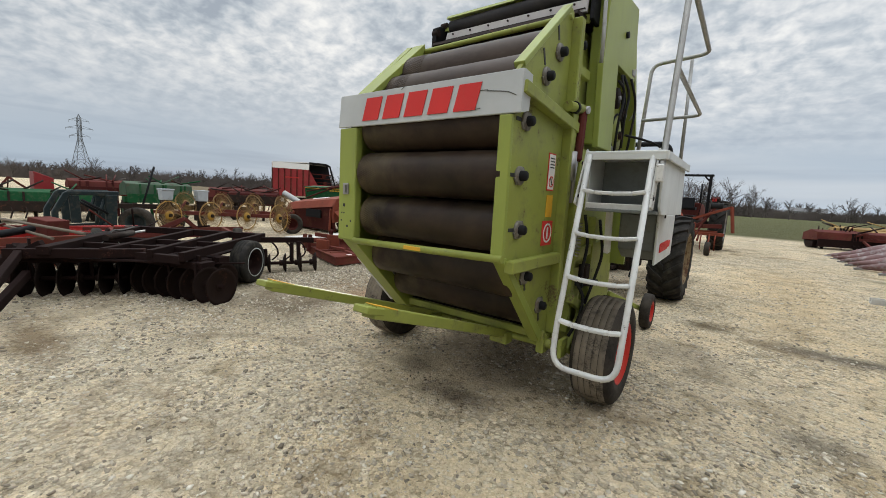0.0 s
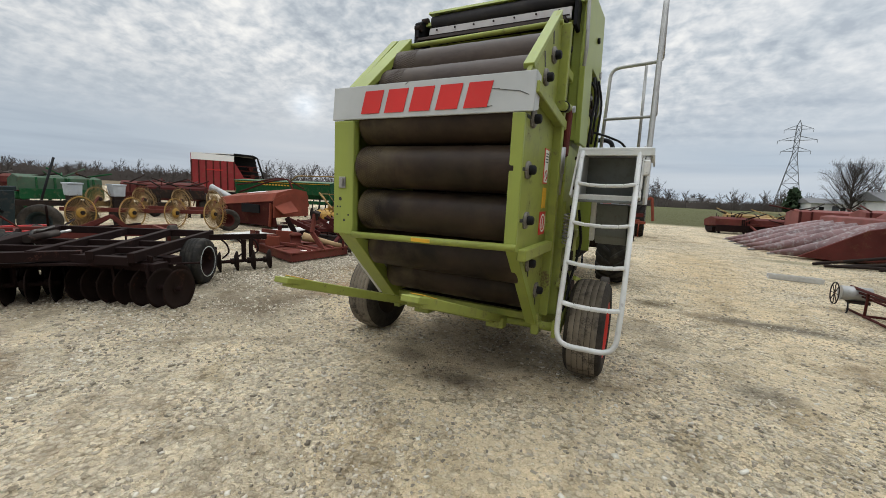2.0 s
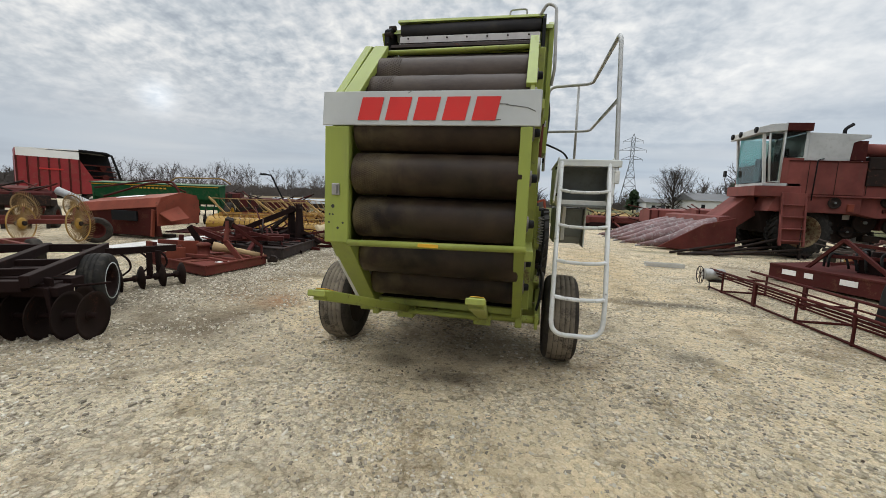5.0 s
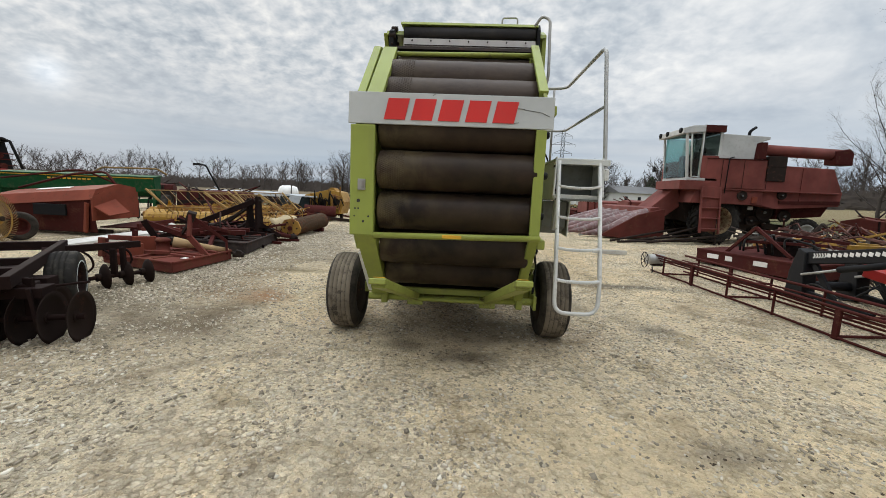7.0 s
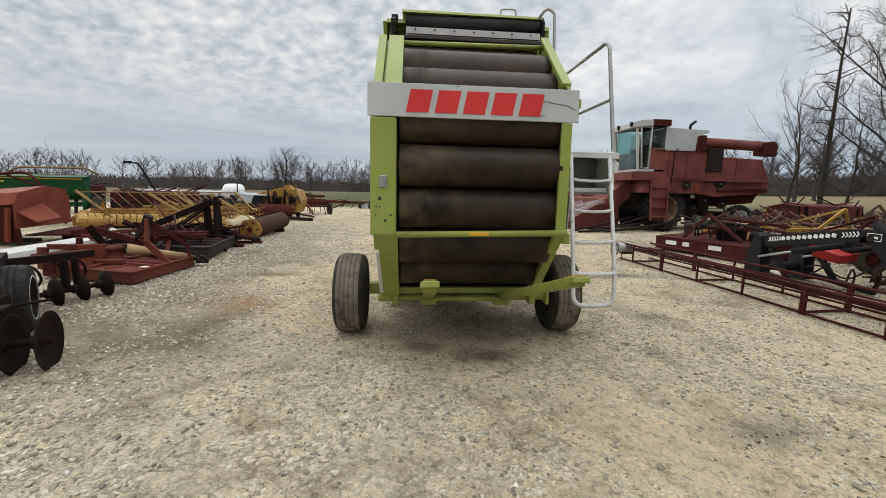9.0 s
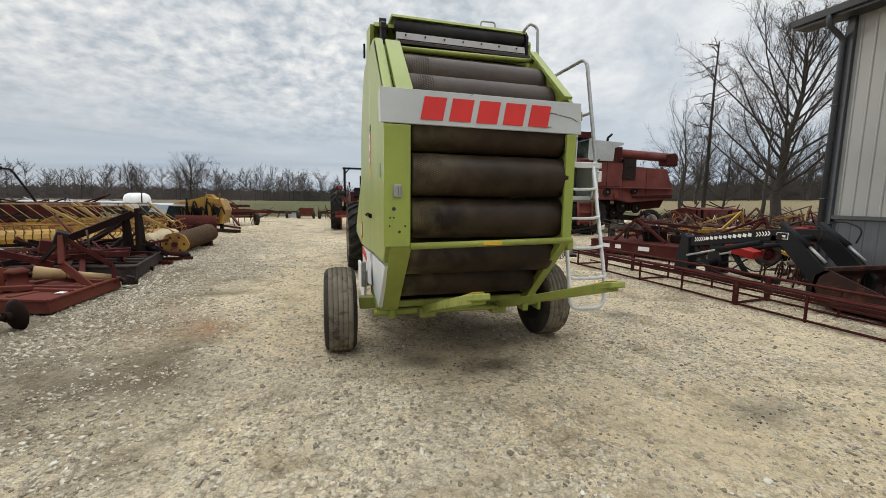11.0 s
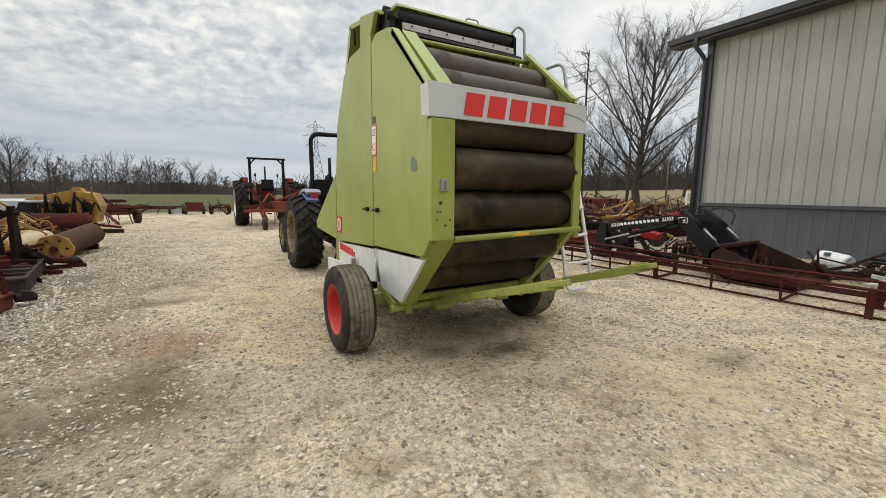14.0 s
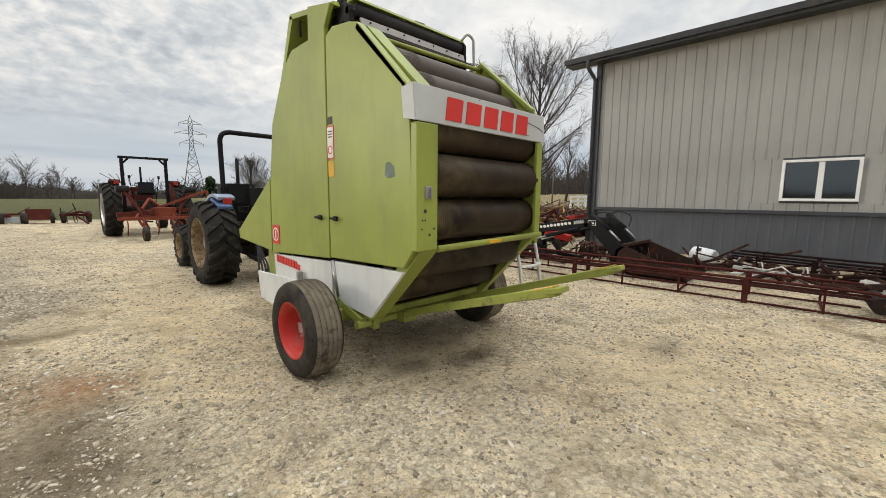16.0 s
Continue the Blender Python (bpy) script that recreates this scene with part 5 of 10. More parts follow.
# white name plate over the gate
plate = part("name_plate", Shape().prism([(2.050, 1.975), (2.072, 1.975), (2.093, 2.203), (2.068, 2.213)], 0, -2.615, -1.072), PLATE_WHITE, baler, "scuffed white plate with a red block mark", 0.005)
end = Shape().prism([(2.055, 1.975), (2.17, 2.0), (2.19, 2.198), (2.075, 2.210)], 0, -2.618, -2.602)
part("plate_end", end, PLATE_WHITE, plate)
end = Shape().prism([(2.055, 1.975), (2.15, 2.0), (2.17, 2.198), (2.075, 2.210)], 0, -1.085, -1.069)
part("plate_end", end, PLATE_WHITE, plate)
for i in range(5):
    x0 = -2.345 + 0.2045 * i
    sl = 0.035
    z0, z1 = 2.010, 2.168

    def yy(z):
        return 2.050 + (z - 1.975) * 0.077 - 0.004

    def slab(xa, xb, za, zb):
        q = [(xa + sl * (za - z0) / 0.17, yy(za), za), (xb + sl * (za - z0) / 0.17, yy(za), za), (xb + sl * (zb - z0) / 0.17, yy(zb), zb), (xa + sl * (zb - z0) / 0.17, yy(zb), zb)]
        return q
    sh = Shape()
    # plain slanted blocks
    sh.sheet(slab(x0, x0 + 0.160, z0, z1), 0.004)
    part("red_block", sh, DECAL_RED, plate, "plain slanted red block")
for a, b in (((-1.30, 2.115), (-1.16, 2.095)), ((-1.16, 2.095), (-1.105, 2.07)), ((-1.345, 2.12), (-1.29, 2.118)), ((-1.40, 2.01), (-1.33, 2.018)), ((-1.98, 2.195), (-1.95, 2.215))):
    part("scratch", Shape().bar((a[0], 2.048 + (a[1] - 1.975) * 0.077, a[1]), (b[0], 2.048 + (b[1] - 1.975) * 0.077, b[1]), 0.005, 0.003, (0, 1, 0), 0.001), SCRAPE, plate, "grey scrape mark")

# cross bars of the gate
low = part("cross_bar", Shape().tube([(-2.41, 2.055, 1.125), (-1.11, 2.045, 1.155)], 0.024, 12), GREEN_WORN, baler, "round green bar across the gate")
part("yellow_sticker", Shape().box((-1.79, 2.027, 1.141), (0.15, 0.008, 0.026), cut=0.002), DECAL_YELLOW, low)
part("cross_bar", Shape().tube([(-2.50, 2.75, 2.705), (-1.10, 2.75, 2.725)], 0.02, 12), GREEN_WORN, baler)
part("cross_bar", Shape().tube([(-2.60, 2.80, 0.44), (-0.96, 2.80, 0.46)], 0.034, 12), GREEN_WORN, baler, "green pivot bar under the gate")
part("cross_bar", Shape().box((-1.78, 2.74, 0.535), (1.36, 0.05, 0.06)), GREEN_WORN, baler)
for bx, bw in ((-2.44, 0.06), (-1.13, 0.06), (-0.98, 0.03)):
    part("pivot_bracket", Shape().box((bx, 2.80, 0.46), (bw, 0.12, 0.14)), GREEN_WORN, baler)
# bale ramp arms, angled up to the rear
for x0, x1, zt in ((-2.13, -2.19, 0.93), (-1.44, -1.34, 0.96)):
    arm = Shape().bar((x0, 2.80, 0.45), (x1, 1.24, zt), 0.085, 0.06)
    arm.bar((x1 - 0.005, 1.30, zt - 0.01), (x1, 1.19, zt + 0.02), 0.10, 0.035)
    arm.box((x0, 2.72, 0.45), (0.15, 0.10, 0.09))
    ao = part("ramp_arm", arm, GREEN_WORN, baler, "worn lime green bale ramp arm")
    part("yellow_sticker", Shape().bar((x1, 1.40, zt - 0.020), (x1, 1.25, zt + 0.032), 0.07, 0.004), DECAL_YELLOW, ao, "rubbed yellow tape")
part("ramp_bar", Shape().tube([(-2.13, 2.66, 0.47), (-1.44, 2.66, 0.47)], 0.022, 8), GREEN_WORN, baler)

# top cover with its dark roller
HEAD_RUBBER = paint("dull_grey_rubber_roller", (0.040, 0.038, 0.040), 0.6, var=0.3, dirt=0.6, dirt_col=(0.075, 0.065, 0.058), size=0.8)
DEFLECTOR = paint("pinkish_grey_worn_sheet", (0.37, 0.345, 0.33), 0.5, dirt=0.6, dirt_col=(0.25, 0.21, 0.19), rust=0.12, rust_col=(0.08, 0.06, 0.05))
part("head_roller", Shape().tube([(-2.37, 3.10, 3.015), (-1.10, 3.10, 3.03)], 0.056, 20), HEAD_RUBBER, baler, "dark rubber roller under the top cover")
part("head_sheet", Shape().box((-1.735, 3.02, 2.90), (1.26, 0.02, 0.085), (-12, 0, 0)), DEFLECTOR, baler, "pale grey steel deflector")
part("head_strip", Shape().box((-1.735, 2.998, 2.848), (1.27, 0.03, 0.012)), GALV, baler, "thin grey edge strip")
part("head_strip", Shape().box((-1.735, 2.996, 2.872), (1.24, 0.012, 0.006)), DARK_STEEL, baler)
for k in range(7):
    part("head_bolt", Shape().cyl((-2.28 + 0.18 * k, 3.004, 2.915), (-2.28 + 0.18 * k, 2.994, 2.913), 0.008, n=8), DARK_STEEL, baler)
part("head_sheet", Shape().box((-1.735, 3.06, 2.82), (1.28, 0.02, 0.06)), GREEN_WORN, baler)
part("top_cover", Shape().prism([(3.04, 3.075), (3.06, 3.105), (3.9, 3.17), (3.9, 3.13)], 0, -2.40, -1.08), GREEN, baler, "green top cover", 0.005)
part("head_end", Shape().prism([(2.97, 2.76), (2.98, 2.99), (3.05, 3.03), (3.20, 3.03), (3.20, 2.78)], 0, -2.50, -2.455), BLACK, baler, "black end plate", 0.006)
part("head_end", Shape().prism([(3.02, 2.80), (3.03, 3.05), (3.08, 3.11), (3.30, 3.13), (3.30, 2.78)], 0, -1.09, -1.06), BLACK, baler, "black end plate", 0.006)
kit = Shape()
for k, (yy, zz, r) in enumerate(((3.0, 2.95, 0.03), (3.06, 2.86, 0.025), (3.12, 3.05, 0.03), (3.2, 2.92, 0.04))):
    kit.cyl((-2.50, yy, zz), (-2.44, yy, zz), r, n=10)
kit.bar((-2.47, 2.97, 2.86), (-2.47, 3.22, 3.05), 0.02, 0.03)
part("head_linkage", kit, DARK_STEEL, baler, "dark springs and bolts behind the cover")
part("lifting_handle", Shape().tube(rounded([(-1.40, 3.47, 3.13), (-1.40, 3.47, 3.325), (-1.24, 3.47, 3.33), (-1.24, 3.47, 3.13)], 0.03), 0.009, 8), GALV, baler, "small grey wire handle")
part("front_hood", Shape().prism([(3.86, 3.12), (3.92, 3.165), (4.10, 2.75), (4.36, 2.22), (4.47, 1.66), (4.48, 0.9), (4.44, 0.9), (4.43, 1.65), (4.32, 2.2), (4.06, 2.72)], 0, -2.545, -1.0), GREEN, baler, "green front hood over the bale chamber")
part("hood_top", Shape().prism([(3.10, 3.00), (3.12, 3.04), (3.90, 3.165), (3.92, 3.12)], 0, -2.545, -1.0), GREEN, baler)
part("chamber_lining", Shape().prism([(2.86, 2.79), (2.88, 2.82), (3.3, 2.86), (3.3, 2.82)], 0, -2.40, -1.12), DARK_STEEL, baler)
part("box_bracket", Shape().box((-2.595, 3.62, 2.95), (0.02, 0.025, 0.14)), DARK_STEEL, baler)
# right front column and its hydraulics
part("front_column", Shape().prism([(3.16, 1.93), (3.10, 2.52), (3.13, 3.04), (3.30, 3.13), (3.92, 3.18), (4.02, 2.60), (3.48, 2.60), (3.52, 1.93)], 0, -1.03, -0.985), GREEN, baler, "tall green side cover", 0.006)
part("front_column_return", Shape().box((-1.06, 3.17, 2.50), (0.10, 0.03, 1.1)), GREEN, baler, "", 0.004)
part("column_bolt", Shape().cyl((-0.985, 3.62, 2.87), (-0.965, 3.62, 2.87), 0.025, n=12), BLACK, baler)
part("front_side_plate", Shape().prism([(2.88, 0.55), (2.90, 2.6), (4.05, 2.58), (4.35, 2.0), (4.42, 0.6)], 0, -1.15, -1.13), GREEN_WORN, baler)
part("chain_guard", Shape().box((-1.08, 3.35, 1.45), (0.08, 0.75, 0.9)), GREEN_WORN, baler, "", 0.01)
cyl = part("ram", Shape().bar((-1.045, 2.965, 2.19), (-1.05, 2.945, 1.80), 0.075, 0.045, (1, 0, 0), 0.014), RUST_RED, baler, "dark red gate lock link")
part("ram_rod", Shape().tube([(-1.06, 2.945, 1.82), (-1.07, 2.93, 1.50)], 0.016, 10), STEEL, cyl)
part("ram_pin", Shape().cyl((-1.09, 2.965, 2.16), (-1.005, 2.965, 2.16), 0.026, n=12), STEEL, cyl)
part("lock_arm", Shape().tube([(-1.06, 2.70, 2.14), (-1.055, 2.96, 2.165)], 0.034, 12), GREEN_WORN, baler, "round green lock arm")
part("arm_band", Shape().tube([(-1.06, 2.80, 2.15), (-1.06, 2.84, 2.153)], 0.042, 12), BLACK, baler)
part("sight_glass", Shape().cyl((-1.06, 2.87, 1.66), (-1.06, 2.87, 1.86), 0.03, n=12), STEEL, baler, "pale oil sight tube")
# chain drive: a dished green disc, a rim band, sprockets, oil lines
disc = part("drive_disc", Shape().lathe([(0.001, 0.035), (0.05, 0.035), (0.06, 0.02), (0.15, 0.014), (0.165, 0.0)], (-1.035, 3.76, 2.10), (1, 0, 0), 28), GREEN_WORN, baler, "dished green drive disc")
part("disc_band", Shape().tube([(-1.02, 3.76 + 0.175 * math.cos(a), 2.10 + 0.175 * math.sin(a)) for a in np.linspace(0.6, 5.6, 22)], 0.010, 6), BLACK, disc, "black rim band")
part("disc_hub", Shape().cyl((-1.03, 3.76, 2.10), (-0.975, 3.76, 2.10), 0.035, n=12), DARK_STEEL, disc)
for yy, zz, r in ((3.70, 2.40, 0.085), (3.93, 2.30, 0.055), (3.60, 1.97, 0.06)):
    sp = part("sprocket", Shape().lathe([(0.001, 0.03), (r, 0.03), (r, 0.0)], (-1.05, yy, zz), (1, 0, 0), 20), DARK_STEEL, baler, "dark chain sprocket")
    part("sprocket_bolt", Shape().cyl((-1.03, yy, zz), (-1.0, yy, zz), 0.018, n=8), STEEL, sp)
part("chain", Shape().tube(rounded([(-1.03, 3.62, 2.44), (-1.03, 3.57, 2.2), (-1.03, 3.60, 2.0), (-1.03, 3.80, 1.90)], 0.1), 0.013, 6), DARK_STEEL, baler, "greasy roller chain")
part("chain", Shape().tube(rounded([(-1.03, 3.78, 2.46), (-1.03, 3.96, 2.34), (-1.03, 3.97, 2.1), (-1.03, 3.86, 1.92)], 0.1), 0.013, 6), DARK_STEEL, baler, "greasy roller chain")
part("oil_bracket", Shape().box((-1.0, 3.95, 2.66), (0.05, 0.09, 0.05)).bar((-1.0, 3.98, 2.66), (-0.99, 4.05, 2.72), 0.02), STEEL, baler, "small bolted oil bracket")
for pts in ([(-0.985, 3.60, 2.56), (-0.96, 3.66, 2.38), (-0.97, 3.58, 2.18), (-0.99, 3.62, 1.95)], [(-0.985, 3.66, 2.57), (-0.95, 3.78, 2.44), (-0.96, 3.72, 2.25), (-0.985, 3.80, 2.0)],
            [(-0.985, 3.90, 2.60), (-0.95, 4.02, 2.42), (-0.96, 4.0, 2.2), (-0.98, 3.95, 1.92)], [(-0.98, 3.88, 2.12), (-0.86, 4.05, 2.10), (-0.72, 4.18, 2.05), (-0.62, 4.2, 1.80)],
            [(-0.99, 3.55, 2.5), (-0.965, 3.62, 2.46), (-0.96, 3.70, 2.35), (-0.99, 3.74, 2.28)]):
    part("hose", Shape().tube(rounded(pts, 0.10), 0.011, 7), RUBBER_HOSE, baler, "black hydraulic hose")
part("oil_pipe", Shape().tube(rounded([(-1.0, 4.06, 2.28), (-0.98, 4.10, 2.35), (-0.98, 4.11, 2.45)], 0.03), 0.006, 6), STEEL, baler)
part("curved_rail", Shape().tube(rounded([(-1.12, 3.06, 3.08), (-1.06, 3.02, 3.17), (-0.985, 3.0, 3.13), (-0.965, 2.99, 2.62), (-0.985, 3.05, 2.50)], 0.07), 0.014, 8), GALV, baler, "bent grey tube")

# axle and wheels
part("axle", Shape().box((-1.83, 3.10, 0.47), (1.75, 0.11, 0.11)), GREEN_WORN, baler)
for bx in (-2.50, -1.10):
    part("axle_post", Shape().box((bx, 3.18, 0.66), (0.10, 0.12, 0.5)), GREEN_WORN, baler)
part("axle_stay", Shape().bar((-2.55, 2.78, 0.46), (-2.55, 3.15, 0.58), 0.05, 0.08), GREEN_WORN, baler)
part("grey_ram", Shape().tube([(-2.57, 3.20, 0.93), (-2.56, 3.12, 0.62)], 0.026, 10), STEEL, baler)
WHEEL_R = 0.392
for x, s in ((-2.885, -1), (-0.765, 1)):
    wheel_parts(baler, (x, 3.10, G(x, 3.10) + WHEEL_R - 0.008), (s, 0, 0), WHEEL_R, 0.285, 4, RED_RIM)
# tongue and pick-up
part("drawbar", Shape().bar((-2.05, 4.5, 0.62), (-1.75, 6.55, 0.50), 0.10, 0.12).bar((-1.55, 4.5, 0.62), (-1.72, 6.55, 0.50), 0.10, 0.12), GREEN_WORN, baler)
part("drive_shaft", Shape().tube([(-1.78, 4.7, 0.80), (-1.76, 6.7, 0.62)], 0.055, 12), BLACK, baler)
part("gearbox", Shape().box((-1.8, 4.75, 0.8), (0.34, 0.3, 0.34)), GREEN_WORN, baler, "", 0.02)
part("pick_up", Shape().cyl((-2.45, 4.55, 0.36), (-1.15, 4.55, 0.36), 0.16, n=18), DARK_STEEL, baler)
for k in range(4):
    part("hose", Shape().tube(rounded([(-2.5 + 0.05 * k, 4.85, 0.62), (-2.46 + 0.05 * k, 5.3, 0.36 + 0.03 * k), (-2.2 + 0.05 * k, 5.9, 0.42), (-2.0, 6.5, 0.8)], 0.3), 0.013, 7), RUBBER_HOSE, baler)
guide = part("gauge_wheel", tyre_shape((-0.86, 5.25, 0.275), (1, 0, 0), 0.21, 0.11), TYRE, baler, "small black gauge wheel")
part("rim", rim_shape((-0.86, 5.25, 0.275), (1, 0, 0), 0.21, 0.11, 0.01), RED_RIM, guide)
part("gauge_wheel_arm", Shape().bar((-0.90, 5.25, 0.275), (-1.14, 4.55, 0.55), 0.04, 0.05), GREEN_WORN, baler)

BOX_GREY = paint("dull_grey_box_steel", (0.17, 0.18, 0.17), 0.5, 0.2, dirt=0.6, dirt_col=(0.10, 0.095, 0.08), rust=0.08, size=2)
# platform box, ladder and guard rail on the right
top = Shape().box((-0.665, 3.13, 1.823), (0.47, 0.94, 0.022))
top.box((-0.665, 2.668, 1.805), (0.47, 0.014, 0.05)).box((-0.425, 3.13, 1.805), (0.014, 0.94, 0.05))
part("platform_top", top, WHITE, baler, "dull white sheet steel platform")
part("box_side", Shape().prism([(2.74, 1.50), (2.70, 1.80), (3.58, 1.80), (3.66, 1.455), (2.80, 1.455)], 0, -0.462, -0.446), WHITE, baler, "white box side", 0.004)
part("box_side", Shape().box((-0.885, 3.15, 1.635), (0.018, 0.86, 0.34)), WHITE, baler)
part("box_back", Shape().box((-0.668, 3.02, 1.63), (0.42, 0.016, 0.34)), BOX_GREY, baler, "dark grey inner sheet")
part("box_floor", Shape().box((-0.668, 3.15, 1.467), (0.42, 0.92, 0.02)), BOX_GREY, baler)
part("box_lip", Shape().box((-0.69, 2.72, 1.485), (0.40, 0.02, 0.055)), RAIL, baler, "chipped white box lip")
part("side_shield", Shape().prism([(3.42, 1.06), (3.40, 1.445), (4.16, 1.445), (4.15, 1.09)], 0, -0.566, -0.55), WHITE, baler, "white side shield with a red name", 0.004)
part("shield_hook", Shape().box((-0.548, 3.62, 1.45), (0.014, 0.02, 0.06)), DARK_STEEL, baler)
part("box_under", Shape().prism([(3.46, 1.16), (3.44, 1.445), (4.1, 1.445), (4.1, 1.08), (3.60, 1.08)], 0, -0.84, -0.572), BOX_GREY, baler, "rough grey steel box", 0.012)
part("inner_leg", Shape().bar((-0.80, 2.98, 1.46), (-0.80, 3.02, 1.16), 0.035, 0.06), RAIL, baler)
for i in range(9):
    part("red_name_bar", Shape().box((-0.546, 3.56 + 0.052 * i, 1.185 + 0.002 * i), (0.005, 0.040, 0.075 if i < 7 else 0.055), cut=0.001), DECAL_RED, baler, "plain red bar")
ladder = part("ladder", Shape().tube(rounded([(-0.872, 2.66, 1.81), (-0.885, 2.39, 0.74), (-0.885, 2.36, 0.49), (-0.51, 2.38, 0.485), (-0.50, 2.41, 0.74), (-0.505, 2.68, 1.81)], 0.11), 0.018, 10), RAIL, baler, "chipped grey-white tube ladder")
for z in (1.575, 1.305, 1.035, 0.765):
    yy = 2.39 + (z - 0.74) * 0.259
    tread = Shape()
    for xa, xb, da, db in ((-0.875, -0.80, 0.012, 0.0), (-0.80, -0.69, 0.0, -0.004), (-0.69, -0.58, -0.004, 0.0), (-0.58, -0.51, 0.0, 0.012)):
        tread.bar((xa, yy, z + da), (xb + 0.002, yy, z + db), 0.024, 0.048, (0, 1, 0), 0.006)
    part("rung", tread, RAIL, ladder, "flattened white tube rung")
for bx, by, lean in ((-0.905, 2.66, 4), (-0.478, 2.68, 0)):
    part("ladder_hanger", Shape().box((bx, by, 1.665), (0.014, 0.075, 0.36), (-14, lean, 0)), RAIL, ladder, "flat white hanger plate")
    for z in (1.55, 1.76):
        part("hanger_bolt", Shape().cyl((bx - 0.012, by - 0.02 + (z - 1.665) * 0.25, z), (bx + 0.012, by - 0.02 + (z - 1.665) * 0.25, z), 0.012, n=8), DARK_STEEL, ladder)
rail = part("guard_rail", Shape().tube(rounded([(-0.452, 2.64, 1.66), (-0.455, 2.70, 1.80), (-0.46, 2.945, 2.885), (-0.47, 4.36, 2.87), (-0.95, 4.48, 2.87), (-0.96, 4.30, 1.86)], 0.10), 0.018, 10), GALV, baler, "bent galvanised guard rail")
part("mid_rail", Shape().tube(rounded([(-0.457, 2.82, 2.33), (-0.47, 4.31, 2.33), (-0.96, 4.33, 2.32)], 0.10), 0.015, 10), GALV, rail)
part("rail_post", Shape().tube([(-0.61, 4.44, 2.86), (-0.60, 4.43, 1.86)], 0.015, 10), GALV, rail)
part("rail_foot", Shape().box((-0.455, 2.66, 1.70), (0.04, 0.07, 0.10)), RAIL, rail)

# ---- tractors ----


def lugged(name, c, axis, R, w, lugs, mat, parent, label=""):
    """A tractor tyre: a carcass with slanted bars on each half of the tread."""
    sh = Shape()
    h = w / 2
    prof = [(R * 0.55, -h * 0.75), (R * 0.62, -h * 0.95), (R * 0.78, -h), (R * 0.90, -h * 0.92), (R * 0.93, -h * 0.7), (R * 0.938, 0), (R * 0.93, h * 0.7), (R * 0.90, h * 0.92), (R * 0.78, h), (R * 0.62, h * 0.95), (R * 0.55, h * 0.75)]
    sh.lathe(prof, c, axis, 40)
    wheel = part(name, sh, mat, parent, label)
    z = Vector(axis).normalized()
    x = z.orthogonal().normalized()
    y = z.cross(x)
    c = Vector(c)

    def at(a, r, s):
        return c + (x * math.cos(a) + y * math.sin(a)) * r + z * s
    step = 6.2832 / lugs
    for k in range(lugs):
        for sg in (-1, 1):
            a0 = k * step + (step / 2 if sg > 0 else 0)
            sw = step * 0.42
            pts = []
            for s, da in ((0.02, 0.0), (0.5, 0.30 * step * 1.6), (0.98, 0.55 * step * 1.6)):
                a = a0 - da
                ri = R * (0.90 if s < 0.9 else 0.84)
                ro = R * (1.0 if s < 0.9 else 0.955)
                pts.append([at(a - sw / 2, ri, sg * s * h), at(a + sw / 2, ri, sg * s * h), at(a + sw * 0.4, ro, sg * s * h), at(a - sw * 0.4, ro, sg * s * h)])
            v = [p for q in pts for p in q]
            f = [(0, 1, 2, 3), (8, 11, 10, 9)]
            for i in (0, 4):
                f += [(i, i + 3, i + 7, i + 4), (i + 3, i + 2, i + 6, i + 7), (i + 2, i + 1, i + 5, i + 6)]
            part("lug", Shape().add(v, f), mat, wheel)
    return wheel


def tractor_wheel(parent, c, s, R, w, lugs, rim_mat):
    t = lugged("wheel", c, (s, 0, 0), R, w, lugs, TYRE_DARK, parent, "lugged black tractor tyre")
    part("rim", rim_shape(c, (s, 0, 0), R, w, 0.04), rim_mat, t)
    hub = Shape().cyl(Vector(c), Vector(c) + Vector((s * w * 0.25, 0, 0)), R * 0.14, n=14)
    for k in range(8):
        a = 6.283 * k / 8
        p = Vector(c) + Vector((0, math.cos(a), math.sin(a))) * R * 0.25
        hub.cyl(p - Vector((s * 0.02, 0, 0)), p + Vector((s * 0.05, 0, 0)), 0.02, n=6)
    part("hub", hub, STEEL, t)


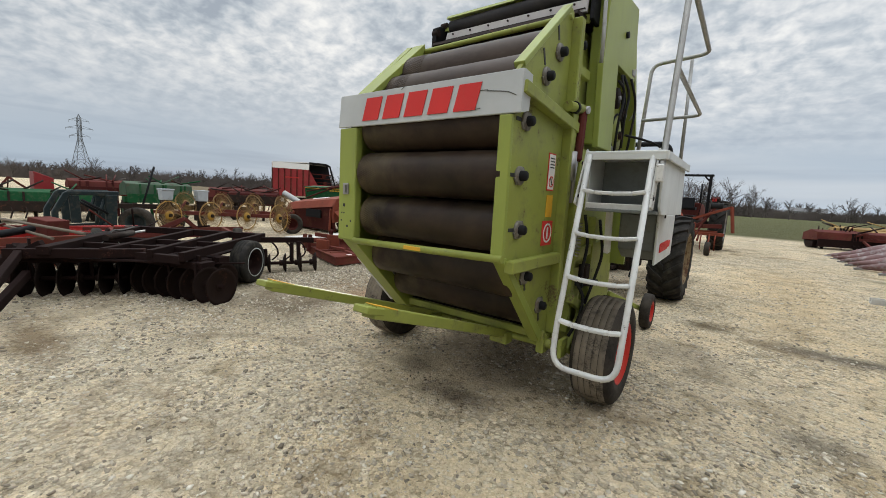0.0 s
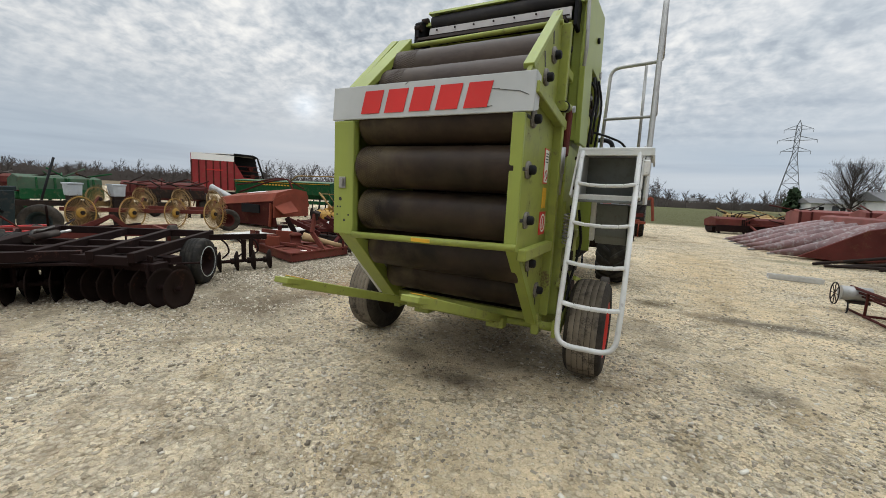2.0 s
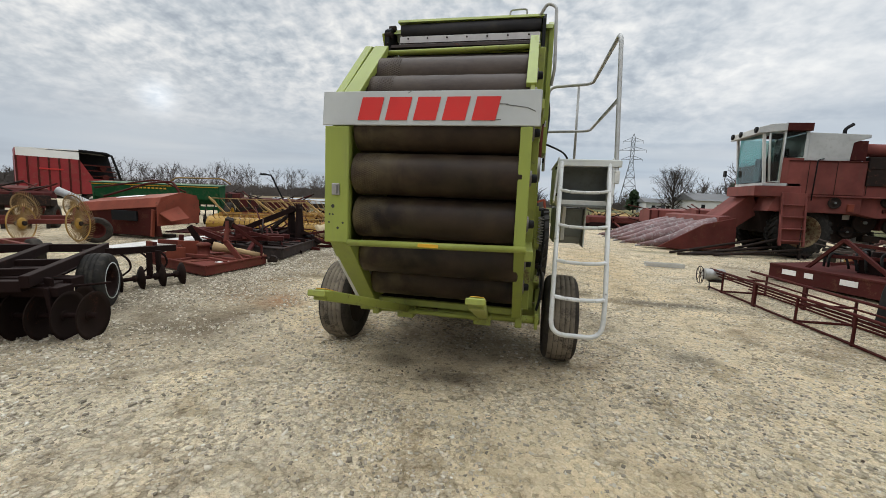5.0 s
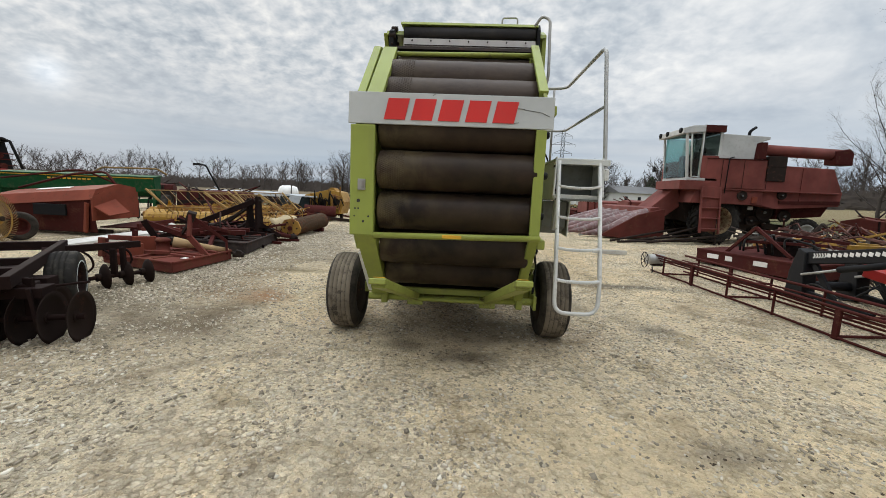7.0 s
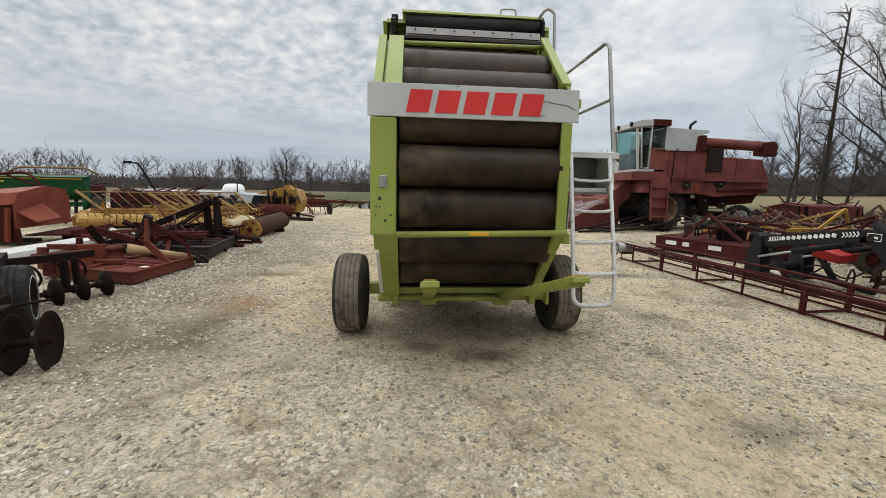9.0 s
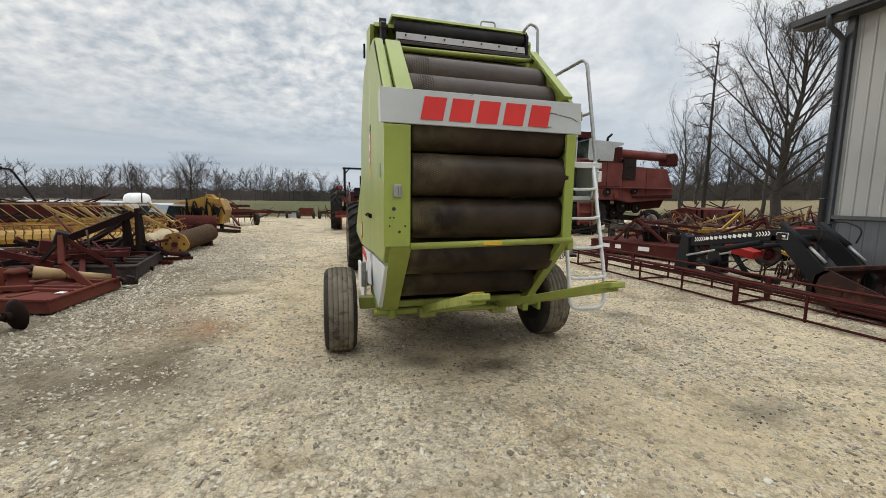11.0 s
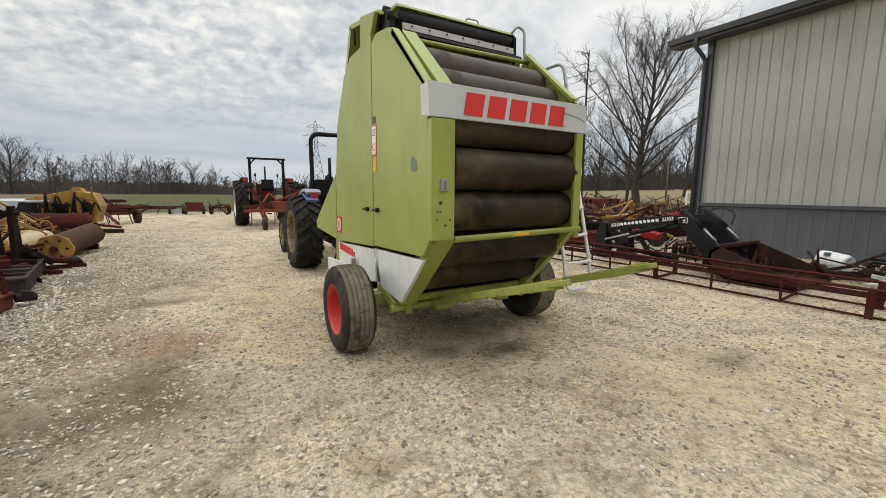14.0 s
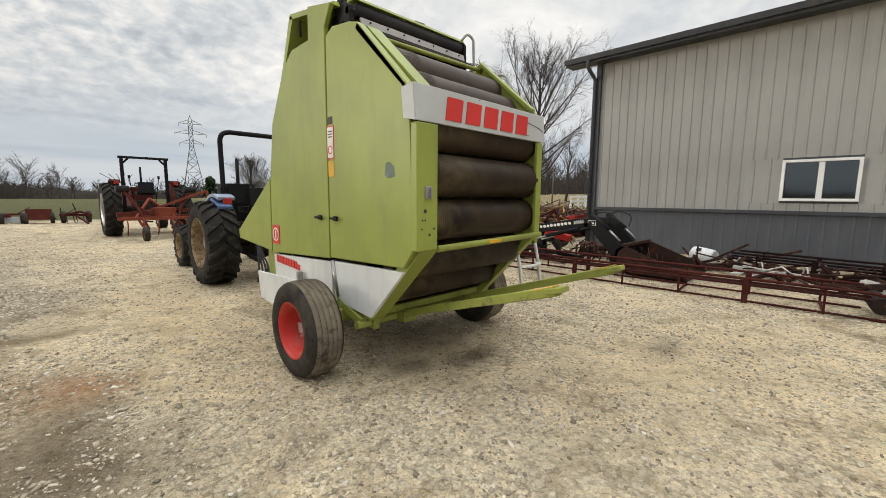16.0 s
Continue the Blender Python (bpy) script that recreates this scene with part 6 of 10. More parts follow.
def tractor(name, cx, y, track, R, w, front_R, base, body_mat, fender_mat, rim_mat, rops_z, rops_w, label, rops_round):
    """Seen from behind: rear axle at y, nose towards +y."""
    z = G(cx, y)
    t = thing(name, (cx, y, z), label, "tractor")
    for s in (-1, 1):
        tractor_wheel(t, (cx + s * track / 2, y, z + R - 0.01), s, R, w, 20, rim_mat)
        yf = y + base
        tractor_wheel(t, (cx + s * track * 0.44, yf, G(cx, yf) + front_R - 0.01), s, front_R, w * 0.66, 16, rim_mat)
        fx = cx + s * (track / 2 - w * 0.05)
        fen = Shape()
        arc = [(y + (R + 0.10) * math.cos(a), z + R + (R + 0.10) * math.sin(a)) for a in np.linspace(0.55, 1.95, 10)]
        inner = [(y + (R + 0.045) * math.cos(a), z + R + (R + 0.045) * math.sin(a)) for a in np.linspace(1.95, 0.55, 10)]
        fen.prism(arc + inner, 0, min(fx, fx - s * w * 0.55), max(fx, fx - s * w * 0.55))
        fo = part("fender", fen, fender_mat, t, "rounded fender", 0.008)
        part("fender_side", Shape().prism([(y - R * 0.75, z + R + 0.25), (y - R * 0.3, z + 2 * R + 0.03), (y + R * 0.5, z + 2 * R), (y + R * 0.9, z + R + 0.3)], 0, fx - s * w * 0.45 - 0.012, fx - s * w * 0.45 + 0.012), body_mat, fo)
        part("tail_lamp", Shape().box((fx - s * w * 0.3, y - R * 0.42, z + R * 1.98), (0.12, 0.05, 0.09)), BRIGHT_RED, t)
    part("rear_axle", Shape().cyl((cx - track / 2, y, z + R), (cx + track / 2, y, z + R), 0.11, n=14), DARK_STEEL, t)
    part("transmission", Shape().box((cx, y + 0.15, z + R), (0.46, 0.9, 0.55)).box((cx, y - 0.25, z + R), (0.34, 0.3, 0.4)), DARK_STEEL, t, "", 0.02)
    part("hood", Shape().prism([(y + 0.75, z + R + 0.10), (y + 0.75, z + R + 0.72), (y + base * 0.8, z + R + 0.68), (y + base + 0.45, z + R + 0.5), (y + base + 0.5, z + R - 0.1)], 0, cx - 0.31, cx + 0.31), body_mat, t, "long hood", 0.04)
    part("seat", Shape().box((cx, y + 0.10, z + R + 0.50), (0.48, 0.46, 0.10)).box((cx, y - 0.12, z + R + 0.68), (0.42, 0.09, 0.36), (-8, 0, 0)), BLACK, t, "black tractor seat", 0.03)
    part("floor_plate", Shape().box((cx, y + 0.55, z + R * 0.95), (track * 0.55, 0.7, 0.04)), DARK_STEEL, t)
    part("steering_wheel", Shape().tube([(cx + 0.2 * math.cos(a), y + 0.62 + 0.17 * math.sin(a), z + R + 0.78 + 0.08 * math.sin(a)) for a in np.linspace(0, 6.283, 20)], 0.014, 6, False).cyl((cx, y + 0.62, z + R + 0.78), (cx, y + 0.85, z + R + 0.5), 0.02, n=8), BLACK, t)
    part("exhaust", Shape().tube([(cx + 0.18, y + base * 0.75, z + R + 0.6), (cx + 0.18, y + base * 0.75, z + R + 1.45)], 0.035, 10), BLACK, t)
    if rops_round:
        pts = rounded([(cx - rops_w / 2 + 0.10, y - 0.02, z + R + 0.35), (cx - rops_w / 2, y - 0.02, z + R + 0.75), (cx - rops_w / 2, y + 0.02, rops_z), (cx + rops_w / 2, y + 0.02, rops_z), (cx + rops_w / 2, y - 0.02, z + R + 0.75), (cx + rops_w / 2 - 0.10, y - 0.02, z + R + 0.35)], 0.17, 7)
        ro = part("roll_bar", Shape().tube(pts, 0.038, 10), BLACK, t, "black tubular roll bar")
        for s in (-1, 1):
            part("roll_bar_joint", Shape().box((cx + s * rops_w / 2, y, z + R + 0.78), (0.10, 0.09, 0.16)), BLACK, ro)
    else:
        rp = Shape()
        for s in (-1, 1):
            rp.bar((cx + s * rops_w / 2, y - 0.1, z + R + 0.1), (cx + s * rops_w / 2, y - 0.1, rops_z), 0.09, 0.09)
            rp.bar((cx + s * (rops_w / 2 - 0.02), y - 0.1, rops_z - 0.2), (cx + s * (rops_w / 2 - 0.18), y - 0.1, rops_z - 0.02), 0.05)
        rp.bar((cx - rops_w / 2 - 0.08, y - 0.1, rops_z), (cx + rops_w / 2 + 0.08, y - 0.1, rops_z), 0.10, 0.07)
        part("roll_bar", rp, BLACK, t, "square black roll bar")
        for k, (px, py) in enumerate(((-0.3, 0.2), (0.32, 0.3))):
            part("lever", Shape().tube([(cx + px, y + py, z + R + 0.3), (cx + px * 1.3, y + py - 0.1, z + R + 1.0)], 0.012, 6).cyl((cx + px * 1.3, y + py - 0.1, z + R + 0.98), (cx + px * 1.3, y + py - 0.1, z + R + 1.08), 0.035, n=8), BLACK, t)
    # three-point arms
    for s in (-1, 1):
        part("lift_arm", Shape().bar((cx + s * 0.25, y - 0.1, z + R * 0.62), (cx + s * 0.36, y - 0.85, z + R * 0.62), 0.03, 0.07), body_mat, t)
    part("drawbar", Shape().bar((cx, y + 0.1, z + 0.42), (cx, y - 0.62, z + 0.44), 0.08, 0.05), DARK_STEEL, t)
    return t


blue = tractor("blue_tractor", -1.68, 7.16, 1.50, 0.66, 0.46, 0.41, 2.05, BLACK, PALE_BLUE, RIM_TAN, 2.49, 1.12, "blue and black utility tractor hitched to the baler", True)
part("side_stripe", Shape().box((-2.33, 6.98, 1.36), (0.20, 0.42, 0.05), (16, 0, 0)), BLUE, blue, "dark blue fender stripe")
part("console", Shape().box((-2.02, 7.35, 1.52), (0.34, 0.55, 0.32)), BLACK, blue, "", 0.04)
red = tractor("red_tractor", -1.82, 16.35, 1.86, 0.83, 0.44, 0.45, 2.5, RUST_RED, RUST_DARK, STEEL, 2.66, 1.16, "old red farm tractor with a square black roll bar", False)


def rear_cultivator(cx, y, label):
    z = G(cx, y)
    e = thing("rear_implement", (cx, y, z), label, "implement")
    fr = Shape()
    fr.bar((cx - 0.9, y, z + 0.62), (cx + 1.3, y, z + 0.62), 0.09)
    fr.bar((cx - 0.7, y + 0.5, z + 0.66), (cx + 1.1, y + 0.5, z + 0.66), 0.08)
    fr.bar((cx - 0.5, y, z + 0.62), (cx, y + 0.8, z + 1.2), 0.06)
    fr.bar((cx + 0.5, y, z + 0.62), (cx, y + 0.8, z + 1.2), 0.06)
    fr.bar((cx - 0.5, y + 0.6, z + 0.66), (cx + 1.4, y + 0.1, z + 1.45), 0.07)
    fr.bar((cx + 1.4, y + 0.1, z + 1.45), (cx + 1.5, y + 0.0, z + 0.7), 0.07)
    part("frame", fr, ORANGE_RED, e)
    for k in range(6):
        x = cx - 0.7 + 0.36 * k
        part("tine", Shape().tube(rounded([(x, y, z + 0.6), (x, y - 0.22, z + 0.5), (x, y - 0.15, z + 0.25), (x, y - 0.02, z + 0.14)], 0.1), 0.018, 6), ORANGE_RED, e)
    for x in (cx - 0.32, cx + 0.95):
        w = part("tail_wheel", tyre_shape((x, y - 0.35, G(x, y) + 0.20), (1, 0, 0), 0.205, 0.14), TYRE, e, "small black tail wheel")
        part("rim", rim_shape((x, y - 0.35, G(x, y) + 0.20), (1, 0, 0), 0.205, 0.14, 0.0), ORANGE_RED, w)
        part("wheel_fork", Shape().bar((x, y - 0.35, z + 0.2), (x, y - 0.05, z + 0.62), 0.04, 0.06), ORANGE_RED, e)
    # folded side arms with black gauge rollers, spring fingers and a red gear case
    part("gear_case", Shape().box((cx + 0.25, y + 0.25, z + 0.78), (0.5, 0.4, 0.3), (0, 0, 20)), ORANGE_RED, e, "", 0.05)
    part("cross_rail", Shape().bar((cx - 0.9, y + 0.2, z + 0.74), (cx + 1.2, y + 0.35, z + 0.86), 0.10, 0.12), RUST_RED, e)
    for sx in (-1, 1):
        top = Vector((cx + 0.15 + sx * 0.85, y + 0.35, z + 1.45))
        knee = Vector((cx + 0.15 + sx * 0.55, y + 0.25, z + 0.95))
        part("folded_arm", Shape().bar((cx + 0.15 + sx * 0.2, y + 0.2, z + 0.72), knee, 0.06, 0.08), RUST_RED, e)
        part("folded_arm", Shape().bar(knee, top, 0.055, 0.07), RUST_RED, e)
        part("folded_arm", Shape().bar(knee + Vector((0, 0.25, 0.1)), top + Vector((-0.1 * sx, 0.1, -0.1)), 0.06, 0.08), RUST_RED, e)
        part("gauge_roller", Shape().cyl(top + Vector((-0.16, 0, 0.02)), top + Vector((0.16, 0.05, 0.02)), 0.10, n=16), RUBBER_HOSE, e, "black rubber gauge roller", 0.02)
        for k in range(5):
            q = top + Vector((0.10 * (k - 2), -0.05, 0.1))
            part("finger", Shape().tube([q, q + Vector((0.06 * sx, -0.1, 0.2)), q + Vector((0.12 * sx + 0.08 * (k - 2), -0.15, 0.34))], 0.007, 5, False), DARK_STEEL, e)
        part("stay", Shape().bar((cx + 0.15 + sx * 0.35, y - 0.1, z + 0.30), knee, 0.04, 0.06), RUST_RED, e)
        part("low_link", Shape().bar((cx + 0.15 + sx * 0.45, y + 0.9, z + 0.55), (cx + 0.15 + sx * 0.5, y - 0.1, z + 0.42), 0.05, 0.07), ORANGE_RED, e)


rear_cultivator(-1.9, 14.55, "orange-red cultivator frame on the old tractor's hitch")

# ---- combine harvester and corn head ----


def build_combine():
    y0, y1 = 13.05, 16.0        # near and far side
    z0 = 0.17
    c = thing("combine_harvester", (7.6, 14.5, z0), "dull red combine harvester with a white grain tank and glass cab", "combine harvester")
    part("body", Shape().prism([(5.95, 1.55), (6.2, 2.2), (6.2, 3.06), (8.3, 3.06), (8.3, 1.55)], 1, y0 + 0.1, y1 - 0.1), COMBINE_HAZED, c, "dull red side panels", 0.02)
    part("side_panel", Shape().box((7.3, y0 + 0.08, 2.56), (1.95, 0.04, 0.95)), COMBINE_HAZED, c, "", 0.008)
    part("belt_rail", Shape().box((8.5, y0 + 0.12, 2.04), (4.5, 0.14, 0.04)), COMBINE_HAZED, c)
    part("rear_hood", Shape().prism([(8.3, 1.55), (8.3, 2.92), (10.55, 2.85), (10.93, 2.05), (10.88, 1.62), (8.8, 1.45)], 1, y0 + 0.2, y1 - 0.2), COMBINE_HAZED, c, "dull red straw hood", 0.02)
    part("engine_recess", Shape().box((8.68, y0 + 0.19, 2.62), (0.62, 0.06, 0.5)), DARK_STEEL, c, "dark engine screen", 0.01)
    part("engine_frame", Shape().box((8.68, y0 + 0.3, 3.02), (0.6, 0.3, 0.35)), DARK_STEEL, c, "", 0.02)
    part("grain_tank", Shape().prism([(6.78, 3.06), (6.78, 3.86), (8.31, 3.81), (8.30, 3.72), (7.90, 3.58), (7.86, 3.06)], 1, y0 + 0.12, y1 - 0.35), CAB_WHITE, c, "white grain tank", 0.015)
    part("lower_body", Shape().prism([(6.2, 0.9), (6.0, 1.6), (9.2, 1.6), (9.0, 1.0), (8.2, 0.65)], 1, y0 + 0.7, y1 - 0.7), DARK_STEEL, c)
    part("straw_walker_side", Shape().prism([(9.1, 1.1), (9.1, 1.6), (10.8, 1.6), (10.6, 1.25)], 1, y0 + 0.5, y1 - 0.5), RUST_DARK, c)
    # cab
    cy0, cy1 = 13.12, 14.72
    part("cab_roof", Shape().prism([(5.42, 3.80), (5.42, 3.98), (5.75, 4.08), (6.15, 4.10), (6.15, 3.88)], 1, cy0 - 0.06, cy1 + 0.06), CAB_WHITE, c, "white cab roof", 0.02)
    part("cab_roof_vent", Shape().box((6.46, 13.9, 4.0), (0.70, 1.66, 0.22)), RUST_DARK, c, "", 0.03)
    for px, py in ((5.66, cy0 + 0.04), (5.66, cy1 - 0.04), (6.14, cy0 + 0.04), (6.72, cy0 + 0.04), (6.72, cy1 - 0.04)):
        part("cab_post", Shape().bar((px + (0.10 if px < 5.8 else 0), py, 2.36), (px - (0.06 if px < 5.8 else 0), py, 3.9), 0.07, 0.07), CAB_WHITE, c)
    part("cab_sill", Shape().box((6.2, 13.92, 2.34), (1.0, 1.62, 0.09)), CAB_WHITE, c, "", 0.01)
    part("cab_base", Shape().box((6.1, 13.92, 2.14), (1.2, 1.7, 0.30)), COMBINE_HAZED, c, "", 0.03)
    part("door_frame", Shape().tube([(6.12, cy0 - 0.01, 2.42), (5.86, cy0 - 0.01, 2.42), (5.74, cy0 - 0.01, 3.82), (6.12, cy0 - 0.01, 3.82), (6.12, cy0 - 0.01, 2.42)], 0.03, 6), CAB_WHITE, c, "white cab door frame")
    for nm, ctr, size, gm in (("windscreen", (5.68, 13.92, 3.12), (0.012, 1.46, 1.44), CAB_GLASS), ("side_glass", (5.93, cy0 + 0.03, 3.12), (0.36, 0.012, 1.42), DOOR_GLASS), ("side_glass", (6.43, cy0 + 0.03, 3.5), (0.5, 0.012, 0.72), DOOR_GLASS), ("side_glass", (6.2, cy1 - 0.03, 3.12), (0.98, 0.012, 1.42), CAB_GLASS)):
        g = part(nm, Shape().box(ctr, size, cut=0.002), gm, c, "teal tinted glass")
        g.visible_shadow = False
    part("cab_back", Shape().box((6.74, 13.92, 2.95), (0.04, 1.5, 1.2)), CAB_WHITE, c)
    part("side_sill", Shape().box((6.43, cy0 + 0.02, 2.74), (0.54, 0.05, 0.76)), COMBINE_HAZED, c)
    part("seat", Shape().box((6.30, 13.9, 2.72), (0.45, 0.5, 0.14)).box((6.50, 13.9, 3.1), (0.14, 0.48, 0.7)), BLACK, c, "", 0.03)
    part("console", Shape().box((5.90, 13.75, 2.75), (0.16, 0.3, 0.7)).tube([(5.92 + 0.12 * math.cos(a), 13.75 + 0.2 * math.sin(a), 3.12) for a in np.linspace(0, 6.283, 14)], 0.015, 6, False), BLACK, c)
    for yy in (13.2, 14.1, 14.6):
        part("work_lamp", Shape().lathe([(0.001, 0.0), (0.085, 0.0), (0.085, 0.06), (0.05, 0.10), (0.001, 0.10)], (5.38, yy, 3.92), (1, 0, 0), 14), BLACK, c, "round black work lamp")
    part("mirror", Shape().box((5.45, 14.95, 2.75), (0.05, 0.16, 0.2)).bar((5.45, 14.95, 2.75), (5.7, 14.7, 2.5), 0.02), BLACK, c)
    # unloading auger
    au = part("auger_tube", Shape().tube([(7.95, 13.45, 3.42), (11.0, 13.62, 3.36)], 0.185, 18), COMBINE_HAZED, c, "dull red unloading auger")
    part("auger_spout", Shape().prism([(10.65, 3.02), (10.62, 3.46), (11.1, 3.55), (11.24, 3.42), (11.24, 3.0)], 1, 13.40, 13.84), RUST_DARK, au, "", 0.03)
    part("auger_elbow", Shape().box((8.05, 13.45, 3.36), (0.45, 0.5, 0.55)), RUST_DARK, c, "", 0.06)
    part("exhaust", Shape().tube(rounded([(8.15, 14.0, 3.6), (8.15, 14.0, 4.1), (8.35, 14.0, 4.25)], 0.08), 0.05, 8), BLACK, c)
    # ladder and wheels
    for x in (6.24, 6.84):
        part("ladder_stile", Shape().bar((x, y0 - 0.18, 0.55), (x, y0 + 0.02, 2.1), 0.05, 0.09), COMBINE_HAZED, c)
    for z in (0.7, 1.05, 1.4, 1.75):
        part("ladder_step", Shape().box((6.54, y0 - 0.16 + (z - 0.55) * 0.12, z), (0.58, 0.16, 0.035)), COMBINE_HAZED, c)
    part("ladder_shield", Shape().box((6.54, y0 - 0.02, 1.35), (0.56, 0.02, 1.5)), COMBINE_HAZED, c)
    part("hand_rail", Shape().tube(rounded([(6.95, y0 - 0.05, 1.9), (6.95, y0 - 0.1, 3.05), (7.15, y0, 3.1)], 0.08), 0.018, 8), BLACK, c)
    for yy, s in ((13.55, -1), (15.55, 1)):
        tw = lugged("wheel", (7.02, yy, z0 + 0.80), (0, s, 0), 0.81, 0.55, 20, TYRE_DARK, c, "large lugged drive tyre")
        part("rim", rim_shape((7.02, yy, z0 + 0.80), (0, s, 0), 0.81, 0.55), RIM_TAN, tw)
        t2 = lugged("wheel", (10.0, yy + 0.1 * s, z0 + 0.50), (0, s, 0), 0.51, 0.34, 18, TYRE_DARK, c)
        part("rim", rim_shape((10.0, yy + 0.1 * s, z0 + 0.50), (0, s, 0), 0.51, 0.34), CAB_WHITE, t2)
    part("front_axle", Shape().cyl((7.02, 13.4, z0 + 0.8), (7.02, 15.7, z0 + 0.8), 0.14, n=12), DARK_STEEL, c)
    part("rear_axle", Shape().box((10.0, 14.55, z0 + 0.6), (0.2, 1.9, 0.22)), DARK_STEEL, c)
    for x, z, r, yo in ((7.75, 1.30, 0.26, 0.62), (8.35, 1.02, 0.18, 0.60), (8.75, 1.32, 0.30, 0.58), (9.35, 1.22, 0.20, 0.46), (7.62, 1.85, 0.16, 0.10), (8.95, 1.92, 0.14, 0.16)):
        pu = part("belt_pulley", Shape().lathe([(0.001, 0.05), (r * 0.25, 0.05), (r * 0.3, 0.02), (r * 0.85, 0.02), (r, 0.05), (r, -0.03), (0.001, -0.03)], (x, y0 + yo, z), (0, -1, 0), 20), DARK_STEEL, c, "dark drive pulley")
        part("pulley_hub", Shape().cyl((x, y0 + yo - 0.09, z), (x, y0 + yo, z), r * 0.16, n=10), BOX_GREY, pu)
    for a, b in (((7.75, 1.56), (8.75, 1.62)), ((7.75, 1.04), (8.75, 1.02)), ((8.75, 1.62), (9.35, 1.42)), ((8.80, 1.03), (9.35, 1.02))):
        part("drive_belt", Shape().bar((a[0], y0 + 0.56, a[1]), (b[0], y0 + 0.54, b[1]), 0.035, 0.02), BLACK, c)
    for x in (6.85, 7.55, 8.32):
        part("panel_seam", Shape().box((x, y0 + 0.055, 2.55), (0.015, 0.012, 0.92)), DARK_STEEL, c)
    part("panel_edge", Shape().box((7.3, y0 + 0.05, 3.04), (1.95, 0.03, 0.03)), RUST_DARK, c)
    part("side_lamp", Shape().box((8.02, y0 + 0.06, 1.72), (0.16, 0.06, 0.22)), ORANGE_RED, c, "orange side lamp", 0.01)
    part("shield_strip", Shape().prism([(8.9, 1.62), (8.9, 1.72), (10.86, 1.80), (10.88, 1.66)], 1, y0 + 0.17, y0 + 0.20), RUST_DARK, c)
    part("hood_seam", Shape().bar((9.55, y0 + 0.19, 1.75), (9.55, y0 + 0.19, 2.84), 0.015, 0.012), RUST_DARK, c)
    part("cab_paper", Shape().box((5.98, y0 + 0.12, 3.35), (0.16, 0.006, 0.22), cut=0.001), DECAL_WHITE, c, "paper notice behind the door glass")
    part("label_plate", Shape().box((8.35, y0 + 0.68, 1.45), (0.18, 0.02, 0.14), cut=0.002), DECAL_WHITE, c)
    part("feeder_house", Shape().prism([(4.9, 0.45), (4.75, 1.05), (5.9, 2.1), (6.2, 1.5)], 1, 14.0, 15.2), COMBINE_HAZED, c, "", 0.03)


build_combine()


def build_corn_head():
    z0 = 0.17
    e = thing("corn_head", (4.2, 16.0, z0), "red corn head with long faded snouts on the gravel", "corn head")
    part("back_frame", Shape().prism([(4.75, 0.35), (4.85, 1.30), (5.15, 1.35), (5.25, 0.4)], 1, 13.55, 18.6), COMBINE_HAZED, e, "", 0.02)
    part("cross_auger", Shape().cyl((4.55, 13.6, 0.75), (4.55, 18.5, 0.75), 0.2, n=14), DARK_STEEL, e)
    for k in range(6):
        y = 13.85 + 0.88 * k
        x_tip = 2.35 - 0.05 * k if k else 2.6
        w = 0.30 if k else 0.36
        prof = [(x_tip, 0.20, 0.03), (x_tip + 0.5, 0.36, 0.14), (x_tip + 1.1, 0.62, w * 0.8), (4.5, 1.02 if k else 1.12, w), (4.85, 1.1 if k else 1.2, w)]
        sh = Shape()
        v, f = [], []
        n = 9
        for x, h, ww in prof:
            for i in range(n):
                a = math.pi * i / (n - 1)
                v.append((x, y - ww * math.cos(a), z0 + 0.02 + (h - 0.1) * (0.55 + 0.45 * math.sin(a)) if 0 < i < n - 1 else z0 + 0.06))
        for j in range(len(prof) - 1):
            for i in range(n - 1):
                f.append((j * n + i, j * n + i + 1, (j + 1) * n + i + 1, (j + 1) * n + i))
            f.append((j * n + n - 1, j * n, (j + 1) * n, (j + 1) * n + n - 1))
        f.append(tuple(range(n)))
        sh.add(v, f, True)
        sn = part("snout", sh, SNOUT, e, "tapered faded red snout")
        part("snout_shoe", Shape().bar((x_tip - 0.06, y, z0 + 0.05), (x_tip + 0.35, y, z0 + 0.10), 0.10, 0.05), STEEL, sn)
    part("end_shield", Shape().prism([(3.1, 0.25), (4.4, 1.05), (5.3, 1.30), (5.35, 0.35), (4.0, 0.2)], 1, 13.42, 13.50), RUST_RED, e, "", 0.02)


SNOUT = paint("sun_bleached_red_plastic", (0.16, 0.088, 0.084), 0.5, var=0.35, dirt=0.95, dirt_col=(0.38, 0.36, 0.35), size=0.9)
build_corn_head()

# ---- bale elevators beside the shed ----


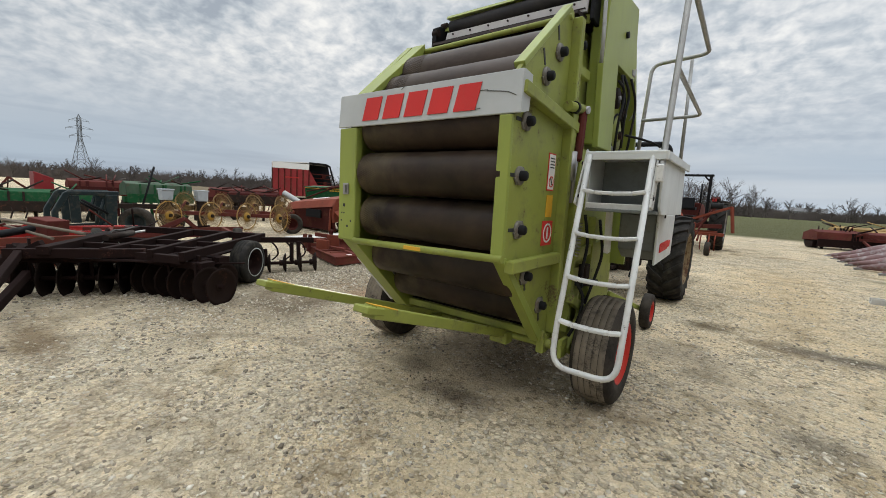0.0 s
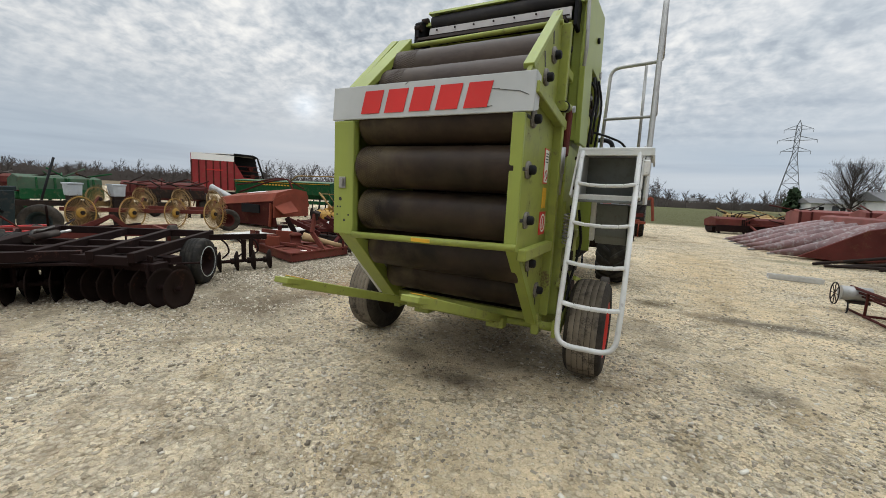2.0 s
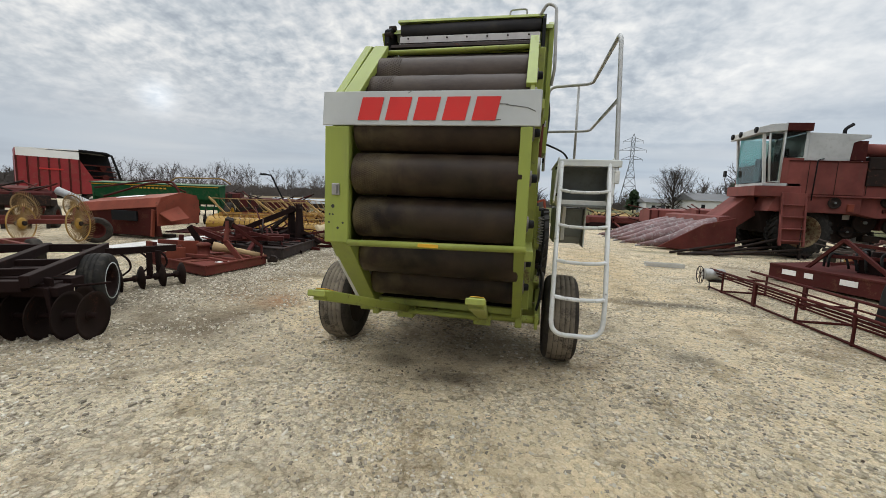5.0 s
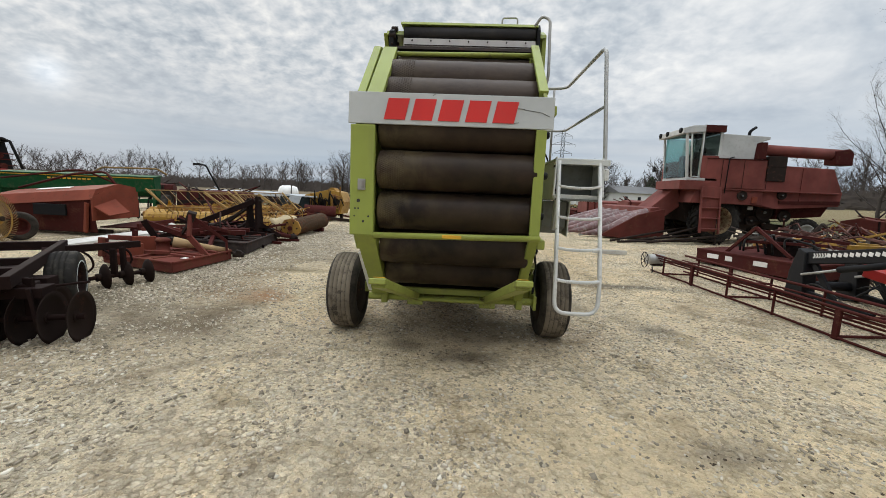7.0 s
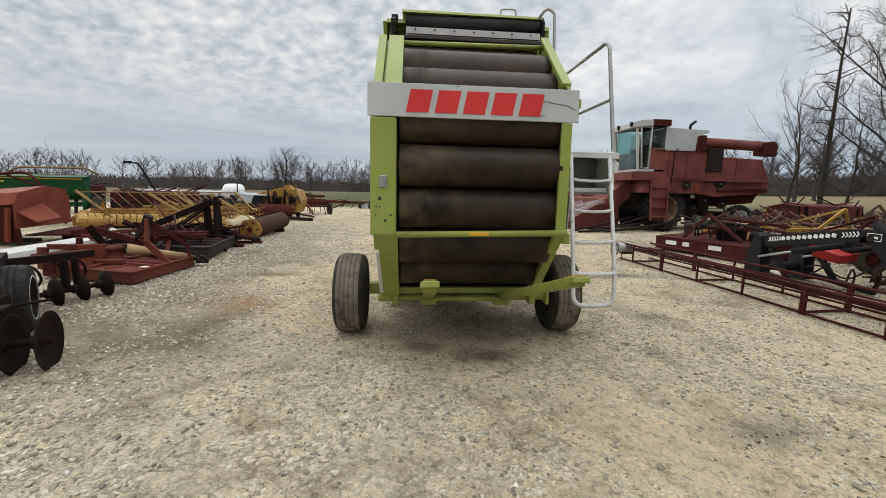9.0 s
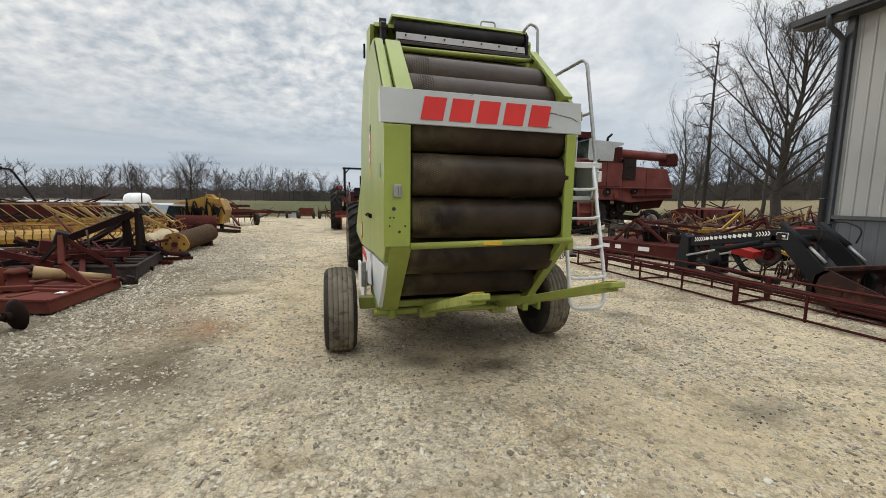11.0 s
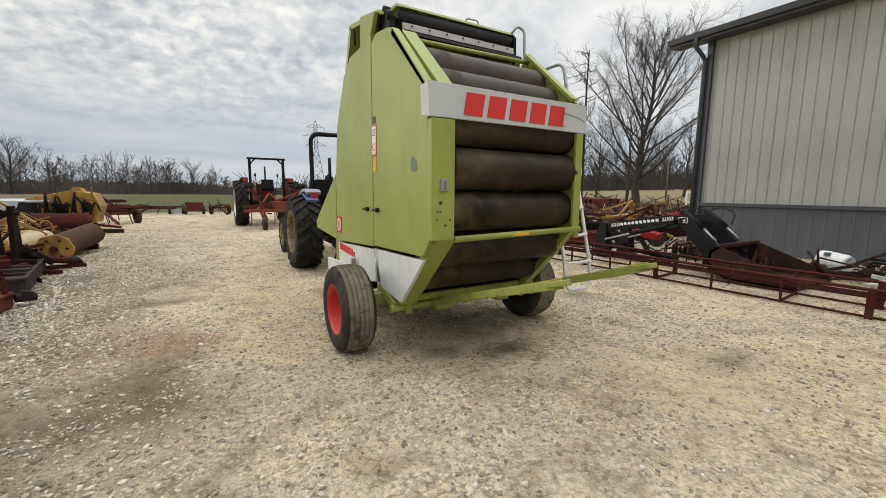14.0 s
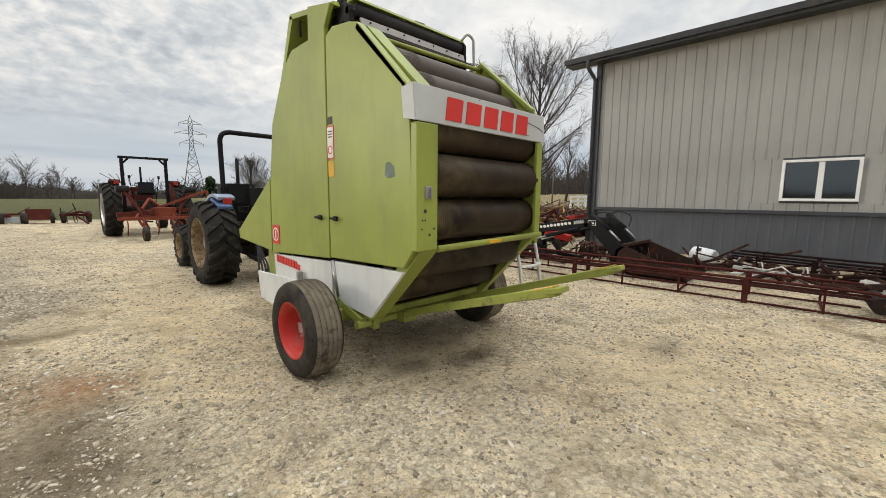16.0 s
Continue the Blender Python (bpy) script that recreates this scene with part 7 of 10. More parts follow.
def elevator(x0, y0, x1, y1, width, height, posts, mat, label, motor):
    """A long open steel trough of rails and posts that lies on the ground from one end to the other."""
    a, b = Vector((x0, y0, 0)), Vector((x1, y1, 0))
    d = (b - a).normalized()
    s = Vector((-d.y, d.x, 0))
    if s.x < 0:
        s = -s
    L = (b - a).length

    def at(u, v, z):
        p = a + d * u + s * v
        return Vector((p.x, p.y, G(p.x, p.y) + z))
    m = at(L / 2, width / 2, 0)
    e = thing("bale_elevator", m, label, "bale elevator")

    def line(v, z):
        return [at(u, v, z) for u in np.linspace(0, L, 9)]
    for v, z, r in ((0, 0.025, 0.017), (width, 0.025, 0.017), (0, height, 0.022), (width, height, 0.022), (0.05, height * 0.72, 0.015), (width - 0.05, height * 0.72, 0.015), (0.02, height * 0.86, 0.018)):
        part("rail", Shape().tube(line(v, z), r, 6), mat, e)
    for k in range(posts):
        u = L * (k + 0.5) / posts
        for v in (0, width):
            big = k % 3 == 1
            part("post", Shape().bar(at(u, v, 0.0), at(u, v, height), 0.075 if big else 0.028, 0.035 if big else 0.028), mat, e)
        if k % 2 == 0:
            part("cross_bar", Shape().bar(at(u, 0, height * 0.72), at(u, width, height * 0.72), 0.03), mat, e)
            part("cross_bar", Shape().bar(at(u, 0, 0.03), at(u, width, 0.03), 0.03), mat, e)
    chain = Shape()
    for v in (width * 0.4, width * 0.6):
        chain.tube(line(v, height * 0.66), 0.012, 5)
    part("chain", chain, DARK_STEEL, e, "rusty conveyor chain")
    part("end_hoop", Shape().tube(rounded([at(L, 0, height), at(L + 0.22, 0, height * 0.9), at(L + 0.30, 0, height * 0.4), at(L + 0.18, 0, 0.02), at(L, 0, 0.02)], 0.12), 0.02, 8), mat, e)
    part("end_roller", Shape().cyl(at(L + 0.1, 0, height * 0.55), at(L + 0.1, width, height * 0.55), 0.10, n=14), DARK_STEEL, e)
    if motor:
        p = at(0.1, 0.05, height * 0.75)
        mo = part("motor", Shape().cyl(p - Vector((0.20, 0, 0)), p + Vector((0.12, 0, 0)), 0.10, n=18), GALV, e, "round grey electric motor")
        part("motor_foot", Shape().box(p + Vector((0, 0, -0.11)), (0.22, 0.16, 0.04)), DARK_STEEL, mo)
        part("pulley_rim", Shape().lathe([(0.150, 0), (0.160, 0), (0.160, 0.012), (0.150, 0.012), (0.150, 0)], p + Vector((-0.26, 0, -0.02)), (1, 0, 0), 22), DARK_STEEL, mo)
        pc = p + Vector((-0.254, 0, -0.02))
        for q in range(4):
            t = q * 0.785
            dv = Vector((0, math.cos(t), math.sin(t))) * 0.15
            part("pulley_spoke", Shape().tube([pc - dv, pc + dv], 0.006, 5, False), DARK_STEEL, mo)
        part("cable", Shape().tube(rounded([p + Vector((-0.1, 0, -0.1)), p + Vector((-0.12, -0.12, -0.28)), p + Vector((-0.3, -0.2, -0.30)), p + Vector((-0.42, -0.1, -0.29))], 0.1), 0.010, 6), BLACK, e)
    return e


elevator(2.20, 7.30, 2.88, -0.25, 0.69, 0.35, 9, RUST_DARK, "rusty dark red bale elevator lying on the gravel", True)
elevator(5.45, 1.65, 5.0, -5.0, 0.6, 0.40, 8, HARROW, "rusty brown bale elevator lying by the shed", False)
solo("metal_channel", Shape().prism([(9.45, 0.125), (9.62, 0.125), (9.62, 0.215), (9.59, 0.215), (9.59, 0.15), (9.48, 0.15), (9.48, 0.215), (9.45, 0.215)], 0, 1.72, 2.55), WHITE_BEAM, "short pale steel channel lying on the gravel", "steel beam")

# ---- black loader with its bucket ----


def build_loader():
    e = thing("front_loader", (4.3, 4.6, G(4.3, 4.6)), "black front-end loader frame with a rusty bucket on the gravel", "loader")
    for dx in (0.0, 0.80):
        arm = Shape()
        arm.prism([(5.50, 0.62), (5.55, 0.80), (4.05, 1.07), (3.72, 1.08), (3.60, 0.92), (4.0, 0.88)], 0, 3.62 + dx, 3.74 + dx)
        arm.prism([(3.92, 1.05), (3.64, 1.08), (3.02, 0.44), (3.06, 0.24), (3.24, 0.28), (3.78, 0.86)], 0, 3.625 + dx, 3.735 + dx)
        part("boom", arm, BLACK, e, "black box section boom", 0.012)
        part("pivot", Shape().cyl((3.605 + dx, 3.78, 0.97), (3.755 + dx, 3.78, 0.97), 0.045, n=14), DARK_STEEL, e)
        mast = Shape()
        mast.prism([(5.30, 0.10), (5.36, 0.82), (5.50, 0.88), (5.62, 0.5), (5.66, 0.08)], 0, 3.58 + dx, 3.78 + dx)
        part("mast", mast, BLACK, e, "black loader mast", 0.015)
        ram = part("ram", Shape().tube([(3.57 + dx, 4.75, 0.66), (3.57 + dx, 4.0, 0.86)], 0.045, 12), BLACK, e)
        part("ram_rod", Shape().tube([(3.57 + dx, 5.35, 0.48), (3.57 + dx, 4.7, 0.67)], 0.020, 10), GALV, ram, "bright steel rod")
        ram2 = part("ram", Shape().tube([(3.68 + dx, 3.80, 1.16), (3.68 + dx, 3.40, 0.86)], 0.05, 12), BLACK, e)
        part("ram_rod", Shape().tube([(3.68 + dx, 3.42, 0.875), (3.68 + dx, 3.18, 0.66)], 0.022, 10), GALV, ram2)
        part("hose", Shape().tube(rounded([(3.72 + dx, 3.85, 1.08), (3.78 + dx, 3.6, 1.24), (3.78 + dx, 3.3, 1.12), (3.74 + dx, 3.35, 0.9)], 0.15), 0.012, 6), RUBBER_HOSE, e)
        part("hose", Shape().tube(rounded([(3.58 + dx, 5.3, 0.3), (3.5 + dx, 5.0, 0.42), (3.56 + dx, 4.6, 0.22), (3.7 + dx, 4.3, 0.55)], 0.15), 0.013, 6), RUBBER_HOSE, e)
        part("brace", Shape().bar((3.68 + dx, 5.4, 0.2), (3.68 + dx, 4.3, 0.12), 0.08, 0.08), BLACK, e)
        part("brace", Shape().bar((3.68 + dx, 5.35, 0.75), (3.68 + dx, 4.85, 0.14), 0.05, 0.09), BLACK, e)
        part("bucket_lug", Shape().prism([(3.12, 0.2), (3.12, 0.62), (3.30, 0.5), (3.34, 0.2)], 0, 3.60 + dx, 3.63 + dx), BLACK, e)
    part("cross_tube", Shape().cyl((3.62, 3.85, 0.93), (4.54, 3.85, 0.93), 0.06, n=12), BLACK, e)
    part("cross_tube", Shape().cyl((3.62, 5.45, 0.30), (4.54, 5.45, 0.30), 0.07, n=12), BLACK, e)
    # brand panel: plain white bars and chevrons on the near boom
    for k in range(10):
        y = 5.0 - 0.085 * k
        z = 0.745 + (5.5 - y) * 0.17
        part("white_bar", Shape().box((3.617, y, z), (0.004, 0.06, 0.055), (10, 0, 0), 0.001), DECAL_WHITE, e, "plain white bar")
    ch = Shape()
    for k in range(5):
        for y0, s in ((5.07 + 0.045 * k, 1), (4.13 - 0.045 * k, 1)):
            z = 0.745 + (5.5 - y0) * 0.17
            ch.bar((3.616, y0, z + 0.035), (3.616, y0 - 0.03, z), 0.016, 0.003, (1, 0, 0), 0.0005)
            ch.bar((3.616, y0 - 0.03, z), (3.616, y0, z - 0.035), 0.016, 0.003, (1, 0, 0), 0.0005)
    part("white_chevrons", ch, DECAL_WHITE, e, "white chevron stripes")
    fr = Shape()
    for y in (3.66, 3.82):
        fr.box((3.616, y, 0.99), (0.004, 0.008, 0.10), cut=0.001)
    for z in (0.945, 1.035):
        fr.box((3.616, 3.74, z), (0.004, 0.16, 0.008), cut=0.001)
    fr.box((3.616, 3.74, 0.985), (0.004, 0.09, 0.03), cut=0.001)
    part("white_badge", fr, DECAL_WHITE, e, "small outlined white badge")
    # bucket: curved back, floor, two cheeks
    prof = [(3.05, 0.60), (3.18, 0.50), (3.22, 0.30), (3.12, 0.12), (2.9, 0.05), (1.95, 0.05), (1.95, 0.075), (2.88, 0.085), (3.08, 0.15), (3.17, 0.31), (3.13, 0.48), (3.02, 0.57)]
    part("bucket", Shape().prism(prof, 0, 3.50, 4.92), RUST_BUCKET, e, "dark rusty loader bucket")
    for x in (3.50, 4.90):
        part("bucket_cheek", Shape().prism([(3.05, 0.60), (3.2, 0.48), (3.2, 0.2), (2.9, 0.06), (1.95, 0.06), (2.0, 0.2)], 0, x, x + 0.022), RUST_BUCKET, e)
    part("bucket_edge", Shape().box((4.21, 3.05, 0.60), (1.44, 0.06, 0.05)), RUST_BUCKET, e)
    for k, (x, y) in enumerate(((4.35, 4.75), (4.55, 5.15), (4.05, 4.6))):
        part("red_bracket", Shape().box((x, y, 0.62), (0.30, 0.34, 0.13), (12, 0, 18)), BRIGHT_RED, e, "bright red mounting bracket")


RUST_BUCKET = paint("brown_rusted_bucket_steel", (0.040, 0.022, 0.018), 0.65, 0.1, dirt=0.5, dirt_col=(0.06, 0.035, 0.026), rust=0.45, rust_col=(0.06, 0.025, 0.016), relief=0.3)
build_loader()
drum = thing("plastic_drum", (6.05, 2.25, 0.03), "white plastic drum lying on its side", "drum")
ax = Vector((-0.25, -0.95, -0.12)).normalized()
part("barrel", Shape().lathe([(0.001, -0.27), (0.10, -0.27), (0.165, -0.23), (0.18, -0.15), (0.172, -0.135), (0.18, -0.12), (0.18, 0.08), (0.172, 0.095), (0.18, 0.11), (0.177, 0.18), (0.155, 0.23), (0.14, 0.215), (0.001, 0.215)], (6.05, 2.25, 0.235), ax, 30), PLASTIC_WHITE, drum)
part("bung", Shape().cyl(Vector((6.05, 2.25, 0.235)) + ax * 0.21 + Vector((0.05, 0, 0.08)), Vector((6.05, 2.25, 0.235)) + ax * 0.23 + Vector((0.05, 0, 0.08)), 0.03, n=12), DECAL_BLACK, drum)
part("print_bar", Shape().box((5.93, 2.33, 0.385), (0.09, 0.10, 0.004), (0, -38, 0), 0.001), DECAL_BLACK, drum)

# ---- dark red mower deck with labels, behind the elevator ----
deck = thing("mower_conditioner", (5.2, 7.9, G(5.2, 7.9)), "dark red mower deck with white labels and a pole frame", "mower")
dq = [Vector((3.93, 8.80, 0.44)), Vector((4.72, 6.55, 0.44)), Vector((6.3, 7.3, 0.46)), Vector((5.4, 9.5, 0.46))]
part("deck", Shape().sheet(dq, 0.03), RUST_DARK, deck)
for a, b in zip(dq, dq[1:] + dq[:1]):
    part("skirt", Shape().sheet([a + Vector((0, 0, -0.29)), b + Vector((0, 0, -0.29)), b, a], 0.02), RUST_DARK, deck)
    part("edge_rail", Shape().bar(a, b, 0.05, 0.04), RUST_DARK, deck)
fd = (dq[1] - dq[0]).normalized()
fn = Vector((-abs(fd.y), -fd.x * (1 if fd.y < 0 else -1), 0)).normalized()
ft = math.degrees(math.atan2(fd.y, fd.x))
for u, w in ((0.42, 0.28), (0.80, 0.16), (1.48, 0.28)):
    part("label_plate", Shape().box(dq[0] + fd * u + fn * 0.016 + Vector((0, 0, -0.11)), (w, 0.006, 0.10), (0, 0, ft), 0.001), DECAL_WHITE, deck, "torn white label")
for a, b in (((4.35, 8.4, 0.45), (4.62, 7.95, 1.05)), ((4.62, 7.95, 1.05), (4.85, 7.2, 0.5)), ((4.62, 7.95, 1.02), (5.7, 8.6, 0.6)), ((4.5, 8.2, 0.72), (5.5, 7.2, 0.78)), ((4.7, 7.9, 0.98), (5.8, 7.1, 0.85)), ((5.0, 8.8, 0.5), (5.9, 7.6, 0.9))):
    part("pole", Shape().bar(a, b, 0.06), RUST_DARK, deck)
rng = np.random.default_rng(77)
for k in range(9):
    p = Vector((4.75 + rng.uniform(0, 0.9), 7.3 + rng.uniform(0, 1.2), 0.5))
    q = p + Vector((rng.uniform(-0.5, 0.5), rng.uniform(-0.6, 0.6), 0.02))
    part("hose", Shape().tube(rounded([p, p + Vector((0, 0.1, rng.uniform(0.2, 0.45))), q + Vector((0, 0, rng.uniform(0.2, 0.4))), q], 0.15), 0.022, 6), RUBBER_HOSE, deck)
part("gearbox", Shape().box((5.2, 7.9, 0.60), (0.5, 0.42, 0.3), (0, 0, 30)).cyl((5.2, 7.9, 0.7), (5.2, 7.9, 0.86), 0.14, n=14), HARROW, deck, "", 0.04)
part("belt_cover", Shape().cyl((5.55, 7.35, 0.47), (5.55, 7.35, 0.66), 0.3, n=20), HARROW, deck, "", 0.02)
for x, y in ((4.95, 7.0), (4.4, 8.7)):
    part("leg", Shape().bar((x, y, 0.08), (x, y, 0.42), 0.08), RUST_DARK, deck)
for a, b in (((3.15, 12.35, 0.05), (7.30, 14.40, 0.62)), ((3.55, 12.25, 0.05), (7.60, 13.75, 0.42)), ((3.30, 12.15, 0.05), (7.20, 13.20, 0.14)), ((4.60, 12.90, 0.08), (7.05, 13.30, 0.75)), ((4.30, 12.30, 0.05), (6.90, 12.95, 0.30))):
    pipe = Shape().tube([(a[0], a[1], G(a[0], a[1]) + a[2]), (b[0], b[1], G(b[0], b[1]) + b[2])], 0.038, 8).bar((b[0] - 0.1, b[1] - 0.04, G(b[0], b[1]) - 0.02), (b[0] - 0.1, b[1] - 0.04, G(b[0], b[1]) + b[2] - 0.03), 0.05, 0.05)
    solo("steel_pipe", pipe, DARK_STEEL, "long dark rusty steel pipe propped up at one end", "pipe", group="pipes in front of the combine")

# ---- machines along the west side ----


def build_harrow():
    def P(x, y, z):
        return Vector((x, y, G(x, y) + z))
    e = thing("disc_harrow", P(-6.9, 2.4, 0), "old brown-black disc harrow with rubber transport wheels", "disc harrow")

    def gang(x0, y0, x1, y1, n, R):
        s, t = P(x0, y0, R - 0.02), P(x1, y1, R - 0.02)
        d = (t - s).normalized()
        part("gang_shaft", Shape().tube([s - d * 0.08, t + d * 0.1], 0.028, 8), HARROW, e)
        for k in range(n):
            c = s.lerp(t, k / (n - 1))
            sh = Shape().lathe([(0.03, 0.0), (R * 0.5, 0.008), (R * 0.82, 0.03), (R, 0.052), (R, 0.056), (R * 0.82, 0.036), (R * 0.5, 0.014), (0.03, 0.006)], c, -d, 26)
            sh.cyl(c - d * 0.02, c + d * 0.05, 0.05, n=12)
            part("disc", sh, DISC_STEEL, e, "dished brown steel disc")
            if k % 3 == 1:
                part("gang_hanger", Shape().bar(c + d * 0.1, c + d * 0.1 + Vector((0, 0, 0.36)), 0.03, 0.09), HARROW, e)
    gang(-5.12, 2.24, -6.30, 1.83, 7, 0.232)
    gang(-6.42, 1.60, -6.98, 0.74, 6, 0.232)
    gang(-6.45, 2.75, -7.55, 2.05, 6, 0.21)
    gang(-5.62, 2.52, -6.55, 2.20, 6, 0.21)
    gang(-6.75, 1.85, -7.30, 0.98, 6, 0.21)
    gang(-7.7, 1.95, -8.3, 1.1, 5, 0.21)
    gang(-6.15, 4.30, -6.50, 3.64, 4, 0.17)
    # broad deck sheet, added to put the discs below it in shade
    part("deck_plate", Shape().sheet([P(x, y, 0.47) for x, y in ((-5.50, 2.06), (-6.62, 3.52), (-8.05, 2.35), (-6.85, 0.92))], 0.02), HARROW, e, "dark steel deck sheet over the discs")

    def beam(x0, y0, z0, x1, y1, z1, w=0.10, h=0.12):
        part("frame_beam", Shape().bar(P(x0, y0, z0), P(x1, y1, z1), w, h), HARROW, e)
    beam(-5.38, 1.93, 0.575, -6.64, 3.66, 0.60, 0.07, 0.11)
    beam(-5.44, 1.97, 0.53, -6.16, 1.70, 0.52, 0.08, 0.10)
    beam(-6.10, 1.78, 0.55, -6.82, 0.62, 0.56, 0.10, 0.11)
    beam(-6.60, 3.62, 0.60, -8.20, 2.30, 0.64, 0.08, 0.10)
    beam(-6.55, 0.90, 0.60, -8.25, 2.35, 0.64, 0.13, 0.10)
    beam(-5.85, 1.75, 0.57, -7.10, 3.30, 0.62, 0.08, 0.10)
    beam(-6.30, 1.40, 0.57, -7.55, 2.92, 0.62, 0.08, 0.10)
    beam(-6.05, 2.86, 0.575, -7.55, 1.62, 0.60, 0.07, 0.07)
    beam(-5.75, 2.42, 0.565, -7.20, 1.22, 0.59, 0.07, 0.07)
    beam(-5.30, 2.20, 0.45, -6.42, 1.80, 0.45, 0.20, 0.09)
    beam(-6.42, 1.66, 0.46, -7.02, 0.74, 0.46, 0.20, 0.09)
    beam(-5.62, 2.54, 0.44, -6.60, 2.20, 0.44, 0.18, 0.10)
    beam(-6.55, 3.50, 0.56, -6.30, 4.42, 0.52, 0.06, 0.09)
    beam(-6.52, 3.62, 0.40, -6.50, 3.62, 0.16, 0.05, 0.07)
    beam(-6.28, 4.10, 0.52, -6.27, 4.10, 0.18, 0.04, 0.07)
    beam(-5.45, 2.10, 0.50, -5.60, 2.30, 0.48, 0.16, 0.04)
    # upright ends and drag bars at the near corner
    beam(-5.36, 2.10, 0.50, -5.33, 2.12, 0.20, 0.14, 0.03)
    beam(-5.80, 1.95, 0.50, -5.78, 1.97, 0.20, 0.12, 0.03)
    beam(-6.95, 0.8, 0.602, -5.65, 0.38, 0.344, 0.07, 0.10)
    beam(-6.7, 0.78, 0.31, -5.85, 0.38, 0.069, 0.07, 0.10)
    beam(-6.98, 0.72, 0.619, -6.85, 0.66, 0.189, 0.06, 0.22)
    beam(-6.75, 0.95, 0.636, -7.05, 0.6, 0.378, 0.08, 0.14)
    beam(-7.4, 0.8, 0.568, -6.6, 0.25, 0.086, 0.08, 0.10)
    for k in range(3):
        x, y = -6.50 + 0.07 * k, 3.72 + 0.22 * k
        part("spring_shank", Shape().tube(rounded([P(x, y, 0.52), P(x + 0.10, y + 0.04, 0.44), P(x + 0.10, y + 0.08, 0.30), P(x, y + 0.02, 0.20)], 0.08), 0.014, 6), HARROW, e, "curved spring shank")
    part("scraper_bar", Shape().bar(P(-5.75, 2.32, 0.38), P(-6.5, 2.05, 0.38), 0.04, 0.06), HARROW, e)
    part("outer_bar", Shape().bar(P(-5.42, 2.72, 0.41), P(-5.62, 2.22, 0.43), 0.022, 0.022), HARROW, e)
    part("cylinder", Shape().tube([P(-6.85, 1.56, 0.68), P(-7.22, 1.96, 0.69)], 0.045, 12), DARK_STEEL, e)
    part("cylinder_rod", Shape().tube([P(-7.22, 1.96, 0.69), P(-7.40, 2.16, 0.69)], 0.02, 8), GALV, e, "bright cylinder rod")
    part("old_hose", Shape().tube(rounded([P(-6.9, 1.6, 0.70), P(-7.1, 1.7, 0.76), P(-7.5, 1.9, 0.70), P(-8.0, 2.2, 0.70)], 0.3), 0.014, 6), RUBBER_HOSE, e)
    W = Vector((0.84, 0.54, 0)).normalized()
    for x, y in ((-6.03, 3.07), (-8.1, 1.8)):
        c = P(x, y, 0.315)
        w = part("wheel", tyre_shape(c, W, 0.325, 0.25, 3), TYRE_DARK, e, "worn black tyre with a pale sidewall ring")
        part("rim", rim_shape(c, W, 0.325, 0.25, 0.01), HARROW, w, "brown steel rim")
        part("sidewall_ring", Shape().lathe([(0.206, 0.0), (0.217, 0.003), (0.217, 0.006), (0.206, 0.006)], c + W * 0.1262, W, 36), PLATE_WHITE, w, "thin white sidewall ring")
        part("wheel_arm", Shape().bar(c - W * 0.14, P(x - 0.45, y + 0.2, 0.60), 0.05, 0.10), HARROW, e)
        part("axle_stub", Shape().cyl(c - W * 0.18, c + W * 0.05, 0.035, n=10), HARROW, e)


build_harrow()


def build_brush_mower(corners, h, mat, label, gear):
    """A low flat deck with skirts, stiffeners and a gearbox."""
    cx = sum(c[0] for c in corners) / len(corners)
    cy = sum(c[1] for c in corners) / len(corners)
    z = G(cx, cy)
    e = thing("rotary_mower", (cx, cy, z), label, "mower")
    q = [Vector((x, y, G(x, y) + h)) for x, y in corners]
    part("deck", Shape().sheet(q, 0.02), mat, e, "flat rusted deck plate")
    for a, b in zip(q, q[1:] + q[:1]):
        lo_a, lo_b = Vector((a.x, a.y, G(a.x, a.y) + 0.03)), Vector((b.x, b.y, G(b.x, b.y) + 0.03))
        part("skirt", Shape().sheet([lo_a, lo_b, b, a], 0.016), mat, e)
        part("edge_rail", Shape().bar(a + Vector((0, 0, 0.012)), b + Vector((0, 0, 0.012)), 0.05, 0.03), mat, e)
    c = Vector((gear[0], gear[1], z + h))
    part("gearbox", Shape().lathe([(0.001, 0.0), (0.15, 0.0), (0.15, 0.05), (0.10, 0.07), (0.10, 0.20), (0.12, 0.21), (0.12, 0.24), (0.07, 0.27), (0.001, 0.27)], c, (0, 0, 1), 18), mat, e, "round cast gearbox")
    for k in range(4):
        a = q[k].lerp(q[(k + 1) % 4], 0.5)
        part("stiffener", Shape().bar(c + (a - c) * 0.2 + Vector((0, 0, 0.03)), c + (a - c) * 0.97 + Vector((0, 0, 0.02)), 0.07, 0.04), mat, e)
    for u in (0.3, 0.72):
        part("stiffener", Shape().bar(q[0].lerp(q[1], u) + Vector((0, 0, 0.03)), q[3].lerp(q[2], u) + Vector((0, 0, 0.03)), 0.06, 0.05), mat, e)
    return e


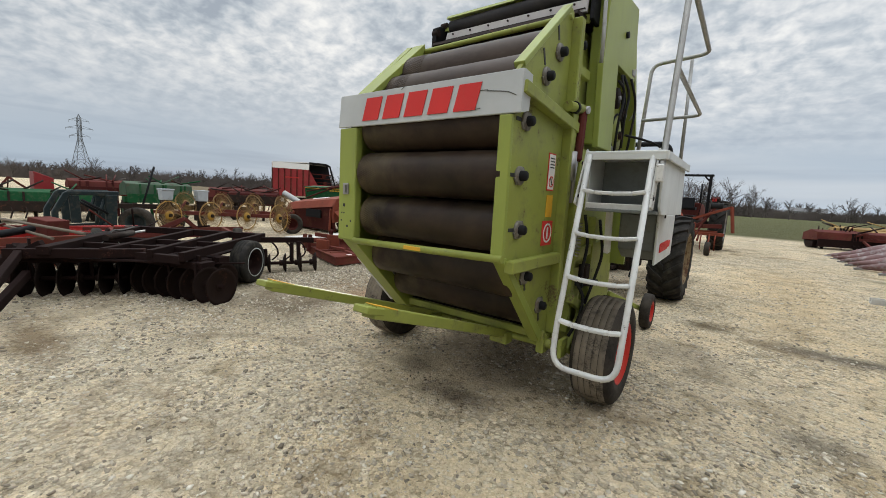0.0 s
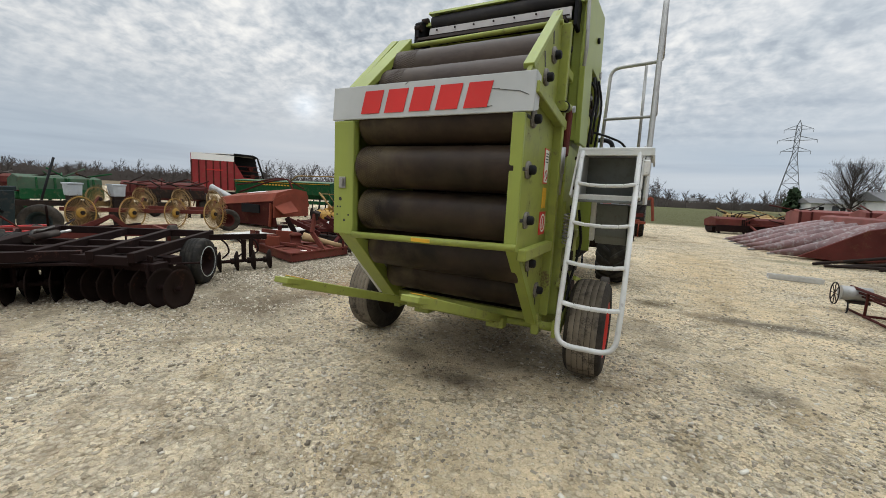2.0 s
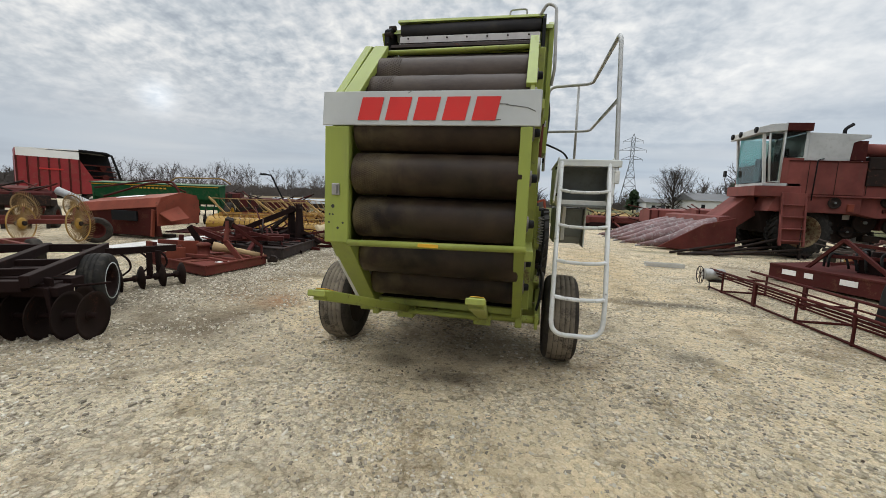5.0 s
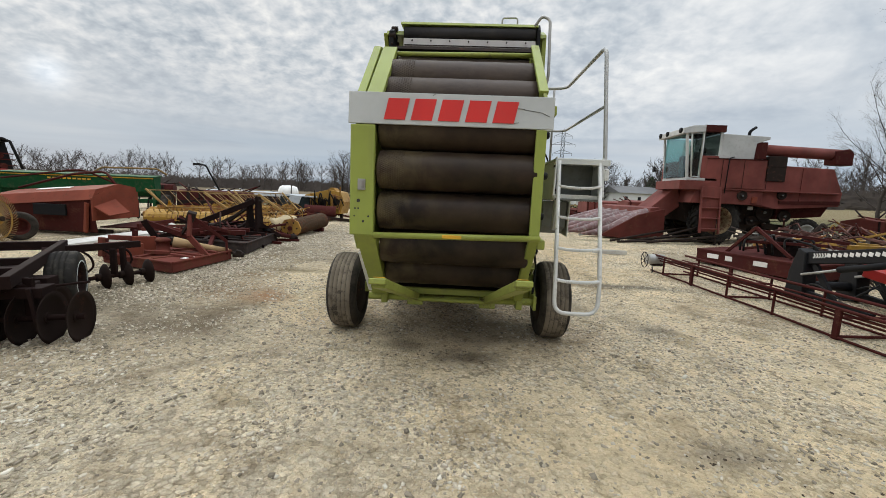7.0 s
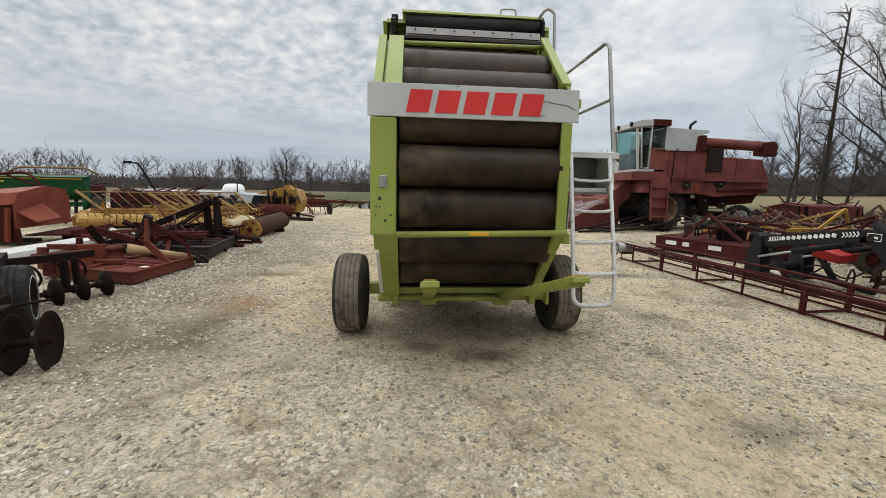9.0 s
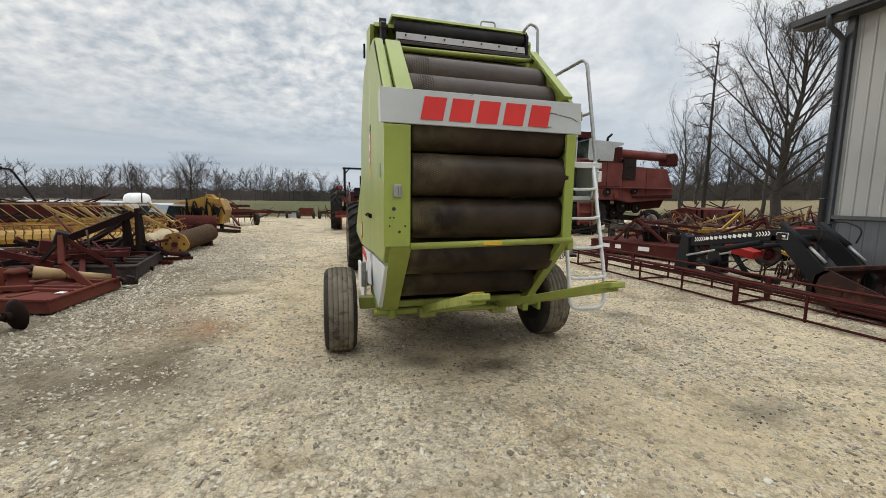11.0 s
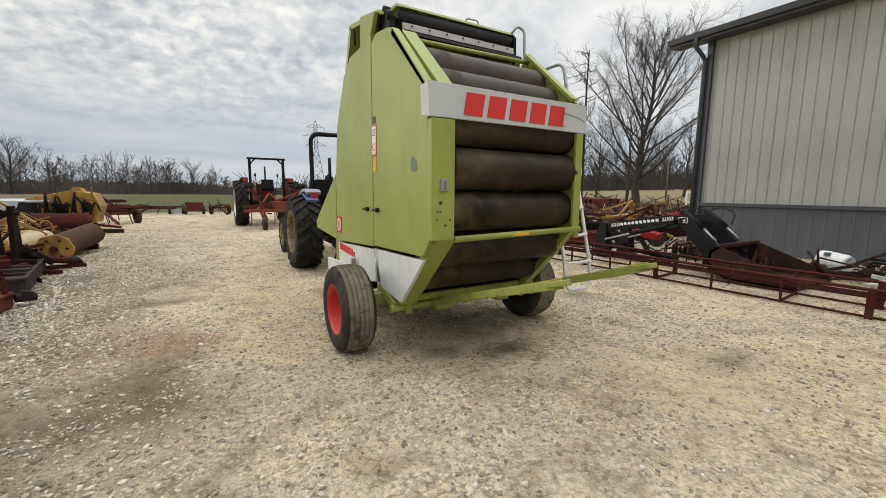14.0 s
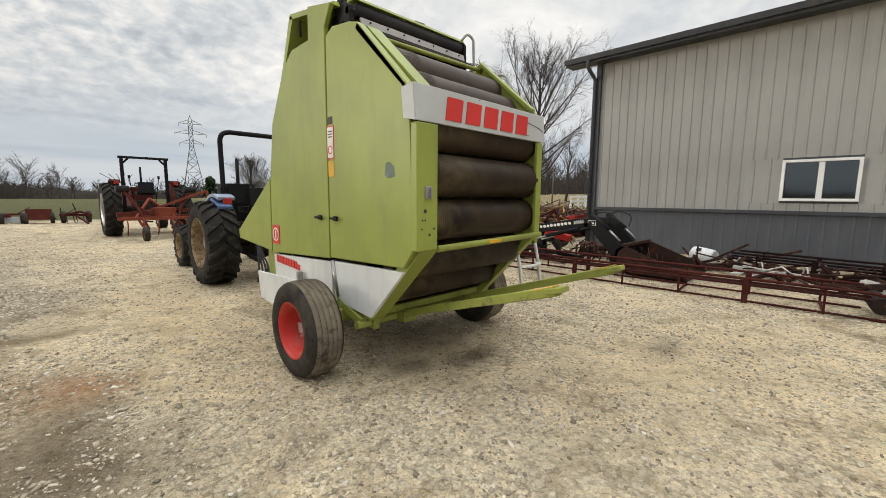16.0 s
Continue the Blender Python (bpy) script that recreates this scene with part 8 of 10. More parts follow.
TAN_PLASTIC = paint("dusty_tan_plastic", (0.40, 0.27, 0.14), 0.6, dirt=0.4)
MOWER_RED = paint("rusted_mower_red", (0.118, 0.032, 0.024), 0.85, var=0.35, dirt=0.75, dirt_col=(0.070, 0.036, 0.027), rust=0.45, rust_col=(0.07, 0.026, 0.016))
mower = build_brush_mower([(-6.10, 4.78), (-5.98, 6.15), (-7.35, 6.75), (-7.62, 5.25)], 0.17, MOWER_RED, "faded red rotary mower deck lying flat on the gravel", (-6.82, 5.55))
part("drive_shaft", Shape().tube([(-6.80, 5.62, 0.42), (-5.88, 6.22, 0.20)], 0.030, 10), DARK_STEEL, mower)
part("shaft_guard", Shape().tube([(-6.72, 5.66, 0.44), (-6.45, 5.82, 0.38)], 0.095, 14, True, 0.65), TAN_PLASTIC, mower, "pale tan shaft guard")
part("shaft_guard", Shape().tube([(-6.45, 5.82, 0.38), (-6.02, 6.12, 0.25)], 0.055, 12), TAN_PLASTIC, mower, "pale tan shaft guard")
part("shaft_yoke", Shape().box((-5.88, 6.22, 0.20), (0.10, 0.13, 0.12), (0, 20, 30)).cyl((-5.95, 6.15, 0.19), (-5.80, 6.26, 0.17), 0.05, n=10), DARK_STEEL, mower, "", 0.02)
part("hitch_bar", Shape().bar((-6.36, 5.62, 0.92), (-6.32, 5.50, 0.56), 0.05, 0.11), MOWER_RED, mower)
part("hitch_bar", Shape().bar((-6.32, 5.50, 0.57), (-6.03, 5.55, 0.22), 0.05, 0.09), MOWER_RED, mower)
part("hitch_bar", Shape().bar((-6.36, 5.64, 0.90), (-6.02, 6.08, 0.44), 0.03, 0.06), RUST_DARK, mower)
part("hitch_bar", Shape().bar((-6.02, 6.08, 0.46), (-6.00, 6.05, 0.20), 0.04, 0.10), RUST_DARK, mower)
part("hitch_bar", Shape().bar((-6.36, 5.66, 0.88), (-7.05, 6.25, 0.40), 0.03, 0.06), DARK_STEEL, mower)
part("hitch_head", Shape().box((-6.38, 5.66, 0.90), (0.13, 0.16, 0.16), (10, 20, 30)), DARK_STEEL, mower, "", 0.02)
part("hitch_plate", Shape().box((-7.15, 5.55, 0.38), (0.34, 0.04, 0.30), (0, 0, 25)), ORANGE_RED, mower, "orange-red upright plate", 0.01)
part("hitch_plate", Shape().box((-7.05, 5.18, 0.34), (0.30, 0.05, 0.24), (0, 0, 20)), ORANGE_RED, mower, "orange-red upright plate", 0.01)
part("side_rail", Shape().bar((-7.55, 5.15, 0.33), (-6.55, 5.35, 0.30), 0.07, 0.06), MOWER_RED, mower)
part("side_rail", Shape().bar((-7.45, 5.6, 0.44), (-6.9, 5.75, 0.36), 0.06, 0.06), MOWER_RED, mower)
for x, y, hh in ((-7.55, 5.2, 0.52), (-7.30, 5.0, 0.46), (-7.42, 5.65, 0.62)):
    part("stub_post", Shape().bar((x, y, 0.2), (x + 0.03, y, hh), 0.06, 0.07), RUST_DARK, mower)
for a, b, w, h, m in (((-7.62, 5.10, 0.40), (-7.05, 5.30, 0.44), 0.06, 0.09, MOWER_RED), ((-7.70, 5.45, 0.50), (-7.00, 5.72, 0.46), 0.05, 0.08, MOWER_RED), ((-7.40, 4.98, 0.26), (-7.38, 4.98, 0.56), 0.07, 0.07, MOWER_RED), ((-7.12, 5.92, 0.30), (-7.35, 5.80, 0.78), 0.06, 0.10, HARROW),
                      ((-7.35, 5.80, 0.76), (-6.75, 6.15, 0.46), 0.06, 0.09, RUST_DARK), ((-6.62, 5.05, 0.24), (-6.20, 5.95, 0.24), 0.09, 0.05, MOWER_RED), ((-6.98, 5.05, 0.24), (-6.82, 5.42, 0.25), 0.12, 0.05, MOWER_RED)):
    part("hitch_bar", Shape().bar(a, b, w, h), m, mower)
part("label_plate", Shape().box((-6.40, 4.87, 0.145), (0.26, 0.006, 0.07), (0, 0, -17)), DECAL_WHITE, mower)
part("label_plate", Shape().box((-6.15, 5.20, 0.265), (0.10, 0.20, 0.006), (0, 0, -6)), DECAL_WHITE, mower)

cutter = build_brush_mower([(-6.02, 6.75), (-6.32, 8.75), (-8.1, 9.0), (-7.9, 6.95)], 0.22, DECK_GREY, "dusty dark rotary cutter deck with a tall hitch mast", (-7.35, 7.75))
part("mast", Shape().prism([(7.95, 0.28), (8.02, 1.22), (8.18, 1.22), (8.32, 0.28)], 0, -6.48, -6.42), HARROW, cutter, "tall dark mast plate", 0.006)
part("mast", Shape().prism([(7.95, 0.28), (8.02, 1.18), (8.18, 1.18), (8.32, 0.28)], 0, -6.68, -6.63), HARROW, cutter, "", 0.006)
part("mast_pin", Shape().cyl((-6.72, 8.1, 1.12), (-6.36, 8.1, 1.12), 0.035, n=10), DARK_STEEL, cutter)
part("boom", Shape().bar((-6.52, 8.06, 1.12), (-7.55, 7.45, 0.58), 0.10, 0.12), HARROW, cutter, "long dark brace")
part("boom", Shape().bar((-6.55, 8.15, 1.10), (-7.9, 8.7, 0.30), 0.05, 0.08), DARK_STEEL, cutter)
part("brace", Shape().bar((-6.46, 8.1, 0.62), (-6.20, 8.65, 0.26), 0.05, 0.09), HARROW, cutter)
part("deck_rail", Shape().bar((-6.1, 7.1, 0.30), (-7.9, 7.25, 0.32), 0.09, 0.08), HARROW, cutter)
part("deck_rail", Shape().bar((-6.2, 7.9, 0.36), (-8.0, 8.1, 0.40), 0.08, 0.12), HARROW, cutter)
part("deck_rail", Shape().bar((-6.3, 8.4, 0.44), (-7.4, 8.5, 0.44), 0.30, 0.05), BLACK, cutter)
part("gear_lump", Shape().box((-7.5, 7.5, 0.50), (0.34, 0.30, 0.36), (0, 12, 30)), RUST_DARK, cutter, "", 0.05)
part("drive_shaft", Shape().tube([(-7.2, 7.9, 0.46), (-6.6, 8.3, 0.42), (-6.02, 8.88, 0.24)], 0.055, 10), RUST_DARK, cutter)
part("shaft_yoke", Shape().lathe([(0.001, -0.09), (0.06, -0.08), (0.085, 0.0), (0.06, 0.08), (0.001, 0.09)], (-5.99, 8.92, 0.23), (0.6, 0.75, -0.15), 12), DARK_STEEL, cutter)
for k in range(4):
    part("loose_rod", Shape().tube([(-6.3 - 0.3 * k, 7.2 + 0.25 * k, 0.30), (-6.9 - 0.25 * k, 7.9 + 0.1 * k, 0.55 + 0.06 * k)], 0.02, 6), RUST_DARK, cutter)
solo("metal_sheet", Shape().sheet([(-9.10, 5.7, 0.21), (-9.02, 9.1, 0.26), (-9.42, 9.3, 0.29), (-9.5, 5.8, 0.24)], 0.02).sheet([(-9.10, 5.7, 0.21), (-9.02, 9.1, 0.26), (-9.01, 9.1, 0.17), (-9.09, 5.7, 0.13)], 0.014).tube([(-9.02, 9.0, 0.27), (-9.42, 9.25, 0.34)], 0.07, 10).bar((-9.3, 6.0, G(-9.3, 6.0)), (-9.3, 6.0, 0.21), 0.2, 0.2).bar((-9.25, 8.6, G(-9.25, 8.6)), (-9.25, 8.6, 0.26), 0.3, 0.3), WHITE_BEAM, "long white metal sheet lying among the machines", "metal sheet")
solo("tray_frame", Shape().sheet([(-9.8, 8.6, 0.30), (-9.9, 10.0, 0.34), (-10.6, 9.7, 0.36), (-10.6, 8.4, 0.30)], 0.03).bar((-9.8, 8.6, 0.33), (-9.9, 10.0, 0.37), 0.06, 0.14).bar((-10.2, 9.2, G(-10.2, 9.2)), (-10.2, 9.2, 0.31), 0.4, 0.3), RUST_DARK, "dark shallow tray behind the white sheet", "tray")
for k in range(5):
    solo("scrap_bar", Shape().bar((-7.9 - 0.12 * k, 7.6 + 0.28 * k, G(-8, 8) + 0.10 + 0.03 * k), (-9.2 + 0.2 * k, 8.3 + 0.2 * k, G(-9, 8) + 0.16 + 0.05 * k), 0.10 + 0.04 * (k % 2), 0.07), (HARROW, RUST_DARK, BLACK)[k % 3], "dark steel bar lying behind the cutter deck", "steel bar", group="bars behind the cutter")


def toolbar(name, x, y, turn, width, depth, mat, tine_mat, label, seed, lift=0.0, wheels=True, tines=7, mast=0.7, group=""):
    """A tillage frame: two cross bars, bent tines, a hitch mast, gauge wheels and a few loose rods."""
    rng = np.random.default_rng(seed)
    z = G(x, y)
    R = Matrix.Translation((x, y, z)) @ Matrix.Rotation(radians(turn), 4, "Z")
    e = thing(name, (x, y, z), label, "implement", group=group)

    def P(a, b, c):
        return R @ Vector((a, b, c))
    h = 0.45 + lift
    for b in (-depth / 2, depth / 2):
        part("tool_bar", Shape().bar(P(-width / 2, b, h), P(width / 2, b, h + rng.uniform(-0.06, 0.06)), 0.09), mat, e)
    for a in (-width * 0.35, 0.0, width * 0.35):
        part("frame_bar", Shape().bar(P(a, -depth / 2, h), P(a, depth / 2, h), 0.07), mat, e)
    for k in range(tines):
        a = -width / 2 + width * (k + 0.5) / tines
        b = depth / 2 if k % 2 else -depth / 2
        pts = rounded([P(a, b, h), P(a, b + 0.24, h - 0.02), P(a, b + 0.28, h * 0.55), P(a, b + 0.02, 0.02)], 0.14)
        part("tine", Shape().tube(pts, 0.022, 6, True, 0.7), tine_mat, e)
    apex = P(rng.uniform(-0.2, 0.2), -depth / 2 - 0.1, h + mast)
    for a in (-0.45, 0.45):
        part("mast_bar", Shape().bar(P(a, -depth / 2, h), apex, 0.05, 0.07), mat, e)
    part("mast_stay", Shape().bar(apex, P(0, depth / 2, h), 0.04, 0.05), mat, e)
    part("tongue", Shape().bar(P(0, -depth / 2, h - 0.05), P(rng.uniform(-0.3, 0.3), -depth / 2 - rng.uniform(0.9, 1.8), 0.10 + lift * 0.3), 0.07), mat, e)
    if wheels:
        for a in (-width * 0.42, width * 0.42):
            c = P(a, -depth * 0.1, 0.26)
            axis = (R.to_3x3() @ Vector((1, 0, 0)))
            w = part("wheel", tyre_shape(c, axis, 0.265, 0.15), TYRE, e, "small black tyre")
            part("rim", rim_shape(c, axis, 0.265, 0.15, 0.0), mat, w)
            part("wheel_arm", Shape().bar(c, P(a, depth * 0.1, h), 0.05), mat, e)
    for k in range(3):
        a0, b0 = rng.uniform(-width / 2, width / 2), rng.uniform(-depth / 2, depth / 2)
        part("rod", Shape().tube([P(a0, b0, h + 0.05), P(a0 + rng.uniform(-0.8, 0.8), b0 + rng.uniform(-0.6, 0.6), h + rng.uniform(0.05, 0.6))], 0.018, 6), tine_mat, e)
    return e


def rake_wheel(parent, c, axis, R, mat=None):
    """A finger wheel: a hub disc, a rim ring and many curved wire teeth."""
    ax = Vector(axis).normalized()
    x = ax.orthogonal().normalized()
    y = ax.cross(x)
    c = Vector(c)
    w = part("finger_wheel", Shape().lathe([(0.001, 0.02), (R * 0.12, 0.035), (R * 0.24, 0.018), (R * 0.29, 0.0), (R * 0.24, -0.01), (0.001, -0.01)], c, ax, 24), mat or GOLD, parent, "rake wheel with rusty wire teeth")
    part("ring", Shape().tube([c + (x * math.cos(a) + y * math.sin(a)) * R * 0.84 for a in np.linspace(0, 6.2832, 33)], 0.016, 5, False), mat or GOLD, w)
    part("hub", Shape().cyl(c - ax * 0.12, c + ax * 0.07, 0.05, n=10), DARK_STEEL, w)
    teeth = Shape()
    n = 48
    for k in range(n):
        a = 6.2832 * k / n
        d0 = x * math.cos(a) + y * math.sin(a)
        d1 = x * math.cos(a + 0.10) + y * math.sin(a + 0.10)
        d2 = x * math.cos(a + 0.26) + y * math.sin(a + 0.26)
        teeth.tube([c + d0 * R * 0.27, c + d1 * R * 0.70, c + d1 * R * 0.86 + ax * 0.02, c + d2 * R * 1.0 + ax * 0.06], 0.0065, 4, False)
    part("teeth", teeth, TAN_WIRE, w, "curved rusty wire teeth")


def build_wheel_rake():
    e = thing("wheel_rake", (-11.7, 5.7, G(-11.7, 5.7)), "yellow finger-wheel hay rake with rusty wire teeth", "hay rake")
    spots = [(-12.55, 4.25), (-12.15, 5.15), (-11.65, 5.92), (-10.85, 6.45)]
    for x, y in spots:
        rake_wheel(e, (x, y, G(x, y) + 0.52), (0.93, 0.36, 0.04), 0.45)
        part("wheel_arm", Shape().bar((x, y, 0.64), (x - 0.45, y + 0.32, 0.60), 0.05), RUST_RED, e)
    for x, y in spots:
        rake_wheel(e, (x - 1.3, y + 0.9, G(x, y) + 0.78), (0.90, 0.30, 0.25), 0.40, TAN_WIRE)
        part("wheel_arm", Shape().bar((x - 1.3, y + 0.9, 0.9), (x - 0.9, y + 0.55, 0.62), 0.05), RUST_RED, e)
    part("main_beam", Shape().bar((-13.5, 4.2, 0.62), (-11.0, 6.9, 0.62), 0.10), RUST_RED, e)
    part("main_beam", Shape().bar((-13.2, 5.6, 0.66), (-11.8, 7.5, 0.66), 0.10), RUST_RED, e)
    for x, y in ((-13.3, 4.6), (-11.2, 7.1)):
        w = part("wheel", tyre_shape((x, y, G(x, y) + 0.3), (0.7, -0.7, 0), 0.31, 0.17), TYRE, e)
        part("rim", rim_shape((x, y, G(x, y) + 0.3), (0.7, -0.7, 0), 0.31, 0.17), RUST_DARK, w)


build_wheel_rake()


def build_planter():
    e = thing("row_planter", (-14.1, 5.2, G(-14, 5.2)), "row planter with two pale grey seed boxes", "planter")
    for (x, y) in ((-14.25, 4.75), (-13.95, 5.62)):
        b = part("seed_box", Shape().prism([(y - 0.14, 0.92), (y - 0.165, 1.22), (y + 0.165, 1.22), (y + 0.14, 0.92)], 0, x - 0.165, x + 0.165), GALV_PALE, e, "pale grey seed box", 0.02)
        part("box_lid", Shape().box((x, y, 1.24), (0.36, 0.36, 0.04)), GALV_PALE, b)
        part("box_lower", Shape().box((x, y, 0.82), (0.26, 0.24, 0.24)), DARK_STEEL, b)
        part("row_unit", Shape().box((x, y, 0.55), (0.35, 0.3, 0.5)).cyl((x + 0.05, y - 0.06, 0.26), (x + 0.05, y + 0.06, 0.26), 0.22, n=20), DARK_STEEL, e)
    part("tool_bar", Shape().bar((-14.9, 3.4, 0.7), (-13.6, 7.0, 0.7), 0.14), DARK_STEEL, e)


GALV_PALE = paint("chalky_grey_plastic", (0.42, 0.445, 0.46), 0.6, dirt=0.45, dirt_col=(0.27, 0.27, 0.26))
build_planter()


def build_disc_mower():
    """The long orange-red mower conditioner, tipped up at its right end."""
    e = thing("mower_conditioner", (-11.6, 8.6, G(-11.6, 8.6)), "faded orange-red mower conditioner with a sloped hood", "mower")
    d = Vector((3.0, -0.25, 0.26))
    a = Vector((-13.35, 8.75, 0.0))

    def P(u, v, z):
        p = a + d * u
        return Vector((p.x, p.y + v, G(p.x, p.y) + d.z * u + z))
    hood = Shape()
    sec = [(-0.55, 0.62), (-0.40, 0.86), (0.25, 1.00), (0.75, 0.92), (0.85, 0.45), (0.7, 0.42), (0.6, 0.8), (0.2, 0.88), (-0.35, 0.76), (-0.48, 0.60)]
    v = [P(u, s, z) for u in (0, 1) for s, z in sec]
    n = len(sec)
    hood.add(v, [tuple(reversed(range(n))), tuple(range(n, 2 * n))] + [(i, (i + 1) % n, n + (i + 1) % n, n + i) for i in range(n)])
    part("hood", hood, ORANGE_RED, e, "long faded hood")
    # panel carried down to the ground to stand in for the dark underside
    part("front_panel", Shape().sheet([P(0.02, -0.35, 0.06), P(0.98, -0.38, -0.16), P(0.98, -0.50, 0.62), P(0.02, -0.50, 0.62)], 0.03), RUST_DARK, e, "dark rusty panel closing the shaded underside")
    for u in (0.12, 0.9):
        part("lower_bracket", Shape().bar(P(u, -0.46, 0.06 - 0.22 * u), P(u + 0.05, -0.52, 0.55), 0.06, 0.12), ORANGE_RED, e)
    # black block stands in for the shade of a cavity under the hood
    part("cavity_shade_block", Shape().box(P(0.62, -0.54, 0.44), (0.8, 0.05, 0.26)), BLACK, e)
    for u in (0.0, 1.0):
        q = [P(u, -0.55, 0.12), P(u, -0.55, 0.66), P(u, 0.2, 0.98), P(u, 0.8, 0.8), P(u, 0.8, 0.15)]
        part("end_plate", Shape().sheet(q, 0.03), ORANGE_RED, e)
    part("hook_plate", Shape().sheet([P(0.02, -0.65, 0.12), P(0.10, -0.70, 0.12), P(0.10, -0.72, 0.42), P(0.04, -0.70, 0.5), P(0.0, -0.66, 0.35)], 0.03), RUST_RED, e)
    part("roller", Shape().cyl(P(0.03, 0.1, 0.32), P(0.97, 0.1, 0.32), 0.16, n=16), DARK_STEEL, e)
    part("label_strip", Shape().sheet([P(0.30, -0.02, 0.955), P(0.62, -0.02, 0.955), P(0.62, 0.10, 0.985), P(0.30, 0.10, 0.985)], 0.012), DECAL_WHITE, e, "long worn white label")
    part("flap", Shape().sheet([P(1.0, -0.5, 0.45), P(1.0, 0.1, 0.62), P(1.16, 0.0, 0.28), P(1.12, -0.45, 0.22)], 0.03), ORANGE_RED, e)
    part("skid", Shape().bar(P(0.0, -0.1, 0.06), P(1.0, -0.1, 0.03 - 0.20), 0.2, 0.08), DARK_STEEL, e)
    part("hitch_tube", Shape().tube(rounded([P(0.0, 0.3, 1.05), P(0.5, 0.5, 1.35), P(0.8, 0.5, 1.35), P(0.95, 0.3, 1.0)], 0.2), 0.03, 8), RUST_DARK, e)


build_disc_mower()


def build_grain_drill():
    e = thing("grain_drill", (-14.3, 12.0, G(-14.3, 12)), "deep green grain drill with a long seed box", "grain drill")
    a, b = Vector((-16.3, 11.2, 0)), Vector((-12.45, 12.75, 0))
    d = (b - a).normalized()
    s = Vector((-d.y, d.x, 0))
    L = (b - a).length

    def P(u, v, z):
        p = a + d * u + s * v
        return Vector((p.x, p.y, G(p.x, p.y) + z))
    sec = [(-0.30, 0.95), (-0.36, 1.42), (0.36, 1.46), (0.30, 0.95), (0.10, 0.78), (-0.10, 0.78)]
    n = len(sec)
    sh = Shape().add([P(u, v, z) for u in (0, L) for v, z in sec], [tuple(reversed(range(n))), tuple(range(n, 2 * n))] + [(i, (i + 1) % n, n + (i + 1) % n, n + i) for i in range(n)])
    part("seed_box", sh, DEERE, e, "deep green seed box", 0.01)
    part("box_lid", Shape().sheet([P(-0.03, -0.40, 1.44), P(L + 0.03, -0.40, 1.44), P(L + 0.03, 0.40, 1.50), P(-0.03, 0.40, 1.50)], 0.03), DEERE, e)
    part("yellow_strip", Shape().bar(P(0.02, -0.372, 1.40), P(L - 0.02, -0.372, 1.40), 0.012, 0.03), DECAL_YELLOW, e)
    for k in range(9):
        p = P(1.3 + 0.13 * k, -0.353, 1.30)
        part("yellow_bar", Shape().box(p, (0.085, 0.01, 0.05), (0, 0, math.degrees(math.atan2(d.y, d.x))), 0.001), DECAL_YELLOW, e)
    part("main_frame", Shape().bar(P(0, -0.1, 0.62), P(L, -0.1, 0.62), 0.14), DEERE, e)
    for u in (0.05, L - 0.05):
        part("end_panel", Shape().sheet([P(u, -0.35, 0.45), P(u, -0.35, 1.4), P(u, 0.35, 1.4), P(u, 0.4, 0.5)], 0.04), DEERE, e)
    for k in range(14):
        u = 0.25 + (L - 0.5) * k / 13
        c = P(u, -0.28, 0.22)
        ds = part("opener_disc", Shape().lathe([(0.001, 0.01), (0.2, 0.0), (0.001, -0.01)], c, d, 18), DARK_STEEL, e)
        part("seed_tube", Shape().tube(rounded([P(u, -0.05, 0.8), P(u, -0.2, 0.6), P(u, -0.26, 0.35)], 0.1), 0.022, 6), RUBBER_HOSE, ds)
    for u in (-0.2, L + 0.2):
        c = P(u, 0.1, 0.42)
        w = part("wheel", tyre_shape(c, d, 0.44, 0.22), TYRE, e)
        part("rim", rim_shape(c, d, 0.44, 0.22), DECAL_YELLOW, w)
    part("folded_marker", Shape().tube(rounded([P(0.2, -0.5, 1.25), P(L * 0.55, -0.6, 1.62), P(L * 0.75, -0.55, 1.2)], 0.3), 0.03, 6), RUST_DARK, e)
    part("top_rail", Shape().tube(rounded([P(L * 0.55, 0.0, 1.5), P(L * 0.62, 0.0, 1.72), P(L, 0.0, 1.74), P(L + 0.3, 0.0, 1.55)], 0.1), 0.03, 6), TAN_WIRE, e)


build_grain_drill()


